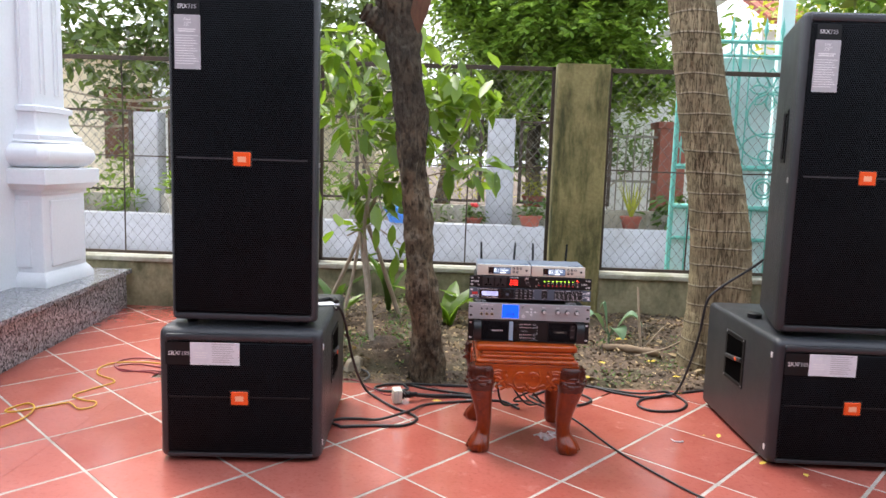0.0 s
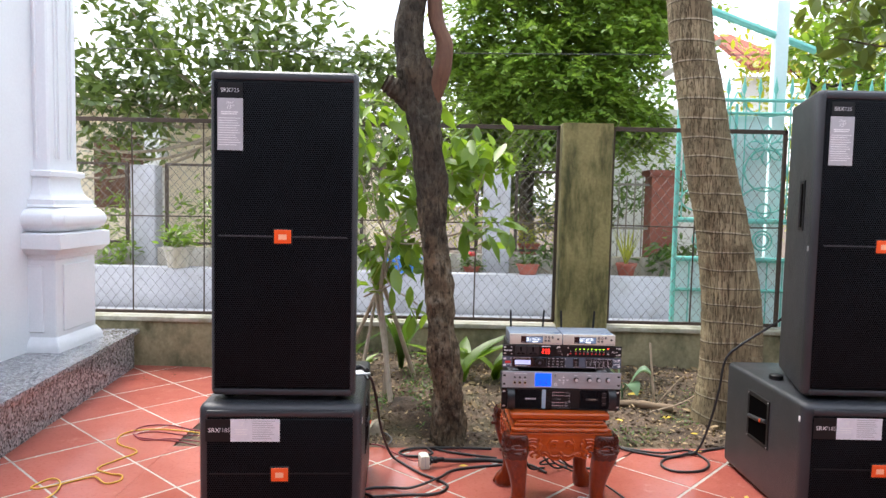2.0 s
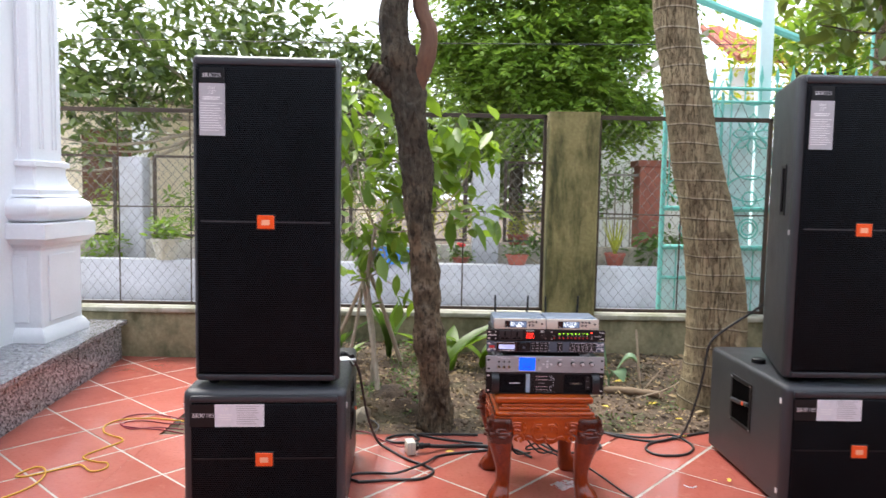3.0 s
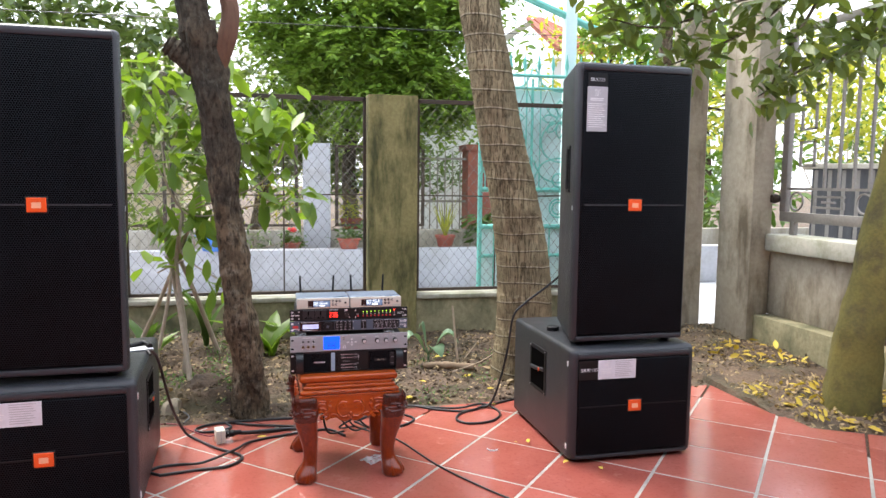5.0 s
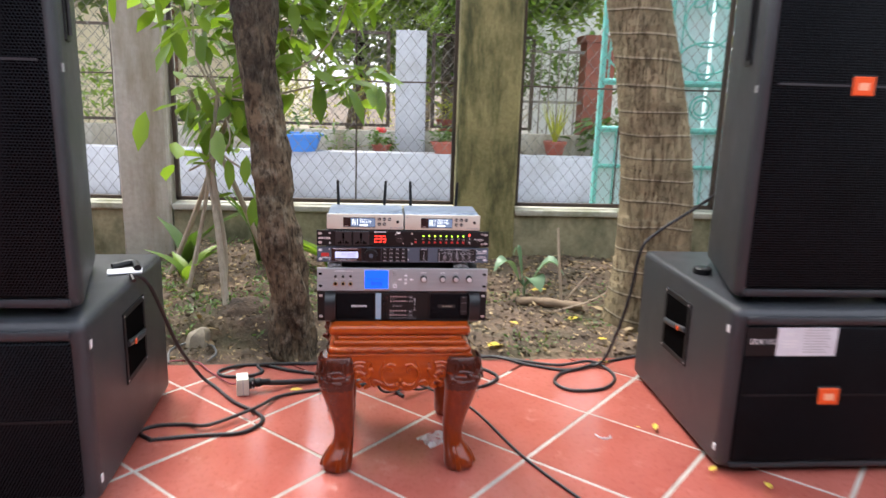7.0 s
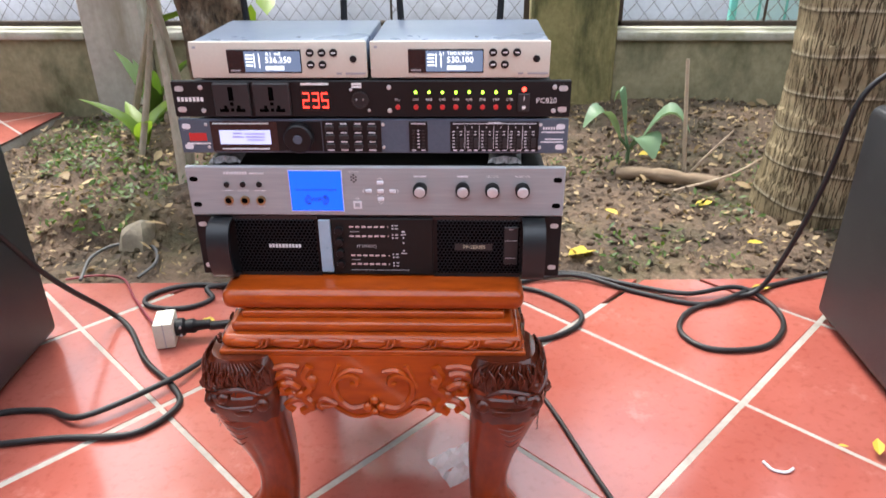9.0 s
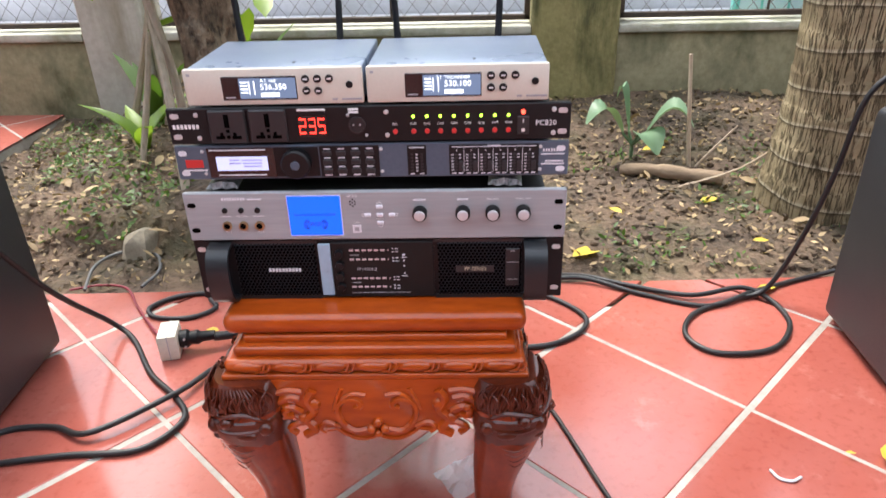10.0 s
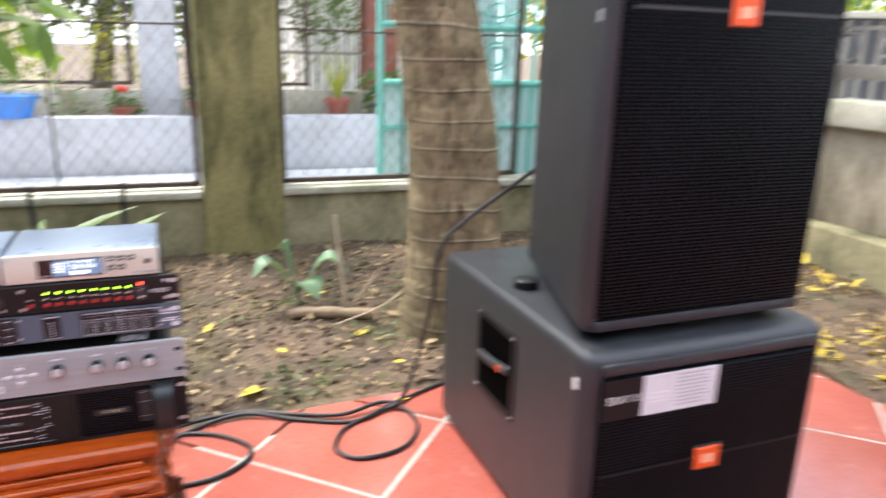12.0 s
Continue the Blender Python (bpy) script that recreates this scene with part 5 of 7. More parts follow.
for words, x, z, size in (("REMOTE", -0.026, 0.0605, 0.0034), ("USB", -0.023, 0.0240, 0.0034), ("ENTER", 0.0075, 0.0290, 0.0032), ("MIC LEVEL", -0.169, 0.0345, 0.0032), ("MIC VOL", 0.150, 0.0545, 0.0038), ("MUSIC VOL", 0.188, 0.0545, 0.0038)):
    lettering(words, size, LIGHT_LABEL, face, pose(x, -0.0032, z), depth=0.0001)
us = part("data_socket", Geo().box(-0.0285, -0.0175, -0.0040, -0.002, 0.010, 0.0205), LIGHT_LABEL, face)
part("data_socket_hole", Geo().box(-0.0260, -0.0200, -0.0043, -0.0041, 0.0125, 0.0180), GREY_INK, us)
for x, z in ((-0.008, 0.0345), (0.0075, 0.0345), (0.023, 0.0345), (0.0075, 0.0460), (0.0075, 0.0235)):
    part("arrow_key", Geo().box(x - 0.0042, x + 0.0042, -0.0050, -0.002, z - 0.0024, z + 0.0024, 0.0008, 1), LIGHT_LABEL, face)
bars(face, [(0.0585, 0.0545, 0.016, 0.0020), (0.1125, 0.0545, 0.014, 0.0020)], -0.0031, LIGHT_LABEL)
g = Geo()
for pts in (((0.0045, 0.0505), (0.0075, 0.0525), (0.0105, 0.0505)), ((0.0045, 0.0190), (0.0075, 0.0170), (0.0105, 0.0190)), ((-0.0135, 0.0370), (-0.0155, 0.0345), (-0.0135, 0.0320)), ((0.0285, 0.0370), (0.0305, 0.0345), (0.0285, 0.0320))):
    g.tube([(x, -0.0032, z) for x, z in pts], 0.0005, 4)
part("arrows", g, LIGHT_LABEL, face, smooth=0)
for x in (0.0585, 0.1125, 0.1500, 0.1880):
    kn = knob(face, x, -0.003, 0.0375, 0.0092, 0.012, BLACK)
    part("knob_cap", Geo().lathe([(0.0070, 0), (0.0070, 0.0012), (0.0060, 0.002), (0.001, 0.002)], 18, pose(x, -0.0148, 0.0375, 90, 0, 0)), CHROME, kn, "bright knob cap")

# power amplifier
t = thing("power_amplifier", RACK @ pose(0, 0, 0.4285), "black two-unit power amplifier with bow handles and perforated front", "rack unit", "rack units stacked on the stool")
part("housing", Geo().box(-0.218, 0.218, 0.004, 0.30, 0.002, 0.086, 0.002), BLACK, t)
face = part("front", Geo().box(-0.2415, 0.2415, -0.002, 0.004, 0, 0.0880, 0.0012, 1), BLACK, t, "black front panel")
ear_slots(face, 0.483, (0.014, 0.075), -0.002, CHROME)
for s in (-1, 1):
    g = Geo()
    rings = []
    for i in range(13):
        a = math.pi * i / 12
        y = -0.002 - 0.034 * math.sin(a) ** 0.6
        z = 0.044 - 0.042 * math.cos(a)
        x0, x1 = s * 0.190, s * 0.219
        nz, ny = -math.cos(a) * 0.004, -math.sin(a) * 0.006
        rings.append([(x0, y, z), (x1, y, z), (x1, y - ny, z - nz), (x0, y - ny, z - nz)])
    g.loft(rings)
    part("bow_handle", g, SATIN_BLACK, face, "wide satin black bow handle", smooth=50)
    g = Geo().box(0.079 if s > 0 else -0.188, 0.188 if s > 0 else -0.082, -0.0055, -0.0018, 0.006, 0.083, 0.001, 1)
    part("vent_panel", g, FINE_MESH, face, "perforated steel vent")
    for c, e in ((0.0, 0.0055), (0.0835, 0.088)):
        part("vent_frame", Geo().box(0.074 if s > 0 else -0.19, 0.19 if s > 0 else -0.079, -0.004, -0.0015, c, e), SATIN_BLACK, face)
bars(face, [(-0.144 + 0.0044 * i, 0.0455, 0.0032, 0.0050) for i in range(10)], -0.0060, LIGHT_LABEL, "maker_print")
part("series_plate", Geo().box(0.102, 0.152, -0.0062, -0.0056, 0.0405, 0.0500), SOCKET, face)
lettering("FP-SERIES", 0.0072, SAND_INK, face, pose(0.128, -0.0065, 0.0453), depth=0.0001)
part("light_strip", Geo().box(-0.0775, -0.0615, -0.0060, -0.0015, 0.006, 0.083, 0.001, 1), PALE_BLUE, face, "pale blue plastic strip")
cp = part("control_panel", Geo().box(-0.0605, 0.0735, -0.0050, -0.0015, 0.003, 0.085, 0.001, 1), PANEL, face, "dark indicator panel")
for k in range(4):
    knob(cp, -0.0505, -0.005, 0.069 - 0.0165 * k, 0.0055, 0.006, BLACK, "gain_knob")
lettering("FP10000Q", 0.0062, GREY_INK, cp, pose(-0.015, -0.0052, 0.0452), depth=0.0001)
for z in (0.0735, 0.0600, 0.0315, 0.0185):
    bars(cp, [(-0.034 + 0.0082 * i, z, 0.0056, 0.0022) for i in range(6)] + [(0.0145, z, 0.0014, 0.0014)], -0.0052, PINK_INK, "lamps")
    bars(cp, [(0.0205, z + 0.002, 0.002, 0.0016), (0.0205, z - 0.0025, 0.002, 0.0016), (0.0255, z + 0.002, 0.004, 0.0010), (0.0255, z - 0.0025, 0.004, 0.0010)], -0.0052, LIGHT_LABEL)
bars(cp, [(0.0345, 0.0665, 0.004, 0.002), (0.0345, 0.058, 0.002, 0.002), (0.0345, 0.050, 0.002, 0.002), (0.0345, 0.039, 0.002, 0.002), (0.0345, 0.035, 0.008, 0.001), (0.0345, 0.0625, 0.007, 0.001)], -0.0052, LIGHT_LABEL)
bars(cp, [(0.002, 0.0095, 0.078, 0.0006), (-0.030, 0.0665, 0.012, 0.0010), (-0.030, 0.0250, 0.012, 0.0010)], -0.0052, GREY_INK)
sw = part("power_switch", Geo().box(0.167, 0.185, -0.0075, -0.0018, 0.020, 0.075, 0.001, 1), SOCKET, face)
bars(sw, [(0.176, 0.0555, 0.016, 0.0007), (0.176, 0.0300, 0.014, 0.0007), (0.176, 0.0720, 0.006, 0.0010)], -0.0077, GREY_INK)

# folded sachets between the processors, used as spacers
for x, w, tilt in ((-0.192, 0.040, 4), (0.165, 0.042, -3)):
    s = thing("wipe_sachet", RACK @ pose(x, 0.0, 0.5870, 0, 0, tilt), "small crumpled silver and black printed sachet", "sachet", "sachets between rack units")
    rings = []
    for i in range(9):
        u = -1 + 2 * i / 8
        hgt = 0.010 * (1 - u * u) ** 0.5 + 0.001
        rings.append([(u * w / 2, 0.004 + 0.003 * math.sin(i * 2.1), 0.0), (u * w / 2, 0.05, 0.0), (u * w / 2, 0.05, hgt), (u * w / 2, 0.006 + 0.003 * math.sin(i * 2.1), hgt * 0.8)])
    part("wrapper", Geo().loft(rings), SACHET, s)

# Trees and plants
def leaf_shape(kind):
    """One leaf of unit length along x: vertices and faces."""
    if kind == "broad":
        vs = [(0, 0, 0), (0.25, 0.16, 0.035), (0.6, 0.19, 0.03), (1.0, 0, -0.05), (0.6, -0.19, 0.03), (0.25, -0.16, 0.035), (0.45, 0, -0.01)]
        fs = [(0, 6, 1), (1, 6, 2), (2, 6, 3), (3, 6, 4), (4, 6, 5), (5, 6, 0)]
    elif kind == "narrow":
        vs = [(0, 0, 0), (0.35, 0.11, 0.02), (1.0, 0, -0.08), (0.35, -0.11, 0.02)]
        fs = [(0, 3, 2), (0, 2, 1)]
    else:
        vs = [(0, 0, 0), (0.5, 0.24, 0.03), (1.0, 0, 0), (0.5, -0.24, 0.03)]
        fs = [(0, 3, 2), (0, 2, 1)]
    return np.array(vs), np.array([f for f in fs])


def leaves_mesh(name, centres, size, kind, material, droop=0.35, spread=0.3, headings=None):
    """Leaves at the centres, turned at random or to the headings, in one mesh."""
    vs, fs = leaf_shape(kind)
    n, k = len(centres), len(vs)
    free = 1.0 if headings is None else 0.75
    yaw = RNG.uniform(0, 2 * np.pi, n) if headings is None else headings
    pitch = RNG.normal(droop, 0.45 * free, n)
    roll = RNG.normal(0, 0.5 * free, n)
    s = size * RNG.uniform(1 - spread, 1 + spread, n)
    cy, sy, cp, sp, cr, sr = np.cos(yaw), np.sin(yaw), np.cos(pitch), np.sin(pitch), np.cos(roll), np.sin(roll)
    x, y, z = vs[:, 0][None], vs[:, 1][None], vs[:, 2][None]
    y2, z2 = y * cr[:, None] - z * sr[:, None], y * sr[:, None] + z * cr[:, None]
    x3, z3 = x * cp[:, None] + z2 * sp[:, None], -x * sp[:, None] + z2 * cp[:, None]
    X, Y = x3 * cy[:, None] - y2 * sy[:, None], x3 * sy[:, None] + y2 * cy[:, None]
    P = np.stack([X, Y, z3], -1) * s[:, None, None] + np.asarray(centres)[:, None, :]
    F = (fs[None] + (np.arange(n) * k)[:, None, None]).reshape(-1, 3)
    me = bpy.data.meshes.new(name)
    me.vertices.add(n * k)
    me.vertices.foreach_set("co", P.reshape(-1).astype(np.float32))
    me.loops.add(F.size)
    me.loops.foreach_set("vertex_index", F.reshape(-1).astype(np.int32))
    me.polygons.add(len(F))
    me.polygons.foreach_set("loop_start", np.arange(0, F.size, 3, dtype=np.int32))
    me.update(calc_edges=True)
    me.validate()
    me.materials.append(material)
    return me


def pinnate_points(centres, leaflets=8, length=0.30):
    """Rows of small leaves along short drooping stalks: places and headings."""
    out, yaws = [], []
    for c in centres:
        a = RNG.uniform(0, 6.283)
        d = np.array([math.cos(a), math.sin(a), -RNG.uniform(-0.2, 1.3)])
        for i in range(leaflets):
            u = (i + 1) / leaflets
            for s in (-1, 1):
                out.append(c + d * length * u + np.array([0, 0, -0.07 * u * u]))
                yaws.append(a + s * (1.15 - 0.5 * u))
    return np.array(out), np.array(yaws)


def clump_points(clumps, n, flat=0.8):
    """Points in uneven clumps: (x, y, z, radius, share)."""
    tot = sum(c[4] for c in clumps)
    out = []
    for x, y, z, r, share in clumps:
        k = int(n * share / tot)
        d = RNG.normal(0, 1, (k, 3))
        d /= np.linalg.norm(d, axis=1)[:, None]
        rad = r * RNG.uniform(0.15, 1, k) ** 0.5 * (1 + 0.25 * RNG.normal(0, 1, k).clip(-1.5, 1.5))
        p = d * rad[:, None]
        p[:, 2] *= flat
        out.append(p + np.array([x, y, z]))
    return np.concatenate(out)


def limb(g, pts, r0, r1, n=8, lumps=0.0, step=5):
    path = smooth_path(pts, step)
    m = len(path)
    rs = [(r0 + (r1 - r0) * i / (m - 1)) * (1 + lumps * noise.noise(Vector((i * 0.6, r0 * 50, 3)))) for i in range(m)]
    g.tube(path, rs, n)
    return g


def rough_trunk(pts, radii, n=22, step=8, relief=0.10, rings=0.0):
    """A trunk with an uneven surface; rings gives stepped leaf scars."""
    path = smooth_path(pts, step)
    m = len(path)
    out = []
    for i, p in enumerate(path):
        u = i / (m - 1) * (len(radii) - 1)
        a = min(int(u), len(radii) - 2)
        r = radii[a] + (radii[a + 1] - radii[a]) * (u - a)
        ring = []
        for k in range(n):
            c, s = math.cos(6.28319 * k / n), math.sin(6.28319 * k / n)
            w = 1 + relief * noise.noise(Vector((c * 1.6, s * 1.6, p.z * 5))) + relief * 0.6 * noise.noise(Vector((c * 4, s * 4, p.z * 12)))
            ring.append((p.x + c * r * w, p.y + s * r * w, p.z))
        out.append(ring)
    return Geo().loft(out)


# tree with the cut stump, in the bed behind the stool
t = thing("garden_tree", pose(0.0, 3.735, -0.03), "dark knobbly garden tree with a sawn-off branch stub", "tree")
trunk = rough_trunk([(0.0, 0.03, -0.06), (-0.022, 0.01, 0.24), (-0.078, 0, 0.68), (-0.117, 0, 1.10), (-0.143, 0, 1.45), (-0.20, 0, 1.76), (-0.24, 0, 2.02)], [0.108, 0.082, 0.073, 0.072, 0.084, 0.086, 0.090], n=28, step=14, relief=0.34)
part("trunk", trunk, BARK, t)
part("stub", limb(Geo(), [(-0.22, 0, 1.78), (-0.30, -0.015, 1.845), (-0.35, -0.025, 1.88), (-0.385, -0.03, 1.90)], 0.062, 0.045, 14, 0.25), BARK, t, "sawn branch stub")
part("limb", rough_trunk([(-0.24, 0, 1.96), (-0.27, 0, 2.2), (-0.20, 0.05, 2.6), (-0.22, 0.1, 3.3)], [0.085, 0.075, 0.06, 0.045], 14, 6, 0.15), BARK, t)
part("limb", rough_trunk([(-0.17, 0, 1.76), (-0.10, -0.02, 1.95), (-0.085, -0.01, 2.10), (-0.14, 0.02, 2.3), (-0.12, 0.05, 2.9)], [0.045, 0.05, 0.045, 0.04, 0.03], 14, 6, 0.12), BROWN_BARK, t, "reddish bare limb")

# unseen crown and upper limbs, added and placed to shade the right-hand tiles
part("crown", leaves_mesh("crown", clump_points([(0.0, 0.3, 4.6, 0.75, 2), (0.6, 0.5, 5.0, 0.8, 2), (-0.5, 0.2, 5.1, 0.6, 1.5), (0.3, 0.9, 5.4, 0.8, 2), (1.1, 0.7, 5.2, 0.7, 1.6)], 1200), 0.14, "broad", LEAF_MID, 0.4), None, t)
for tip in ((0.0, 0.3, 4.5), (0.6, 0.5, 4.9), (0.3, 0.9, 5.2), (-0.5, 0.2, 5.0)):
    part("limb", limb(Geo(), [(-0.20, 0.08, 3.1), (-0.1 + tip[0] * 0.4, 0.15 + tip[1] * 0.3, 3.9), tip], 0.045, 0.012, 8), BARK, t)

# leaning palm
t = thing("palm_tree", pose(1.572, 4.15, 0), "leaning palm trunk with pale leaf-scar rings", "tree")
pts = [(0.0, 0, -0.06), (0.045, 0, 0.30), (0.04, 0, 0.66), (-0.035, 0, 1.14), (-0.115, 0, 1.46), (-0.205, 0, 1.94), (-0.285, 0, 2.42), (-0.33, 0, 3.6), (-0.32, 0, 7.0)]
rad = [0.170, 0.173, 0.168, 0.148, 0.138, 0.128, 0.12, 0.115, 0.11]
path = smooth_path(pts, 60)
rings = []
for i, p in enumerate(path):
    u = i / (len(path) - 1) * (len(rad) - 1)
    a = min(int(u), len(rad) - 2)
    r = rad[a] + (rad[a + 1] - rad[a]) * (u - a)
    ring = []
    for q in range(72):
        c, s = math.cos(q * 0.0872665), math.sin(q * 0.0872665)
        step = (p.z + 0.012 * noise.noise(Vector((c * 2, s * 2, p.z * 6)))) / 0.1064
        w = 0.985 + 0.022 * (step - math.floor(step)) + 0.03 * noise.noise(Vector((c * 1.6, s * 1.6, p.z * 5))) + 0.022 * noise.noise(Vector((c * 13, s * 13, p.z * 4)))
        ring.append((p.x + c * r * w, p.y + s * r * w, p.z))
    rings.append(ring)
part("trunk", Geo().loft(rings), PALM, t)
part("crown", leaves_mesh("crown", clump_points([(-0.32, 0, 7.4, 1.6, 1)], 260, 0.4), 0.9, "narrow", LEAF_MID, 0.5), None, t)

# mossy tree by the side wall
t = thing("mossy_tree", pose(3.17, 3.18, -0.02), "moss-covered leaning tree trunk with pale lichen patches", "tree")
part("trunk", rough_trunk([(0, 0, -0.1), (0.01, 0, 0.32), (0.06, 0, 0.62), (0.16, 0, 1.1), (0.27, 0, 1.6), (0.42, 0, 2.4), (0.55, 0.1, 3.4)], [0.150, 0.125, 0.115, 0.110, 0.105, 0.10, 0.08], 22, 8, 0.12), MOSS_BARK, t)
part("limb", rough_trunk([(0.40, 0.06, 3.0), (0.25, 0.1, 3.5), (0.1, 0.2, 4.2)], [0.06, 0.045, 0.03], 10, 4, 0.1), MOSS_BARK, t)
part("crown", leaves_mesh("crown", clump_points([(0.4, 0.1, 4.2, 0.8, 2), (0.1, 0.2, 4.5, 0.7, 2)], 500), 0.11, "broad", LEAF_MID, 0.4), None, t)

# Foliage near the terrace
def crown_tree(name, m, label, trunk_pts, trunk_r, clumps, n, size, kind, leaf, bark, droop=0.35, limbs=True, pinnate=False):
    t = thing(name, m, label, "tree")
    if trunk_pts:
        part("trunk", rough_trunk(trunk_pts, trunk_r, 12, 5, 0.12), bark, t)
        if limbs:
            top = Vector(trunk_pts[-1])
            for c in clumps:
                e = Vector(c[:3])
                mid = (top + e) / 2 + Vector((RNG.uniform(-0.15, 0.15), RNG.uniform(-0.15, 0.15), -0.1 * (e - top).length))
                part("limb", limb(Geo(), [top, mid, e], trunk_r[-1] * 0.42, 0.005, 7), bark, t)
    pts, headings = clump_points(clumps, n), None
    if pinnate:
        pts, headings = pinnate_points(pts)
    part("crown", leaves_mesh("crown", pts, size, kind, leaf, droop, headings=headings), None, t)
    return t


# young staked tree with large bright leaves
crown_tree("young_tree", pose(-0.42, 4.22, 0.03), "young staked tree with large bright green leaves",
           [(0, 0, -0.1), (0.02, 0, 0.3), (-0.02, 0, 0.7), (0.02, 0, 1.0)], [0.016, 0.014, 0.012, 0.010],
           [(0.02, 0.05, 0.95, 0.26, 4), (0.30, 0.0, 1.22, 0.26, 4), (-0.10, 0.1, 1.40, 0.30, 5), (0.42, 0.05, 1.52, 0.26, 4), (0.10, 0.0, 1.72, 0.28, 4), (0.62, 0.05, 1.10, 0.16, 1.5), (0.20, 0.0, 0.62, 0.14, 0.4), (-0.12, 0, 0.66, 0.12, 0.3), (0.62, 0.1, 1.52, 0.18, 1.5), (-0.25, 0.1, 1.75, 0.2, 2)],
           520, 0.150, "broad", LEAF_BRIGHT, TWIG, 0.55)


def stake(a, b, r, name="support_stake"):
    solid(name, limb(Geo(), [a, (Vector(a) + Vector(b)) / 2 + Vector((0.012, 0.006, 0)), b], r, r * 0.75, 8, 0.15), TWIG, "grey dry wooden stake propping a young tree", "stake", "stakes round the young tree")


stake((-0.33, 3.97, -0.04), (-0.52, 4.36, 0.90), 0.016)
stake((-0.80, 4.55, 0.02), (-0.36, 4.30, 0.98), 0.014)
stake((-0.22, 4.60, 0.02), (-0.56, 4.34, 1.05), 0.016)
stake((-0.60, 4.20, 0.0), (-0.46, 4.38, 0.86), 0.012)
g = Geo()
for k in range(4):
    g.tube([(-0.49 + 0.03 * math.cos(a * 0.6283), 4.36 + 0.03 * math.sin(a * 0.6283), 0.76 + 0.012 * k + 0.006 * math.sin(a)) for a in range(10)], 0.004, 5, closed=True)
solid("stake_tie", g, TWIG, "fibre string binding three stakes together", "string")

# branch with glossy leaves that hangs in over the right-hand speaker
t = thing("overhanging_branch", pose(3.3, 3.9, 2.2), "overhanging branches with glossy oval leaves", "branch")
sprays = []
for pts in ([(0.6, 0.2, 0.5), (0.0, 0, 0.25), (-0.5, -0.1, 0.10), (-1.0, -0.1, -0.08), (-1.35, -0.1, -0.05)], [(0.2, 0.1, 0.4), (-0.3, 0, 0.0), (-0.7, 0, -0.2), (-0.9, 0, -0.28)],
            [(0.3, 0.1, 0.45), (0.0, -0.1, 0.1), (-0.25, -0.2, -0.20), (-0.35, -0.2, -0.42)], [(0.6, 0, 0.3), (0.35, -0.1, 0.0), (0.15, -0.2, -0.2)], [(0.6, 0.2, 0.6), (-0.2, 0.2, 0.5), (-0.9, 0.1, 0.42), (-1.3, 0.1, 0.25)], [(-0.2, 0.1, 0.6), (-0.7, 0, 0.36), (-1.1, -0.1, 0.20), (-1.4, -0.1, 0.12)],
            [(0.7, 0, 0.1), (0.3, -0.1, -0.10), (-0.1, -0.1, -0.30), (-0.35, -0.1, -0.45)], [(0.8, -0.1, 0.4), (0.5, -0.2, 0.12), (0.25, -0.3, -0.08)], [(0.2, 0, 0.7), (-0.4, 0, 0.45), (-0.8, 0, 0.2), (-1.1, 0, 0.12)]):
    part("twig", limb(Geo(), pts, 0.014, 0.004, 6), BARK, t)
    sm = smooth_path(pts, 12)
    sprays += [p + Vector(RNG.normal(0, 0.085, 3)) for p in sm[6:] for _ in range(4)]
part("leaves", leaves_mesh("leaves", np.array([tuple(p) for p in sprays]), 0.122, "broad", LEAF_OLIVE, 0.45), None, t)
part("stem", limb(Geo(), [(-0.45, 0.9, -2.2), (-0.42, 0.9, -0.6), (-0.40, 0.9, 0.9)], 0.055, 0.045, 10), BARK, t)


def herb(x, y, n, length, width, leaf, label, name="garden_plant", lean=0.5, colour_tip=None):
    """A tuft of strap leaves."""
    z = bed_height(x, y)
    g = Geo()
    for k in range(n):
        a = RNG.uniform(0, 6.283)
        l = length * RNG.uniform(0.7, 1.15)
        d = Vector((math.cos(a), math.sin(a), 0))
        s = Vector((-d.y, d.x, 0))
        rows = []
        for i in range(7):
            u = i / 6
            p = Vector((x, y, z - 0.01)) + d * (l * lean * u * u) + Vector((0, 0, l * (u - 0.35 * lean * u * u)))
            w = width * math.sin(math.pi * min(1, 0.12 + 0.88 * u)) ** 0.8 * 0.5 + 0.001
            rows.append([p - s * w, p + Vector((0, 0, -w * 0.4)), p + s * w])
        vs = [q for r in rows for q in r]
        g.add(vs, [(i * 3 + j, i * 3 + j + 1, i * 3 + j + 4, i * 3 + j + 3) for i in range(6) for j in range(2)])
    return solid(name, g, leaf, label, "plant", smooth=60)


SAGE = leaf_material("pale_sage_leaf", (0.10, 0.20, 0.10), (0.20, 0.32, 0.18), 0.2, 0.45)
g = Geo()
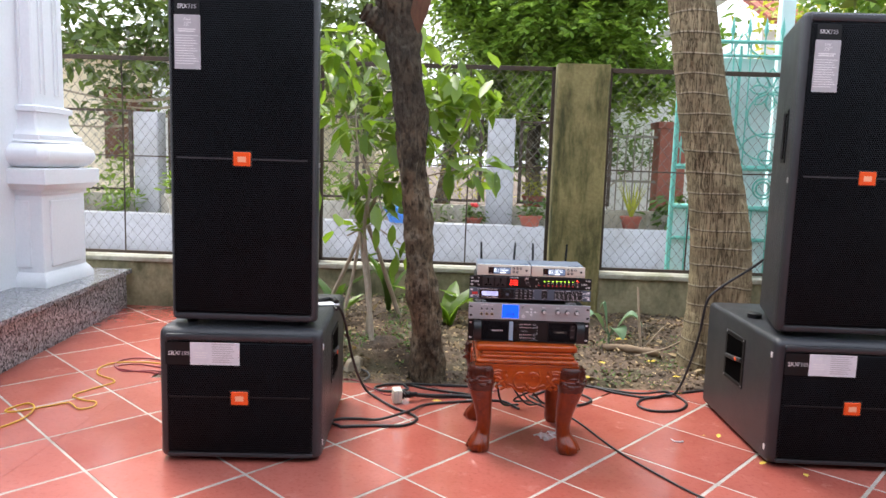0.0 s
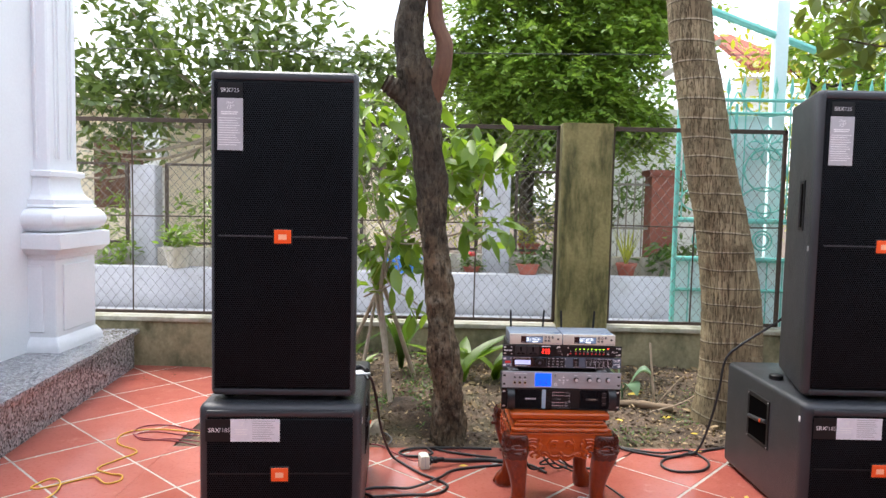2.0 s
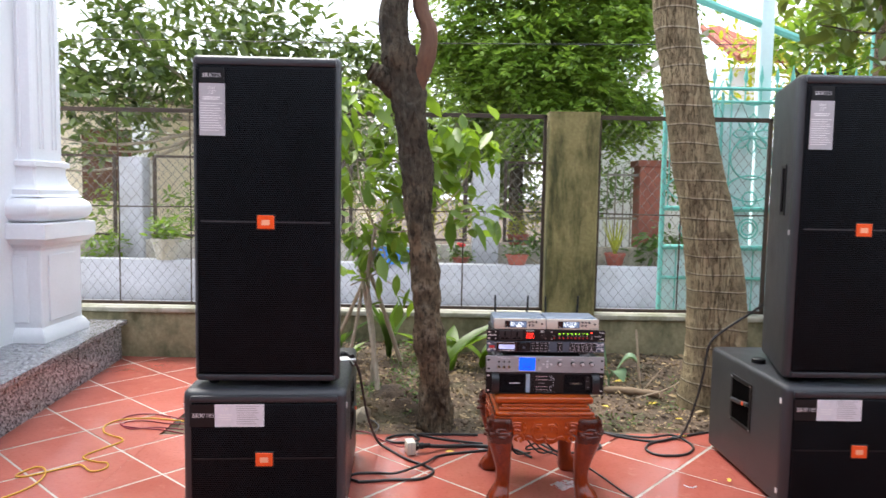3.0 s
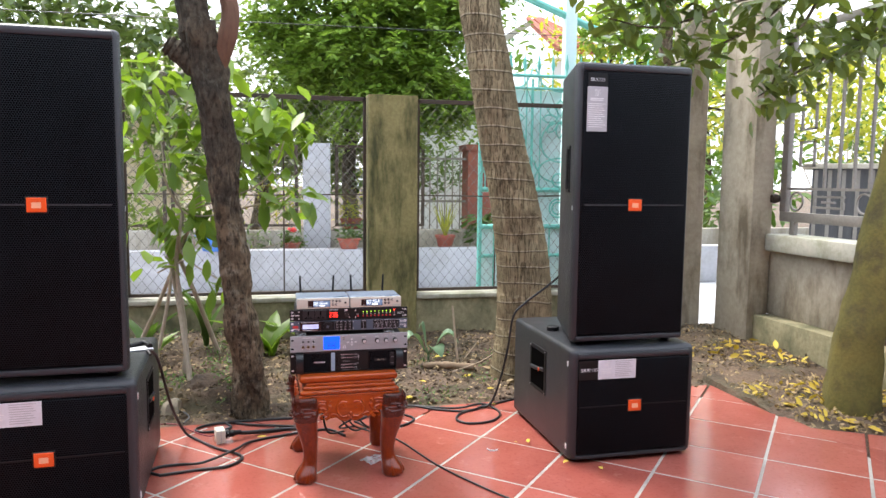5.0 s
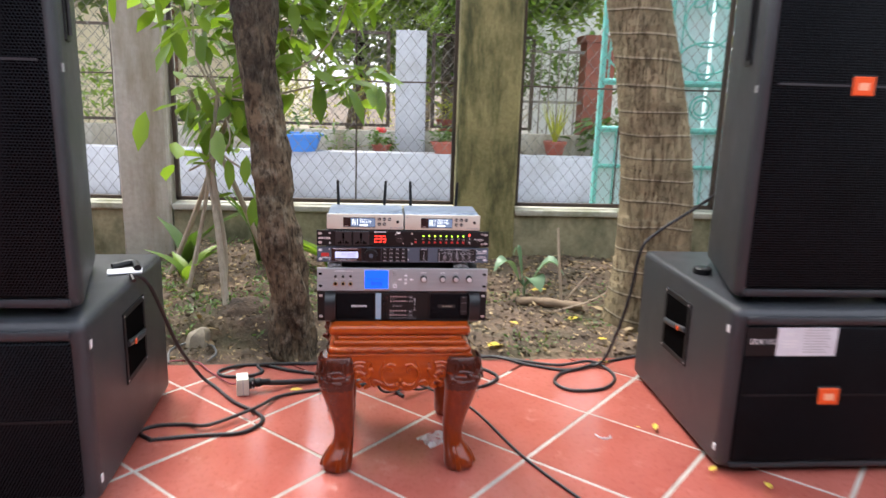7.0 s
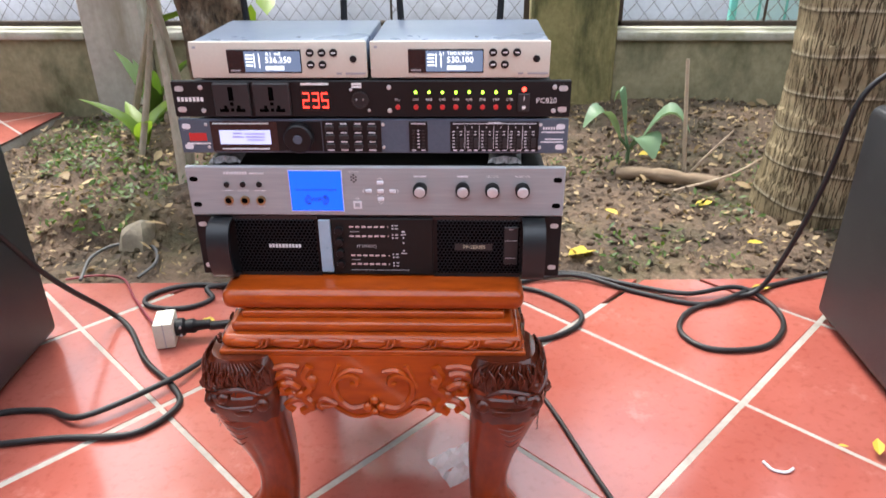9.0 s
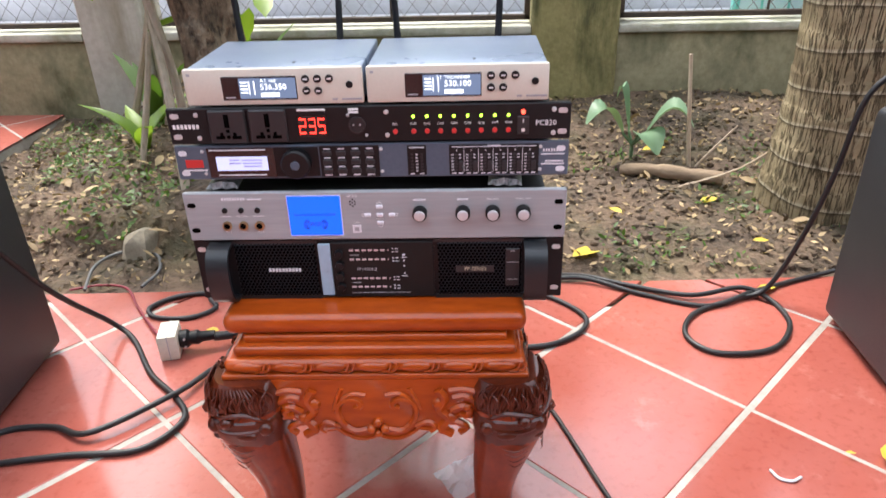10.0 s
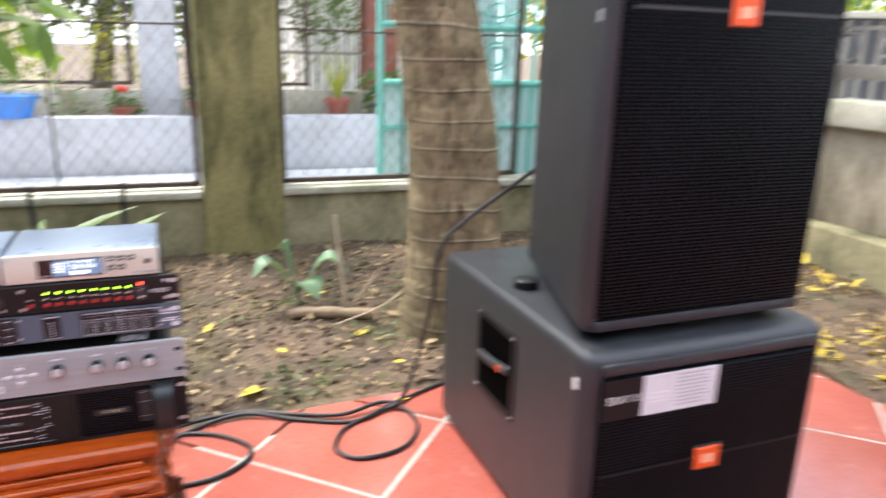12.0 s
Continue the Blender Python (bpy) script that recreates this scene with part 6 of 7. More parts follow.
for tip, width, rise in (((0.19, -0.05, 0.02), 0.125, 0.11), ((0.06, -0.13, -0.02), 0.115, 0.05), ((-0.06, 0.03, 0.10), 0.07, 0.12), ((-0.17, -0.05, 0.04), 0.11, 0.10)):
    root = Vector((1.075, 4.46, bed_height(1.075, 4.46)))
    neck = root + Vector((tip[0] * 0.22, tip[1] * 0.22, 0.10))
    end = root + Vector((tip[0], tip[1], 0.06 + tip[2]))
    g.tube(smooth_path([root, root + Vector((0, 0, 0.05)), neck], 4), 0.005, 5)
    across = Vector((0, 0, 1)).cross(end - neck).normalized()
    rows = []
    for i in range(9):
        u = i / 8
        p = neck.lerp(end, u) + Vector((0, 0, rise * math.sin(math.pi * u * 0.85)))
        w = width * 0.5 * math.sin(math.pi * (0.04 + 0.94 * u)) ** 0.75
        rows += [p - across * w + Vector((0, 0, 0.25 * w)), p - across * w * 0.5, p - Vector((0, 0, 0.12 * w)), p + across * w * 0.5, p + across * w + Vector((0, 0, 0.25 * w))]
    g.add(rows, [(i * 5 + j, i * 5 + j + 1, i * 5 + j + 6, i * 5 + j + 5) for i in range(8) for j in range(4)])
solid("garden_plant", g, SAGE, "small plant with broad drooping pale green leaves", "plant", smooth=60)
herb(0.06, 4.75, 6, 0.42, 0.12, LEAF_BRIGHT, "low plant with broad bright green leaves", lean=1.0)
herb(-0.35, 4.78, 7, 0.50, 0.05, LEAF_MID, "clump of strap-leaved green plants", lean=0.5)
herb(-0.70, 4.65, 6, 0.40, 0.06, LEAF_MID, "clump of strap-leaved green plants", lean=0.7)
herb(-0.62, 4.35, 5, 0.22, 0.06, LEAF_BRIGHT, "small leafy green weed", lean=0.9)
herb(0.30, 4.85, 5, 0.34, 0.11, LEAF_BRIGHT, "low plant with broad bright green leaves", lean=1.0)

# dry sticks and fallen wood in the bed
solid("upright_stick", limb(Geo(), [(1.255, 4.36, 0.0), (1.235, 4.37, 0.20), (1.215, 4.38, 0.42)], 0.008, 0.006, 6), PALE_STICK, "thin dry stick standing in the soil", "stick")
solid("fallen_twig", limb(Geo(), [(1.26, 4.36, 0.03), (1.31, 4.34, 0.11), (1.38, 4.33, 0.20)], 0.005, 0.003, 6), PALE_STICK, "thin dry twig stuck in the soil", "stick")
solid("fallen_twig", limb(Geo(), [(1.18, 4.2, 0.04), (1.38, 4.24, 0.09), (1.58, 4.35, 0.17)], 0.004, 0.002, 6), PALE_STICK, "thin dry twig lying on the soil", "stick")
solid("fallen_log", limb(Geo(), [(x, 4.34 - 0.03 * k, bed_height(x, 4.34) + 0.018 + (0.010 if k == 1 else 0)) for k, x in enumerate((1.02, 1.11, 1.21, 1.33))], 0.020, 0.023, 12, 0.35), LOG_BARK, "short weathered branch lying on the soil", "log")
solid("loose_stone", rough_trunk([(-0.43, 3.82, -0.05), (-0.42, 3.82, -0.01), (-0.41, 3.82, 0.05), (-0.405, 3.82, 0.075)], [0.05, 0.06, 0.045, 0.012], 12, 4, 0.4), STONE, "rough grey stone at the terrace edge", "stone")
solid("soil_clod", rough_trunk([(-0.30, 4.05, -0.02), (-0.29, 4.06, 0.04), (-0.28, 4.06, 0.10), (-0.28, 4.06, 0.13)], [0.14, 0.15, 0.11, 0.03], 16, 5, 0.45), SOIL, "mound of dark garden earth", "earth")

# Across the lane
solid("wall_lane", Geo().box(-14, 20, 8.0, 8.22, -0.1, 0.44, 0.008), PALE_WALL, "low pale rendered wall across the lane", "wall", kind="structure")
solid("wall_far", Geo().box(-14, 20, 8.62, 8.78, -0.1, 0.62, 0.008), GREY_CONCRETE, "low grey garden wall behind flower pots", "wall", kind="structure")
solid("planting_strip", Geo().box(-14, 20, 8.22, 8.62, -0.1, 0.40), SOIL, "strip of earth behind the lane wall", "soil", kind="structure", smooth=0)
for x0, x1, top in ((0.36, 0.68, 1.66), (-3.92, -3.62, 1.62), (-8.0, -7.7, 1.62), (4.6, 4.9, 1.7)):
    concrete_post(x0, x1, 8.56, 8.80, top, PALE_WALL, "white rendered fence pillar across the lane", "far_fence_post")


def far_panel(x0, x1):
    t = thing("far_fence_panel", pose(0, 8.7, 0), "pale wire mesh fence panel across the lane", "fence", "fence panels across the lane")
    for a, b, c, d, nm in ((x0, x1, 1.62, 1.65, "top_rail"), (x0, x1, 0.66, 0.69, "bottom_rail"), (x0, x0 + 0.04, 0.69, 1.62, "upright"), (x1 - 0.04, x1, 0.69, 1.62, "upright")):
        part(nm, Geo().box(a, b, -0.012, 0.012, c, d), IRON, t)
    g = Geo()
    w, h = x1 - x0, 0.93
    for s in (1, -1):
        for k in range(int((w + h) / 0.11)):
            xa = x0 - h + k * 0.11
            ta, tb = max(0, (x0 - xa) / h), min(1, (x1 - xa) / h)
            if tb > ta:
                f = lambda u: (xa + h * u if s > 0 else x0 + x1 - xa - h * u, 0, 0.69 + h * u)
                g.tube([f(ta), f(tb)], 0.0025, 3, caps=False)
    part("wire_mesh", g, WIRE, t, smooth=0)


far_panel(-3.55, -1.2)
far_panel(-1.15, 0.30)
far_panel(0.74, 1.85)
far_panel(-7.6, -4.0)
t = thing("brick_pillar", pose(2.62, 9.05, 0), "red-brown brick gate pillar across the lane", "pillar")
part("shaft", Geo().box(-0.16, 0.16, -0.16, 0.16, -0.1, 1.62), BRICK_RED, t)
part("cap", Geo().box(-0.20, 0.20, -0.20, 0.20, 1.62, 1.70, 0.01), BRICK_RED, t)
t = thing("picket_gate", pose(2.1, 9.0, 0), "dark iron picket gate across the lane", "gate")
for k in range(9):
    part("picket", Geo().tube([(-0.42 + 0.1 * k, 0, 0.1), (-0.42 + 0.1 * k, 0, 1.55), (-0.42 + 0.1 * k, 0, 1.64)], [0.009, 0.009, 0.002], 5), GREY_IRON, t)
for z in (0.25, 0.95, 1.5):
    part("rail", Geo().box(-0.45, 0.45, -0.008, 0.008, z, z + 0.03), GREY_IRON, t)


# pots
def pot(name, x, y, z, r, h, mat, label, leaf, n, size, kind="broad", oblong=1.0, flower=None):
    t = thing(name, pose(x, y, z), label, "flower pot", "flower pots along the lane")
    prof = [(r * 0.72, 0), (r * 0.98, h * 0.86), (r * 1.08, h * 0.87), (r * 1.08, h), (r * 0.98, h), (r * 0.9, h * 0.9), (r * 0.1, h * 0.9)]
    part("pot", Geo().lathe(prof, 18, Matrix.Diagonal((oblong, 1, 1, 1))), mat, t)
    part("foliage", leaves_mesh("foliage", clump_points([(0, 0, h + size * 1.0, r * 1.3, 1)], n, 0.8), size, kind, leaf, 0.1), None, t)
    if flower:
        g = Geo()
        for k in range(7):
            g.ball((0.03 * math.cos(k * 0.9), 0.03 * math.sin(k * 0.9) - 0.02, h + 0.14 + 0.01 * (k % 2)), 0.026, 0.02, 0.022, 7)
        part("flower", g, flower, t, "red flower")
    return t


RED_FLOWER = plain("red_petal", (0.6, 0.02, 0.02), 0.5)
pot("flower_pot", -0.58, 8.08, 0.44, 0.22, 0.17, BLUE_PLASTIC, "blue plastic basin planted with small herbs", LEAF_MID, 90, 0.07)
pot("flower_pot", 0.86, 8.10, 0.44, 0.085, 0.12, TERRACOTTA, "oblong terracotta planter on the lane wall", LEAF_DARK, 50, 0.06, oblong=1.5)
pot("flower_pot", -3.15, 8.08, 0.44, 0.16, 0.24, GREY_CONCRETE, "grey pot with a leafy shrub on the lane wall", LEAF_BRIGHT, 160, 0.10)
pot("flower_pot", 0.22, 8.35, 0.40, 0.10, 0.10, TERRACOTTA, "small pot with a red flower", LEAF_MID, 70, 0.07, flower=RED_FLOWER)
pot("flower_pot", 0.95, 8.9, 0.55, 0.13, 0.20, TERRACOTTA, "terracotta pot with yellow-green shrub", LEAF_YELLOW, 140, 0.10, "narrow")
t = thing("flower_pot", pose(2.06, 8.42, 0.40), "terracotta pot with spiky striped leaves", "flower pot", "flower pots along the lane")
part("pot", Geo().lathe([(0.08, 0), (0.115, 0.14), (0.125, 0.14), (0.125, 0.17), (0.11, 0.17), (0.02, 0.15)], 18), TERRACOTTA, t)
g = Geo()
for k in range(16):
    a, l = k * 2.4, 0.38 + 0.012 * (k * 7 % 9)
    d, s = Vector((math.cos(a), math.sin(a), 0)), Vector((-math.sin(a), math.cos(a), 0))
    rows = [(Vector((0, 0, 0.14)) + d * l * 0.45 * u + Vector((0, 0, l * u)), 0.018 * (1 - u) + 0.001) for u in (0, 0.35, 0.7, 1)]
    g.add([q for p, w in rows for q in (p - s * w, p + s * w)], [(0, 1, 3, 2), (2, 3, 5, 4), (4, 5, 7, 6)])
part("foliage", g, LEAF_YELLOW, t)


def shrub(x, y, z, clumps, n, size, leaf, label, kind="broad", name="shrub"):
    t = thing(name, pose(x, y, z), label, "shrub")
    g = Geo()
    for c in clumps:
        limb(g, [(0.03 * c[0], 0, 0), (c[0] * 0.5, c[1] * 0.5, c[2] * 0.6), (c[0], c[1], c[2])], 0.012, 0.004, 5)
    part("stems", g, TWIG, t)
    part("foliage", leaves_mesh("foliage", clump_points(clumps, n), size, kind, leaf, 0.3), None, t)


shrub(2.55, 8.45, 0.4, [(0, 0, 0.3, 0.3, 1), (0.35, 0.1, 0.25, 0.25, 1)], 260, 0.13, LEAF_MID, "dark leafy shrub across the lane")
shrub(1.2, 8.5, 0.4, [(0, 0, 0.3, 0.22, 1), (-0.3, 0, 0.15, 0.16, 1)], 200, 0.09, LEAF_MID, "small green shrub across the lane")
shrub(-0.2, 8.45, 0.4, [(0, 0, 0.12, 0.2, 1), (0.4, 0, 0.1, 0.18, 1)], 160, 0.07, LEAF_DARK, "low border plants across the lane")
shrub(-4.6, 8.4, 0.4, [(0, 0, 0.3, 0.35, 1), (0.6, 0, 0.2, 0.25, 1), (-0.6, 0, 0.3, 0.3, 1)], 400, 0.10, LEAF_BRIGHT, "low leafy border across the lane")
shrub(0.2, 9.6, 0.0, [(0, 0, 1.0, 0.5, 1), (-1.0, 0, 0.9, 0.5, 1), (1.2, 0.2, 1.0, 0.45, 1)], 900, 0.11, LEAF_YELLOW, "sunlit yellow-green hedge behind the far fence", "narrow")
shrub(-3.5, 10.2, 0.0, [(0, 0, 1.0, 0.6, 1), (-1.2, 0, 0.9, 0.6, 1), (1.4, 0.2, 0.8, 0.5, 1)], 900, 0.12, LEAF_BRIGHT, "sunlit hedge behind the far fence")

shrub(1.3, 9.9, 0.0, [(0, 0, 1.1, 0.45, 1), (0.9, 0.1, 1.4, 0.5, 1), (1.7, 0.3, 1.5, 0.5, 1), (0.4, 0, 1.8, 0.45, 1)], 1300, 0.11, LEAF_MID, "dense green shrubs behind the far fence")
shrub(-7.4, 9.6, 0.0, [(0, 0, 1.1, 0.5, 1), (0.5, 0.1, 1.7, 0.5, 1), (-1.2, 0.3, 1.5, 0.6, 1)], 800, 0.15, LEAF_DARK, "dark shrubs behind the far fence")

shrub(6.6, 5.0, -0.1, [(0, 0, 2.5, 0.5, 1), (0.3, 1.1, 2.7, 0.5, 1), (0.2, -1.2, 2.5, 0.5, 1), (0.5, 0.3, 3.1, 0.6, 1), (0.0, -0.5, 1.2, 0.3, 0.5)], 1100, 0.13, LEAF_YELLOW, "tall sunlit yellow-green bush beyond the side wall")
shrub(8.0, 8.6, -0.1, [(0, 0, 2.2, 0.8, 1), (-0.9, 0.8, 2.6, 0.8, 1), (0.8, -1.0, 2.4, 0.8, 1), (0.1, 0.3, 3.1, 0.8, 1)], 1500, 0.15, LEAF_YELLOW, "tall sunlit shrubs beyond the gateway")
t = thing("slatted_shed", pose(6.75, 7.0, 0, 0, 0, -40), "low dark grey slatted shed beyond the side wall", "shed")
part("wall", Geo().box(-0.55, 0.55, 0, 0.7, -0.13, 1.42), SHED_GREY, t)
part("roof", Geo().box(-0.65, 0.65, -0.10, 0.80, 1.421, 1.48, 0.01), GREY_CONCRETE, t)
for k in range(8):
    part("slat", Geo().box(-0.53 + 0.145 * k, -0.49 + 0.145 * k, -0.03, -0.002, 0.0, 1.4), GREY_IRON, t)
solid("side_yard", Geo().box(3.98, 14.0, -4.0, 5.35, -0.13, -0.03), LANE, "pale concrete yard beyond the side wall", "yard", kind="structure", smooth=0)

# larger trees behind
crown_tree("jackfruit_tree", pose(-3.3, 10.2, 0), "broad evergreen tree with dark glossy leaves",
           [(0.3, 0, -0.1), (0.25, 0, 0.9), (0.45, 0, 1.7), (0.55, 0, 2.3)], [0.16, 0.13, 0.11, 0.09],
           [(-2.6, 0, 2.9, 0.9, 3), (-1.4, -0.3, 2.6, 0.85, 3), (-0.4, -0.4, 2.9, 0.8, 3), (0.6, -0.3, 3.3, 0.8, 3), (1.5, 0, 3.1, 0.75, 2.4), (-1.9, 0.1, 1.8, 0.5, 0.4), (-2.9, 0, 1.5, 0.5, 0.7), (-1.2, 0, 3.5, 0.6, 1.6), (-3.4, -0.2, 2.2, 0.8, 2.4), (-1.2, 0.2, 2.1, 0.5, 0.7), (0.9, 0.3, 2.3, 0.6, 1.2), (1.7, 0.4, 2.2, 0.6, 1.4), (2.2, 0.2, 3.3, 0.5, 0.9), (0.1, 0, 2.1, 0.4, 0.4), (-3.0, 0, 3.8, 0.8, 1.8), (-1.6, 0, 4.3, 0.8, 1.8), (-0.2, 0, 4.0, 0.8, 1.8), (1.0, 0, 4.3, 0.8, 1.6)],
           5600, 0.20, "broad", LEAF_DARK, TWIG, 0.3)
crown_tree("feathery_tree", pose(0.9, 9.8, 0), "tree with feathery bright green foliage over dark limbs",
           [(0.2, 0, -0.1), (0.1, 0, 1.2), (0.15, 0, 2.2)], [0.12, 0.10, 0.08],
           [(0.0, -0.8, 3.0, 0.6, 2), (0.8, -0.9, 2.75, 0.5, 2), (1.15, -0.9, 3.35, 0.42, 1.8), (0.5, -1.0, 2.35, 0.35, 1.4), (0.9, -0.9, 2.3, 0.28, 0.8), (0.15, -1.0, 2.1, 0.22, 0.5), (1.35, -0.6, 2.35, 0.42, 1.5), (0.65, -1.0, 1.98, 0.2, 0.4), (-0.8, -0.3, 3.3, 0.5, 1.3), (-0.3, -0.4, 2.7, 0.5, 1.5), (0.4, -0.5, 3.5, 0.6, 1.8), (-0.4, -0.4, 4.1, 0.7, 2), (0.7, -0.5, 4.2, 0.7, 2), (1.7, -0.5, 4.0, 0.6, 1.8), (1.35, -0.5, 3.75, 0.4, 1.4), (-0.5, 0.2, 2.3, 0.4, 0.8)],
           3700, 0.100, "small", LEAF_FEATHER, BARK, 0.25, pinnate=True)
crown_tree("dark_tree", pose(-0.4, 12.5, 0), "shady tree behind the far garden",
           [(0, 0, -0.1), (0.2, 0, 1.4), (0.1, 0, 2.4)], [0.15, 0.12, 0.10],
           [(0, 0, 2.6, 1.2, 3), (1.6, 0, 2.2, 1.0, 2.5), (0.2, -0.5, 1.7, 0.8, 2), (1.2, -0.6, 1.5, 0.7, 2), (-1.0, -0.3, 1.9, 0.8, 1.6), (-1.4, 0, 3.0, 1.0, 2.2), (0.8, 0, 3.5, 0.9, 2.4), (2.6, 0, 3.2, 0.9, 2), (1.6, -1.2, 2.9, 0.8, 3), (2.5, -1.0, 2.7, 0.6, 2)],
           8500, 0.16, "broad", LEAF_DARK, BARK)
crown_tree("yellow_tree", pose(5.6, 10.5, 0), "sunlit yellow-green tree behind the gate",
           [(0, 0, -0.1), (0.1, 0, 1.6), (0.2, 0, 2.6)], [0.12, 0.10, 0.08],
           [(0, 0, 2.9, 1.0, 3), (1.3, 0, 2.5, 0.9, 2), (-0.9, 0, 3.4, 0.8, 2), (0.8, 0, 3.6, 0.8, 2), (2.6, 0, 3.2, 1.0, 2), (4.0, 0, 3.0, 1.2, 2), (-1.6, -0.5, 2.3, 0.6, 1.6), (-1.1, -0.8, 1.5, 0.6, 1.5), (-0.2, -0.6, 1.3, 0.7, 1.5)],
           4300, 0.14, "broad", LEAF_YELLOW, BARK)
crown_tree("far_wood", pose(0, 19, 0), "distant trees beyond the village houses", None, None,
           [(-14, 0, 3.0, 2.4, 2), (-9, 1, 2.6, 2.2, 2), (-4, 1, 2.2, 1.9, 2), (1, 1, 3.0, 2.2, 2), (6, 0, 3.4, 2.4, 2), (11, -2, 3, 2.4, 2), (15, -4, 3, 2.4, 2), (9, -6, 1.2, 1.6, 1), (12, -8, 1.4, 1.8, 1)],
           9000, 0.30, "broad", LEAF_MID, BARK)
wood = bpy.data.objects["far_wood"]
for x, y in ((-14, 0), (-9, 1), (-4, 1), (1, 1), (6, 0), (11, -2), (15, -4)):
    part("trunk", rough_trunk([(x, y, -0.1), (x + 0.1, y, 1.5), (x, y, 3.0)], [0.18, 0.14, 0.09], 9, 3, 0.1), BARK, wood)

crown_tree("gateway_tree", pose(3.6, 7.3, 0), "slender tree with bright leaves beyond the gateway",
           [(0, 0, -0.1), (0.05, 0, 1.5), (0.0, 0, 2.5)], [0.07, 0.06, 0.05],
           [(-0.25, -0.6, 2.75, 0.4, 2), (0.3, -0.6, 2.5, 0.45, 2), (0.9, -0.5, 2.5, 0.45, 2), (0.2, -0.5, 3.1, 0.5, 2), (1.4, 0, 2.9, 0.6, 2)],
           2000, 0.12, "broad", LEAF_BRIGHT, BARK)

# teal gate leaf behind the fence
t = thing("teal_gate", pose(0, 5.52, 0), "teal painted wrought-iron gate leaf with flower rings and spear points", "gate")
gx0, gx1, gz0, gz1 = 1.70, 3.26, 0.02, 2.05
for x in (gx0, 2.13, 2.61, gx1):
    part("upright", Geo().tube([(x, 0, gz0), (x, 0, gz1 + 0.5 if x in (gx0, gx1) else gz1)], 0.020 if x in (gx0, gx1) else 0.012, 8), TEAL, t)
for z, r in ((0.12, 0.018), (0.62, 0.014), (0.86, 0.02), (1.16, 0.020), (1.98, 0.012), (2.08, 0.014)):
    part("rail", Geo().tube([(gx0, 0, z), (gx1, 0, z)], r, 8), TEAL, t)
part("sheet", Geo().box(gx0 + 0.02, gx1 - 0.02, 0.03, 0.034, 0.14, 0.84), TEAL_SHEET, t, "pale teal sheet metal panel")
for k in range(13):
    x = gx0 + 0.12 * (k + 1)
    part("bar", Geo().tube([(x, 0, 0.12), (x, 0, 0.86)], 0.006, 5), TEAL, t)
    part("spear", Geo().tube([(x, 0, 1.98), (x, 0, 2.12), (x, 0, 2.16), (x, 0, 2.26)], [0.006, 0.006, 0.018, 0.001], 6), TEAL, t)
for cx in (1.91, 2.37, 2.86):
    for r, cz in ((0.075, 1.01), (0.05, 1.01), (0.16, 1.55), (0.055, 1.24)):
        part("ring", Geo().tube([(cx + r * math.cos(a * 0.2618), 0, cz + r * math.sin(a * 0.2618)) for a in range(24)], 0.007, 5, closed=True), TEAL, t)
    for a in range(8):
        c, s = math.cos(a * 0.7854), math.sin(a * 0.7854)
        petal = [(cx + c * u - s * v, 0, 1.74 + s * u + c * v) for u, v in ((0.02, 0), (0.07, 0.032), (0.12, 0.028), (0.155, 0), (0.12, -0.028), (0.07, -0.032))]
        part("petal", Geo().tube(petal, 0.007, 5, closed=True), TEAL, t)
    for z, k in ((1.40, 1), (1.24, -1), (1.98, -1)):
        part("arch", Geo().tube(smooth_path([(cx - 0.22, 0, z - 0.16 * k), (cx - 0.15, 0, z - 0.03 * k), (cx, 0, z + 0.02 * k), (cx + 0.15, 0, z - 0.03 * k), (cx + 0.22, 0, z - 0.16 * k)], 6), 0.007, 5), TEAL, t)
    for k in (-1, 1):
        part("tall_bar", Geo().tube([(cx + 0.17 * k, 0, 1.16), (cx + 0.17 * k, 0, 2.08)], 0.006, 5), TEAL, t)
part("post", Geo().box(2.43, 2.53, 0.07, 0.15, 0.0, 2.85, 0.006), TEAL_SHEET, t, "pale teal square post")
part("sheet", Geo().box(1.98, 2.40, 0.05, 0.054, 0.88, 1.97), TEAL_SHEET, t, "pale teal sheet metal panel")
part("brace", Geo().tube([(gx0 + 0.1, 0.1, 2.82), (2.75, 0.1, 2.48)], 0.03, 8), TEAL, t)

# houses behind
t = thing("village_house", pose(7.7, 13.5, 0), "white village house with a red tiled roof", "house")
part("wall", Geo().box(-2.35, -1.7, 0, 4, -0.1, 3.7), WHITE_PAINT, t)
g = Geo()
g.add([(-2.5, -0.7, 3.75), (-1.55, -0.7, 3.75), (-2.2, 1.2, 4.7), (-2.5, 1.2, 4.7), (-2.5, -0.7, 3.65), (-1.55, -0.7, 3.65), (-2.2, 1.2, 4.6), (-2.5, 1.2, 4.6)], [(0, 1, 2, 3), (7, 6, 5, 4), (0, 4, 5, 1), (1, 5, 6, 2), (2, 6, 7, 3), (3, 7, 4, 0)])
roof = part("roof", g, ROOF, t, "red clay tile roof", smooth=0)
g = Geo()
for k in range(6):
    x = -2.48 + 0.17 * k
    g.tube([(x, -0.72, 3.76), (x if k < 2 else x + (-2.35 - x) * 0.75, 1.2, 4.71)], 0.05, 6)
part("tile_ribs", g, ROOF, roof)
part("window", Geo().box(-2.2, -1.85, -0.03, 0.02, 1.1, 2.2), BLUE_TOP, t)
t = thing("lean_to_house", pose(2.9, 11.2, 0), "pale house gable with a weathered sloping roof", "house")
part("wall", Geo().box(-0.6, 1.4, 0, 3, -0.1, 2.75), WHITE_PAINT, t)
g = Geo()
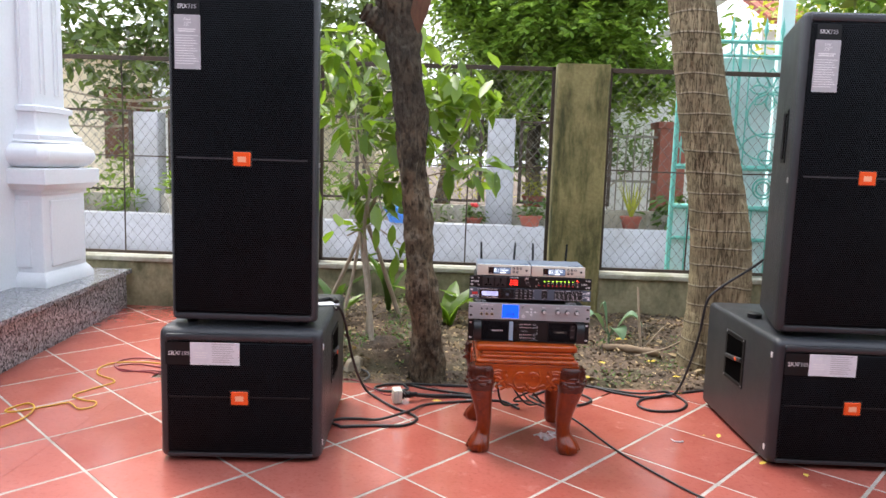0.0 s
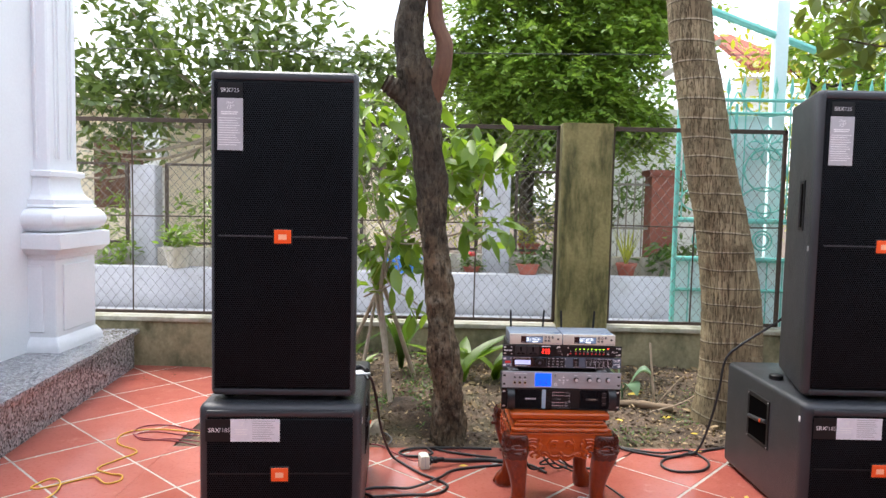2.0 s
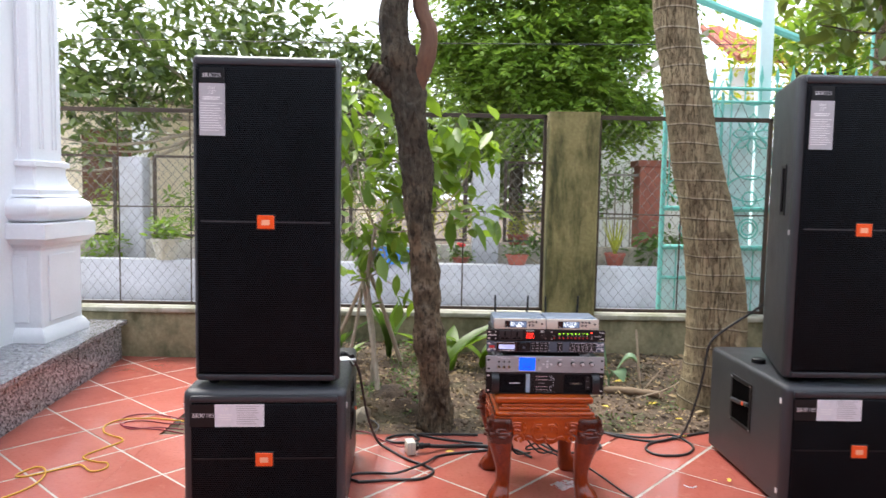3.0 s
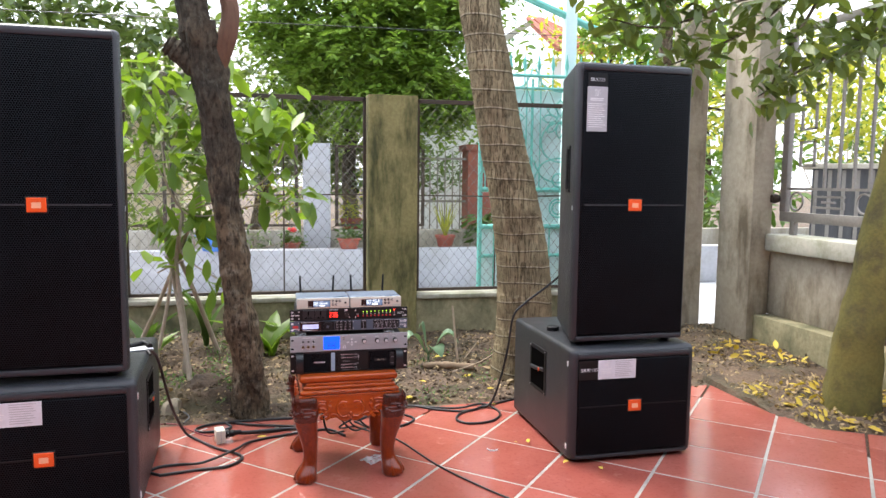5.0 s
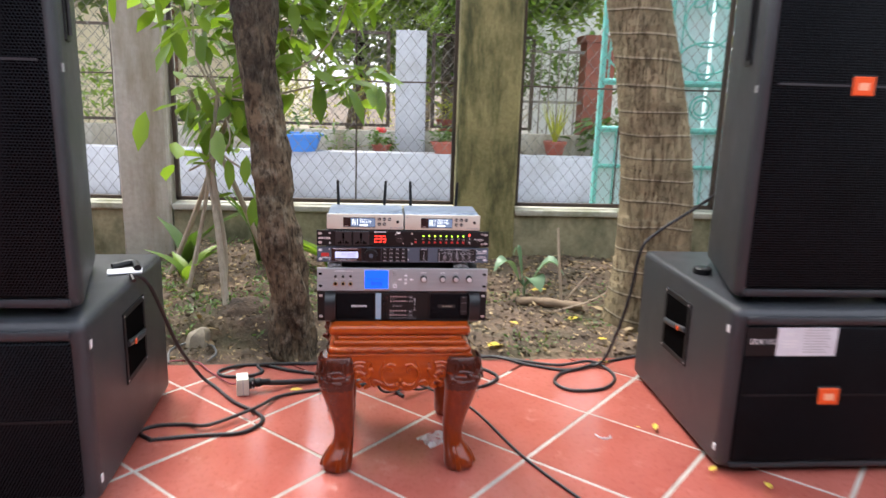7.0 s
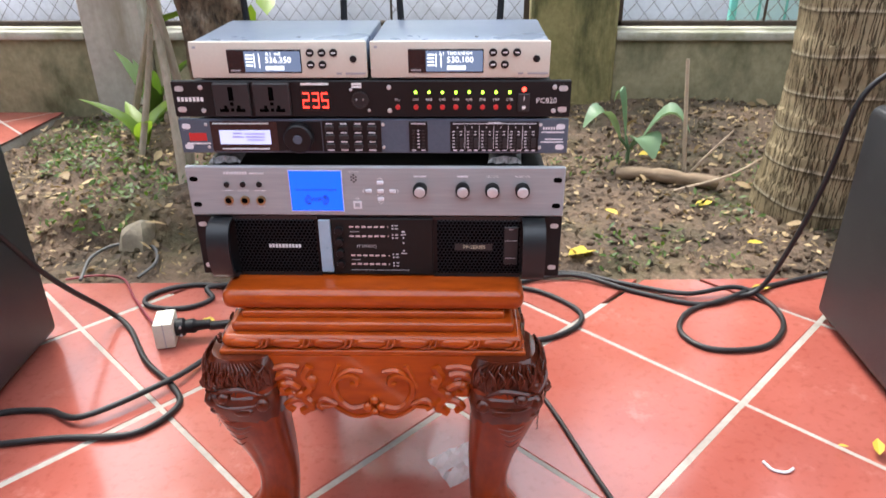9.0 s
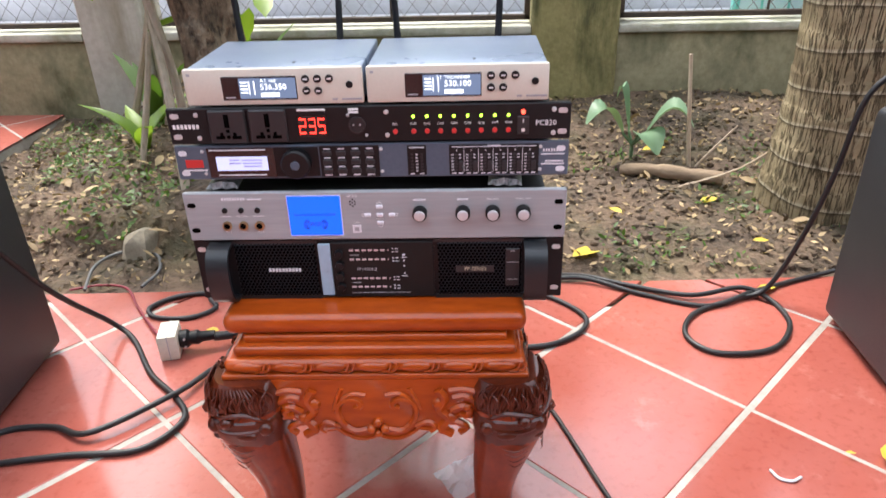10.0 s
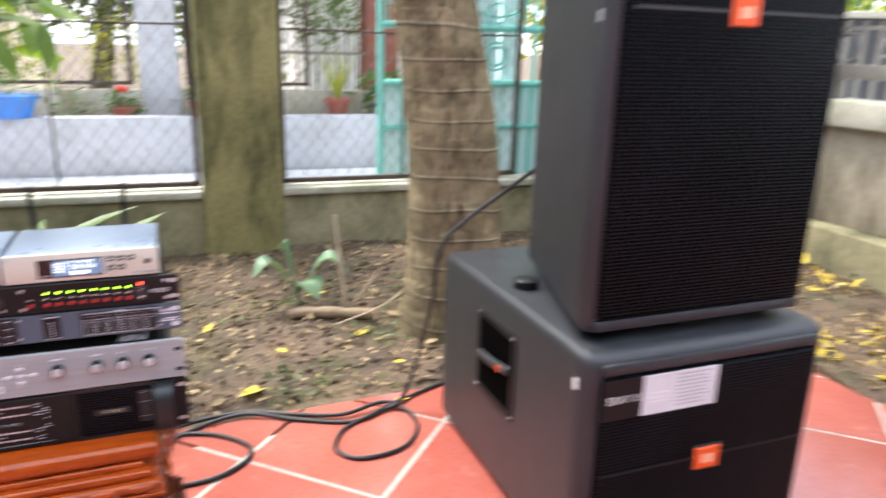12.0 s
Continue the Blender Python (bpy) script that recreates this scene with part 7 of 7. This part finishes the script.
g.add([(-0.9, -0.5, 2.55), (1.0, -0.5, 3.75), (1.0, 3.2, 3.75), (-0.9, 3.2, 2.55), (-0.9, -0.5, 2.45), (1.0, -0.5, 3.65), (1.0, 3.2, 3.65), (-0.9, 3.2, 2.45)], [(0, 1, 2, 3), (7, 6, 5, 4), (0, 4, 5, 1), (1, 5, 6, 2), (2, 6, 7, 3), (3, 7, 4, 0)])
part("roof", g, GREY_CONCRETE, t, "weathered grey sheet roof", smooth=0)
t = thing("white_house", pose(-5.0, 13.0, 0), "cream house seen through the tree leaves", "house")
part("wall", Geo().box(-3, 3.4, 0, 4, -0.1, 2.9), surface("cream_render", (0.70, 0.62, 0.48), (0.82, 0.74, 0.60), 0.8), t)
g = Geo()
g.add([(-3.5, -0.6, 2.95), (3.9, -0.6, 2.95), (3.9, 2.4, 3.6), (-3.5, 2.4, 3.6), (-3.5, -0.6, 2.85), (3.9, -0.6, 2.85), (3.9, 2.4, 3.5), (-3.5, 2.4, 3.5)], [(0, 1, 2, 3), (7, 6, 5, 4), (0, 4, 5, 1), (1, 5, 6, 2), (2, 6, 7, 3), (3, 7, 4, 0)])
part("roof", g, GREY_CONCRETE, t, "weathered grey sheet roof", smooth=0)
part("porch_column", Geo().box(-0.45, -0.15, -0.55, -0.25, -0.1, 2.84, 0.01), WHITE_PAINT, t, "white porch column")
for x in (-1.6, 0.9):
    part("window", Geo().box(x, x + 0.9, -0.03, 0.02, 1.0, 2.3), BROWN_BARK, t, "brown wooden shutter")

# overhead line along the lane
solid("overhead_cable", Geo().tube(smooth_path([(-30, 7.6, 3.1), (-12, 7.6, 2.86), (-3, 7.6, 2.80), (6, 7.6, 2.9), (22, 7.6, 3.2)], 10), 0.004, 6), RUBBER, "thin black overhead cable strung along the lane", "cable")

# Cables and small things
def cable(pts, r, label, mat=RUBBER, name="cable", n=8):
    return solid(name, Geo().tube(smooth_path(pts, n), r, 8), mat, label, "cable", "cables on the terrace", smooth=60)


R = 0.0062
cable([(-0.37, 3.02, 0.505), (-0.385, 3.05, 0.512), (-0.36, 3.12, 0.46), (-0.335, 3.28, 0.20), (-0.30, 3.40, 0.04), (-0.245, 3.38, R), (-0.15, 3.255, R), (-0.06, 3.175, R), (-0.022, 3.11, R), (-0.075, 3.03, R), (-0.21, 3.01, R), (-0.33, 2.985, R), (-0.385, 3.03, R), (-0.33, 3.11, R), (-0.235, 3.02, 0.018)][:12] + [(-0.34, 2.985, R), (-0.39, 3.03, R), (-0.355, 3.075, R), (-0.27, 3.085, R), (-0.18, 3.06, 0.018), (-0.06, 3.18, 0.018), (0.01, 3.305, R), (0.19, 3.37, R), (0.36, 3.40, R), (0.44, 3.30, R)], R, "long black speaker cable coiled on red tiles")
cable([(0.30, 3.42, R), (0.17, 3.44, R), (0.03, 3.40, 0.016), (-0.045, 3.362, 0.030)], 0.0105, "thick black mains lead leading to an adapter")
cable([(0.22, 3.47, R), (0.01, 3.53, R), (-0.11, 3.585, R), (-0.21, 3.575, R), (-0.265, 3.52, R), (-0.235, 3.475, R), (-0.15, 3.475, R), (-0.10, 3.52, R), (-0.12, 3.56, 0.016), (0.0, 3.60, R), (0.2, 3.60, R)], R, "black cable loop at the terrace edge")
cable([(-0.48, 3.60, 0.005), (-0.51, 3.72, 0.012), (-0.47, 3.80, 0.012), (-0.37, 3.79, 0.012), (-0.32, 3.70, 0.01), (-0.335, 3.62, 0.005)], 0.0045, "thin grey cable loop on the soil edge", CABLE_GREY)
cable([(-0.52, 3.60, 0.006), (-0.45, 3.625, 0.006), (-0.37, 3.61, 0.006), (-0.30, 3.52, 0.006), (-0.20, 3.40, 0.012), (-0.158, 3.352, 0.03)], 0.0032, "thin red and yellow twin flex", RED_WIRE)
cable([(1.60, 3.36, 0.80), (1.53, 3.50, 0.68), (1.42, 3.56, 0.575), (1.36, 3.57, 0.50), (1.335, 3.57, 0.34), (1.30, 3.58, 0.17), (1.25, 3.59, 0.03), (1.17, 3.575, R), (1.06, 3.51, R), (1.02, 3.42, R), (1.07, 3.355, R), (1.19, 3.37, R), (1.262, 3.46, R), (1.262, 3.56, R), (1.20, 3.61, 0.019), (1.07, 3.585, 0.012), (0.93, 3.64, R), (0.80, 3.69, R), (0.62, 3.66, R), (0.50, 3.55, R)], R, "black speaker cable looping down from a loudspeaker")
cable([(1.47, 3.72, R), (1.33, 3.66, R), (1.22, 3.60, 0.012), (1.10, 3.545, R), (0.95, 3.60, 0.006), (0.80, 3.665, 0.014), (0.64, 3.62, R), (0.52, 3.50, R)], R, "black cable running along the terrace edge")
cable([(0.62, 3.62, R), (0.72, 3.585, R), (0.80, 3.50, R), (0.785, 3.43, R), (0.70, 3.375, R), (0.58, 3.38, R), (0.50, 3.45, 0.02)], R, "black cable loop behind the stool")
cable([(0.40, 3.32, 0.36), (0.42, 3.34, 0.20), (0.47, 3.36, 0.05), (0.56, 3.34, R), (0.64, 3.26, R), (0.70, 3.16, 0.004), (0.80, 2.885, 0.004), (0.917, 2.66, 0.004), (1.03, 2.485, 0.004), (1.137, 2.40, 0.004), (1.23, 2.30, 0.004), (1.40, 2.10, 0.004), (1.7, 1.8, 0.004)], 0.0042, "thin black lead trailing across the tiles")
for k, (x0, x1) in enumerate(((0.30, 0.36), (0.36, 0.47), (0.44, 0.55), (0.52, 0.42))):
    cable([(x0, 3.20, 0.45), (x0 - 0.01, 3.27, 0.36), (x0 + 0.03, 3.30, 0.15), (x1, 3.30 + 0.02 * k, 0.03), (x1 + 0.08, 3.36 + 0.02 * k, R)], 0.0048, "black signal lead hanging behind the rack units")
YW = 0.004
cable([(-1.30, 3.72, YW), (-1.40, 3.752, YW), (-1.56, 3.78, YW), (-1.70, 3.755, YW), (-1.745, 3.67, YW), (-1.715, 3.57, YW), (-1.66, 3.515, YW), (-1.58, 3.47, YW), (-1.555, 3.42, YW), (-1.60, 3.33, YW), (-1.64, 3.22, YW), (-1.56, 3.165, YW), (-1.495, 3.15, YW), (-1.475, 3.09, YW), (-1.52, 3.055, YW), (-1.58, 3.10, 0.010), (-1.62, 3.12, YW), (-1.70, 3.045, YW), (-1.775, 2.985, YW), (-1.815, 3.0, YW), (-1.785, 3.09, YW), (-1.72, 3.05, 0.010), (-1.68, 2.95, 0.008), (-1.70, 2.84, YW), (-1.78, 2.70, YW), (-1.9, 2.5, YW)], 0.0036, "yellow two-core flex lying loose on the tiles", YELLOW_WIRE)
cable([(-1.25, 3.74, YW), (-1.39, 3.78, YW), (-1.55, 3.85, YW), (-1.66, 3.845, YW), (-1.71, 3.77, YW), (-1.66, 3.66, YW), (-1.55, 3.625, YW), (-1.42, 3.60, YW), (-1.30, 3.55, YW)], 0.0036, "dark red flex looped on the tiles", RED_WIRE)
cable([(-1.25, 3.70, YW), (-1.42, 3.70, YW), (-1.58, 3.74, YW), (-1.67, 3.70, YW), (-1.60, 3.61, YW), (-1.46, 3.64, YW), (-1.28, 3.60, YW)], 0.0032, "dark red flex looped on the tiles", RED_WIRE)

# mains adapter with its plug
t = thing("mains_adapter", pose(-0.136, 3.340, 0.0, 0, 0, 14), "cream plastic socket adapter lying on its side", "adapter")
part("body", Geo().box(-0.021, 0.021, -0.034, 0.034, 0.002, 0.064, 0.004), CREAM, t)
part("seam", Geo().box(0.0, 0.002, -0.0346, 0.0346, 0.003, 0.0646), GREY_LABEL, t)
part("plug", Geo().lathe([(0.020, 0), (0.021, 0.016), (0.015, 0.022), (0.017, 0.038), (0.012, 0.046), (0.011, 0.075)], 14, pose(0.022, 0, 0.034, 0, 90, 0)), BLACK, t, "black plug")
for z in (0.024, 0.044):
    part("plug_screw", Geo().lathe([(0.003, 0), (0.003, 0.002)], 8, pose(0.034, -0.019, z, 90, 0, 0)), CHROME, t)

# things on the left-hand subwoofer
solid("folded_paper", Geo().box(-0.05, 0.05, -0.03, 0.03, 0, 0.006, 0.002, 1), LIGHT_LABEL, "folded white paper slip on a subwoofer", "paper", m=pose(-0.425, 3.10, 0.509, 0, 0, 20))
solid("cable_end", Geo().tube(smooth_path([(-0.47, 3.12, 0.52), (-0.42, 3.16, 0.524), (-0.385, 3.10, 0.522)], 5), 0.011, 8), BLACK, "black cable connector on a subwoofer", "connector")

# crumpled clear wrapper under the stool
g = Geo()
for j in range(7):
    for i in range(8):
        u, v = i / 7 - 0.5, j / 6 - 0.5
        g.v.append((0.11 * u + 0.01 * noise.noise(Vector((u * 6, v * 6, 1))), 0.075 * v, 0.004 + 0.020 * abs(noise.noise(Vector((u * 9, v * 9, 8)))) + 0.012 * (0.25 - u * u)))
g.f = [(j * 8 + i, j * 8 + i + 1, (j + 1) * 8 + i + 1, (j + 1) * 8 + i) for j in range(6) for i in range(7)]
solid("plastic_wrapper", g, CLEAR_FILM, "crumpled clear plastic wrapper on the tiles", "wrapper", smooth=0, m=pose(0.545, 2.985, 0, 0, 0, 35))
solid("string_scrap", Geo().tube(smooth_path([(1.065, 3.015, 0.004), (1.075, 2.995, 0.004), (1.095, 2.99, 0.004), (1.112, 3.0, 0.004)], 5), 0.0025, 6), LIGHT_LABEL, "curled scrap of white string on the tiles", "scrap")


def fallen_leaf(x, y, z, size, yaw, mat, label="yellow fallen leaf"):
    vs, fs = leaf_shape("broad")
    g = Geo().add([(p[0] * size, p[1] * size * 1.1, max(0.0, p[2] * size + 0.012) + 0.002) for p in vs], [tuple(int(i) for i in f) for f in fs])
    return solid("fallen_leaf", g, mat, label, "leaf", "fallen leaves", smooth=0, m=pose(x, y, z, RNG.uniform(-8, 8), RNG.uniform(-8, 8), yaw))


for x, y, s, a in ((1.269, 3.03, 0.045, 70), (1.338, 2.776, 0.04, 30), (1.477, 2.677, 0.045, 80), (1.24, 3.62, 0.05, 10), (1.205, 3.05, 0.02, 0), (0.03, 3.335, 0.05, 20), (-0.05, 3.41, 0.04, 160), (2.42, 2.0, 0.06, 40)):
    fallen_leaf(x, y, 0.0, s, a, LEAF_FALLEN, "small yellow fallen leaf on the tiles")
for x, y, s, a in ((0.80, 3.76, 0.13, 40), (1.12, 4.50, 0.10, 20), (0.97, 4.0, 0.06, 120), (1.28, 4.12, 0.07, 200), (0.72, 4.25, 0.07, 75), (1.30, 3.85, 0.05, 10)):
    fallen_leaf(x, y, bed_height(x, y) + 0.008, s, a, LEAF_FALLEN, "yellow fallen leaf on the soil")


def litter(n, x0, x1, y0, y1, size, mat, label, kind="small", lift=0.008, keep=None):
    x, y = RNG.uniform(x0, x1, n), RNG.uniform(y0, y1, n)
    pts = [(a, b, bed_height(a, b) + lift) for a, b in zip(x, y) if keep is None or keep(a, b)]
    me = leaves_mesh("leaf_litter", np.array(pts), size, kind, mat, 0.0, 0.5)
    return tagged(part("leaf_litter", me, None), label, "leaf litter", kind="stuff")


IN_BED = lambda a, b: b > 3.66 + 0.055 * a and (a < 2.75 or b > 3.0) and (a < 2.8 or b > 7.5 - 1.45 * a)
litter(7500, -1.4, 3.6, 3.6, 5.18, 0.020, LEAF_DRY, "small dry brown leaves scattered over soil", keep=IN_BED)
litter(9000, -1.4, 3.6, 3.6, 5.18, 0.024, LITTER_DARK, "dark crumbs of bark and leaf on soil", lift=0.005, keep=IN_BED)
litter(420, -1.4, 3.6, 3.65, 5.18, 0.046, LEAF_DRY, "larger dry curled leaves on soil", "broad", 0.012, keep=IN_BED)
litter(260, 2.75, 3.6, 2.56, 3.6, 0.055, LEAF_FALLEN, "yellow fallen leaves round the mossy tree", "broad", 0.012, keep=lambda a, b: max(1.5 * a + b - 7.43, 0.62 * a + b - 4.70) > 0.04)
litter(1500, 2.75, 3.6, 2.56, 3.7, 0.030, LEAF_DRY, "dry brown leaves round the mossy tree", "broad", 0.010, keep=lambda a, b: max(1.5 * a + b - 7.43, 0.62 * a + b - 4.70) > 0.04)
litter(280, 2.8, 3.6, 2.8, 4.6, 0.065, LEAF_FALLEN, "yellow fallen leaves along the side wall", "broad", 0.012, keep=lambda a, b: IN_BED(a, b) and a > 3.55 - 0.42 * (b - 2.8) * (0.5 + 0.5 * math.sin(b * 3)) - 0.25)
litter(5200, -1.35, 0.1, 3.8, 5.15, 0.020, LEAF_MID, "tiny green weeds sprouting on the soil", "broad", 0.02, keep=lambda a, b: noise.noise(Vector((a * 3, b * 3, 5))) > 0.05)
litter(1300, 0.6, 1.7, 3.7, 4.7, 0.020, LEAF_MID, "tiny moss and weeds on the soil", "broad", 0.010, keep=lambda a, b: noise.noise(Vector((a * 3, b * 3, 9))) > 0.12)
g = Geo()
for k in range(1500):
    x, y = RNG.uniform(-1.35, 2.7), RNG.uniform(3.72, 5.15)
    s = RNG.uniform(0.003, 0.014)
    g.ball((x, y, bed_height(x, y) + s * 0.3), s, s * RNG.uniform(0.6, 1), s * 0.7, 6)
tagged(part("soil_crumbs", g, SOIL), "small stones and clods on the garden soil", "gravel", kind="stuff")

# Terrace of red tiles laid on the diagonal
solid("terrace_slab", Geo().box(-2.9, -1.42, -4.0, 5.2, -0.13, -0.0015).box(-1.42, 2.74, -4.0, 3.55, -0.13, -0.0015).box(2.74, 3.62, -4.0, 2.55, -0.13, -0.0015), GROUT, "terrace bed with pale grout between the tiles", "floor", kind="structure", smooth=0)


def clip(poly, a, b, c):
    """Keeps the part of a polygon where a x + b y <= c."""
    out = []
    for i, p in enumerate(poly):
        q = poly[(i + 1) % len(poly)]
        dp, dq = a * p[0] + b * p[1] - c, a * q[0] + b * q[1] - c
        if dp <= 0:
            out.append(p)
        if dp * dq < 0:
            u = dp / (dp - dq)
            out.append((p[0] + (q[0] - p[0]) * u, p[1] + (q[1] - p[1]) * u))
    return out


# half-planes that bound each part of the terrace
PIECES = [[(-1, 0, 2.9), (1, 0, -1.42), (0, 1, 5.2), (0, -1, 4.0)],
          [(-1, 0, 1.42), (1, 0, 2.76), (-0.055, 1, 3.62), (0, -1, 4.0)],
          [(-1, 0, -2.76), (1, 0, 3.62), (1.5, 1, 7.43), (0.62, 1, 4.70), (0, -1, 4.0)]]
floor = thing("floor", pose(0, 0, 0), "glossy red terrace tiles laid diagonally with pale grout", "floor", kind="structure")
UA, UB = Vector((0.268, 0.303)), Vector((-0.3035, 0.2695))
ORIGIN = Vector((1.083, 3.180))


def tile_geo(polys, centre):
    g = Geo()
    for poly in polys:
        n = len(poly)
        cx, cy = sum(p[0] for p in poly) / n, sum(p[1] for p in poly) / n
        inner = []
        for x, y in poly:
            d = math.hypot(x - cx, y - cy) or 1
            k = 1 - 0.0025 / d
            inner.append((cx + (x - cx) * k, cy + (y - cy) * k))
        ox, oy = centre
        vs = [(x - ox, y - oy, -0.010) for x, y in poly] + [(x - ox, y - oy, -0.0015) for x, y in poly] + [(x - ox, y - oy, 0.0) for x, y in inner]
        fs = [(r * n + k, r * n + (k + 1) % n, (r + 1) * n + (k + 1) % n, (r + 1) * n + k) for r in range(2) for k in range(n)] + [tuple(2 * n + k for k in range(n))]
        g.add(vs, fs)
    return g


whole = None
rest = Geo()
made = 0
for i in range(-24, 14):
    for j in range(-14, 22):
        c = ORIGIN + UA * (i + 0.5) + UB * (j + 0.5)
        ka, kb = 0.5 - 0.0115, 0.5 - 0.0155
        sq = [tuple(c + UA * a * ka + UB * b * kb) for a, b in ((-1, -1), (1, -1), (1, 1), (-1, 1))]
        polys = []
        for half in PIECES:
            p = sq
            for a, b, k in half:
                p = clip(p, a, b, k) if p else p
            if len(p) > 2:
                polys.append(p)
        if not polys:
            continue
        area = sum(abs(sum(p[k][0] * p[(k + 1) % len(p)][1] - p[(k + 1) % len(p)][0] * p[k][1] for k in range(len(p)))) / 2 for p in polys)
        if area < 0.0006:
            continue
        if c.y < 0.9:
            g = tile_geo(polys, (0, 0))
            rest.add(g.v, g.f)
            continue
        if len(polys) == 1 and len(polys[0]) == 4 and area > 0.999 * 4 * ka * kb * abs(UA.x * UB.y - UA.y * UB.x):
            if whole is None:
                whole = tile_geo(polys, c).mesh("tile", 0)
                whole.materials.append(TILE)
            me = whole
        else:
            me = tile_geo(polys, c).mesh("tile", 0)
        part("tile", me, TILE, floor, m=pose(c.x, c.y, 0.0008 * math.sin(i * 3.1 + j * 1.7)))
        made += 1
tagged(part("tiles_behind", rest, TILE, floor, smooth=0), kind="stuff")
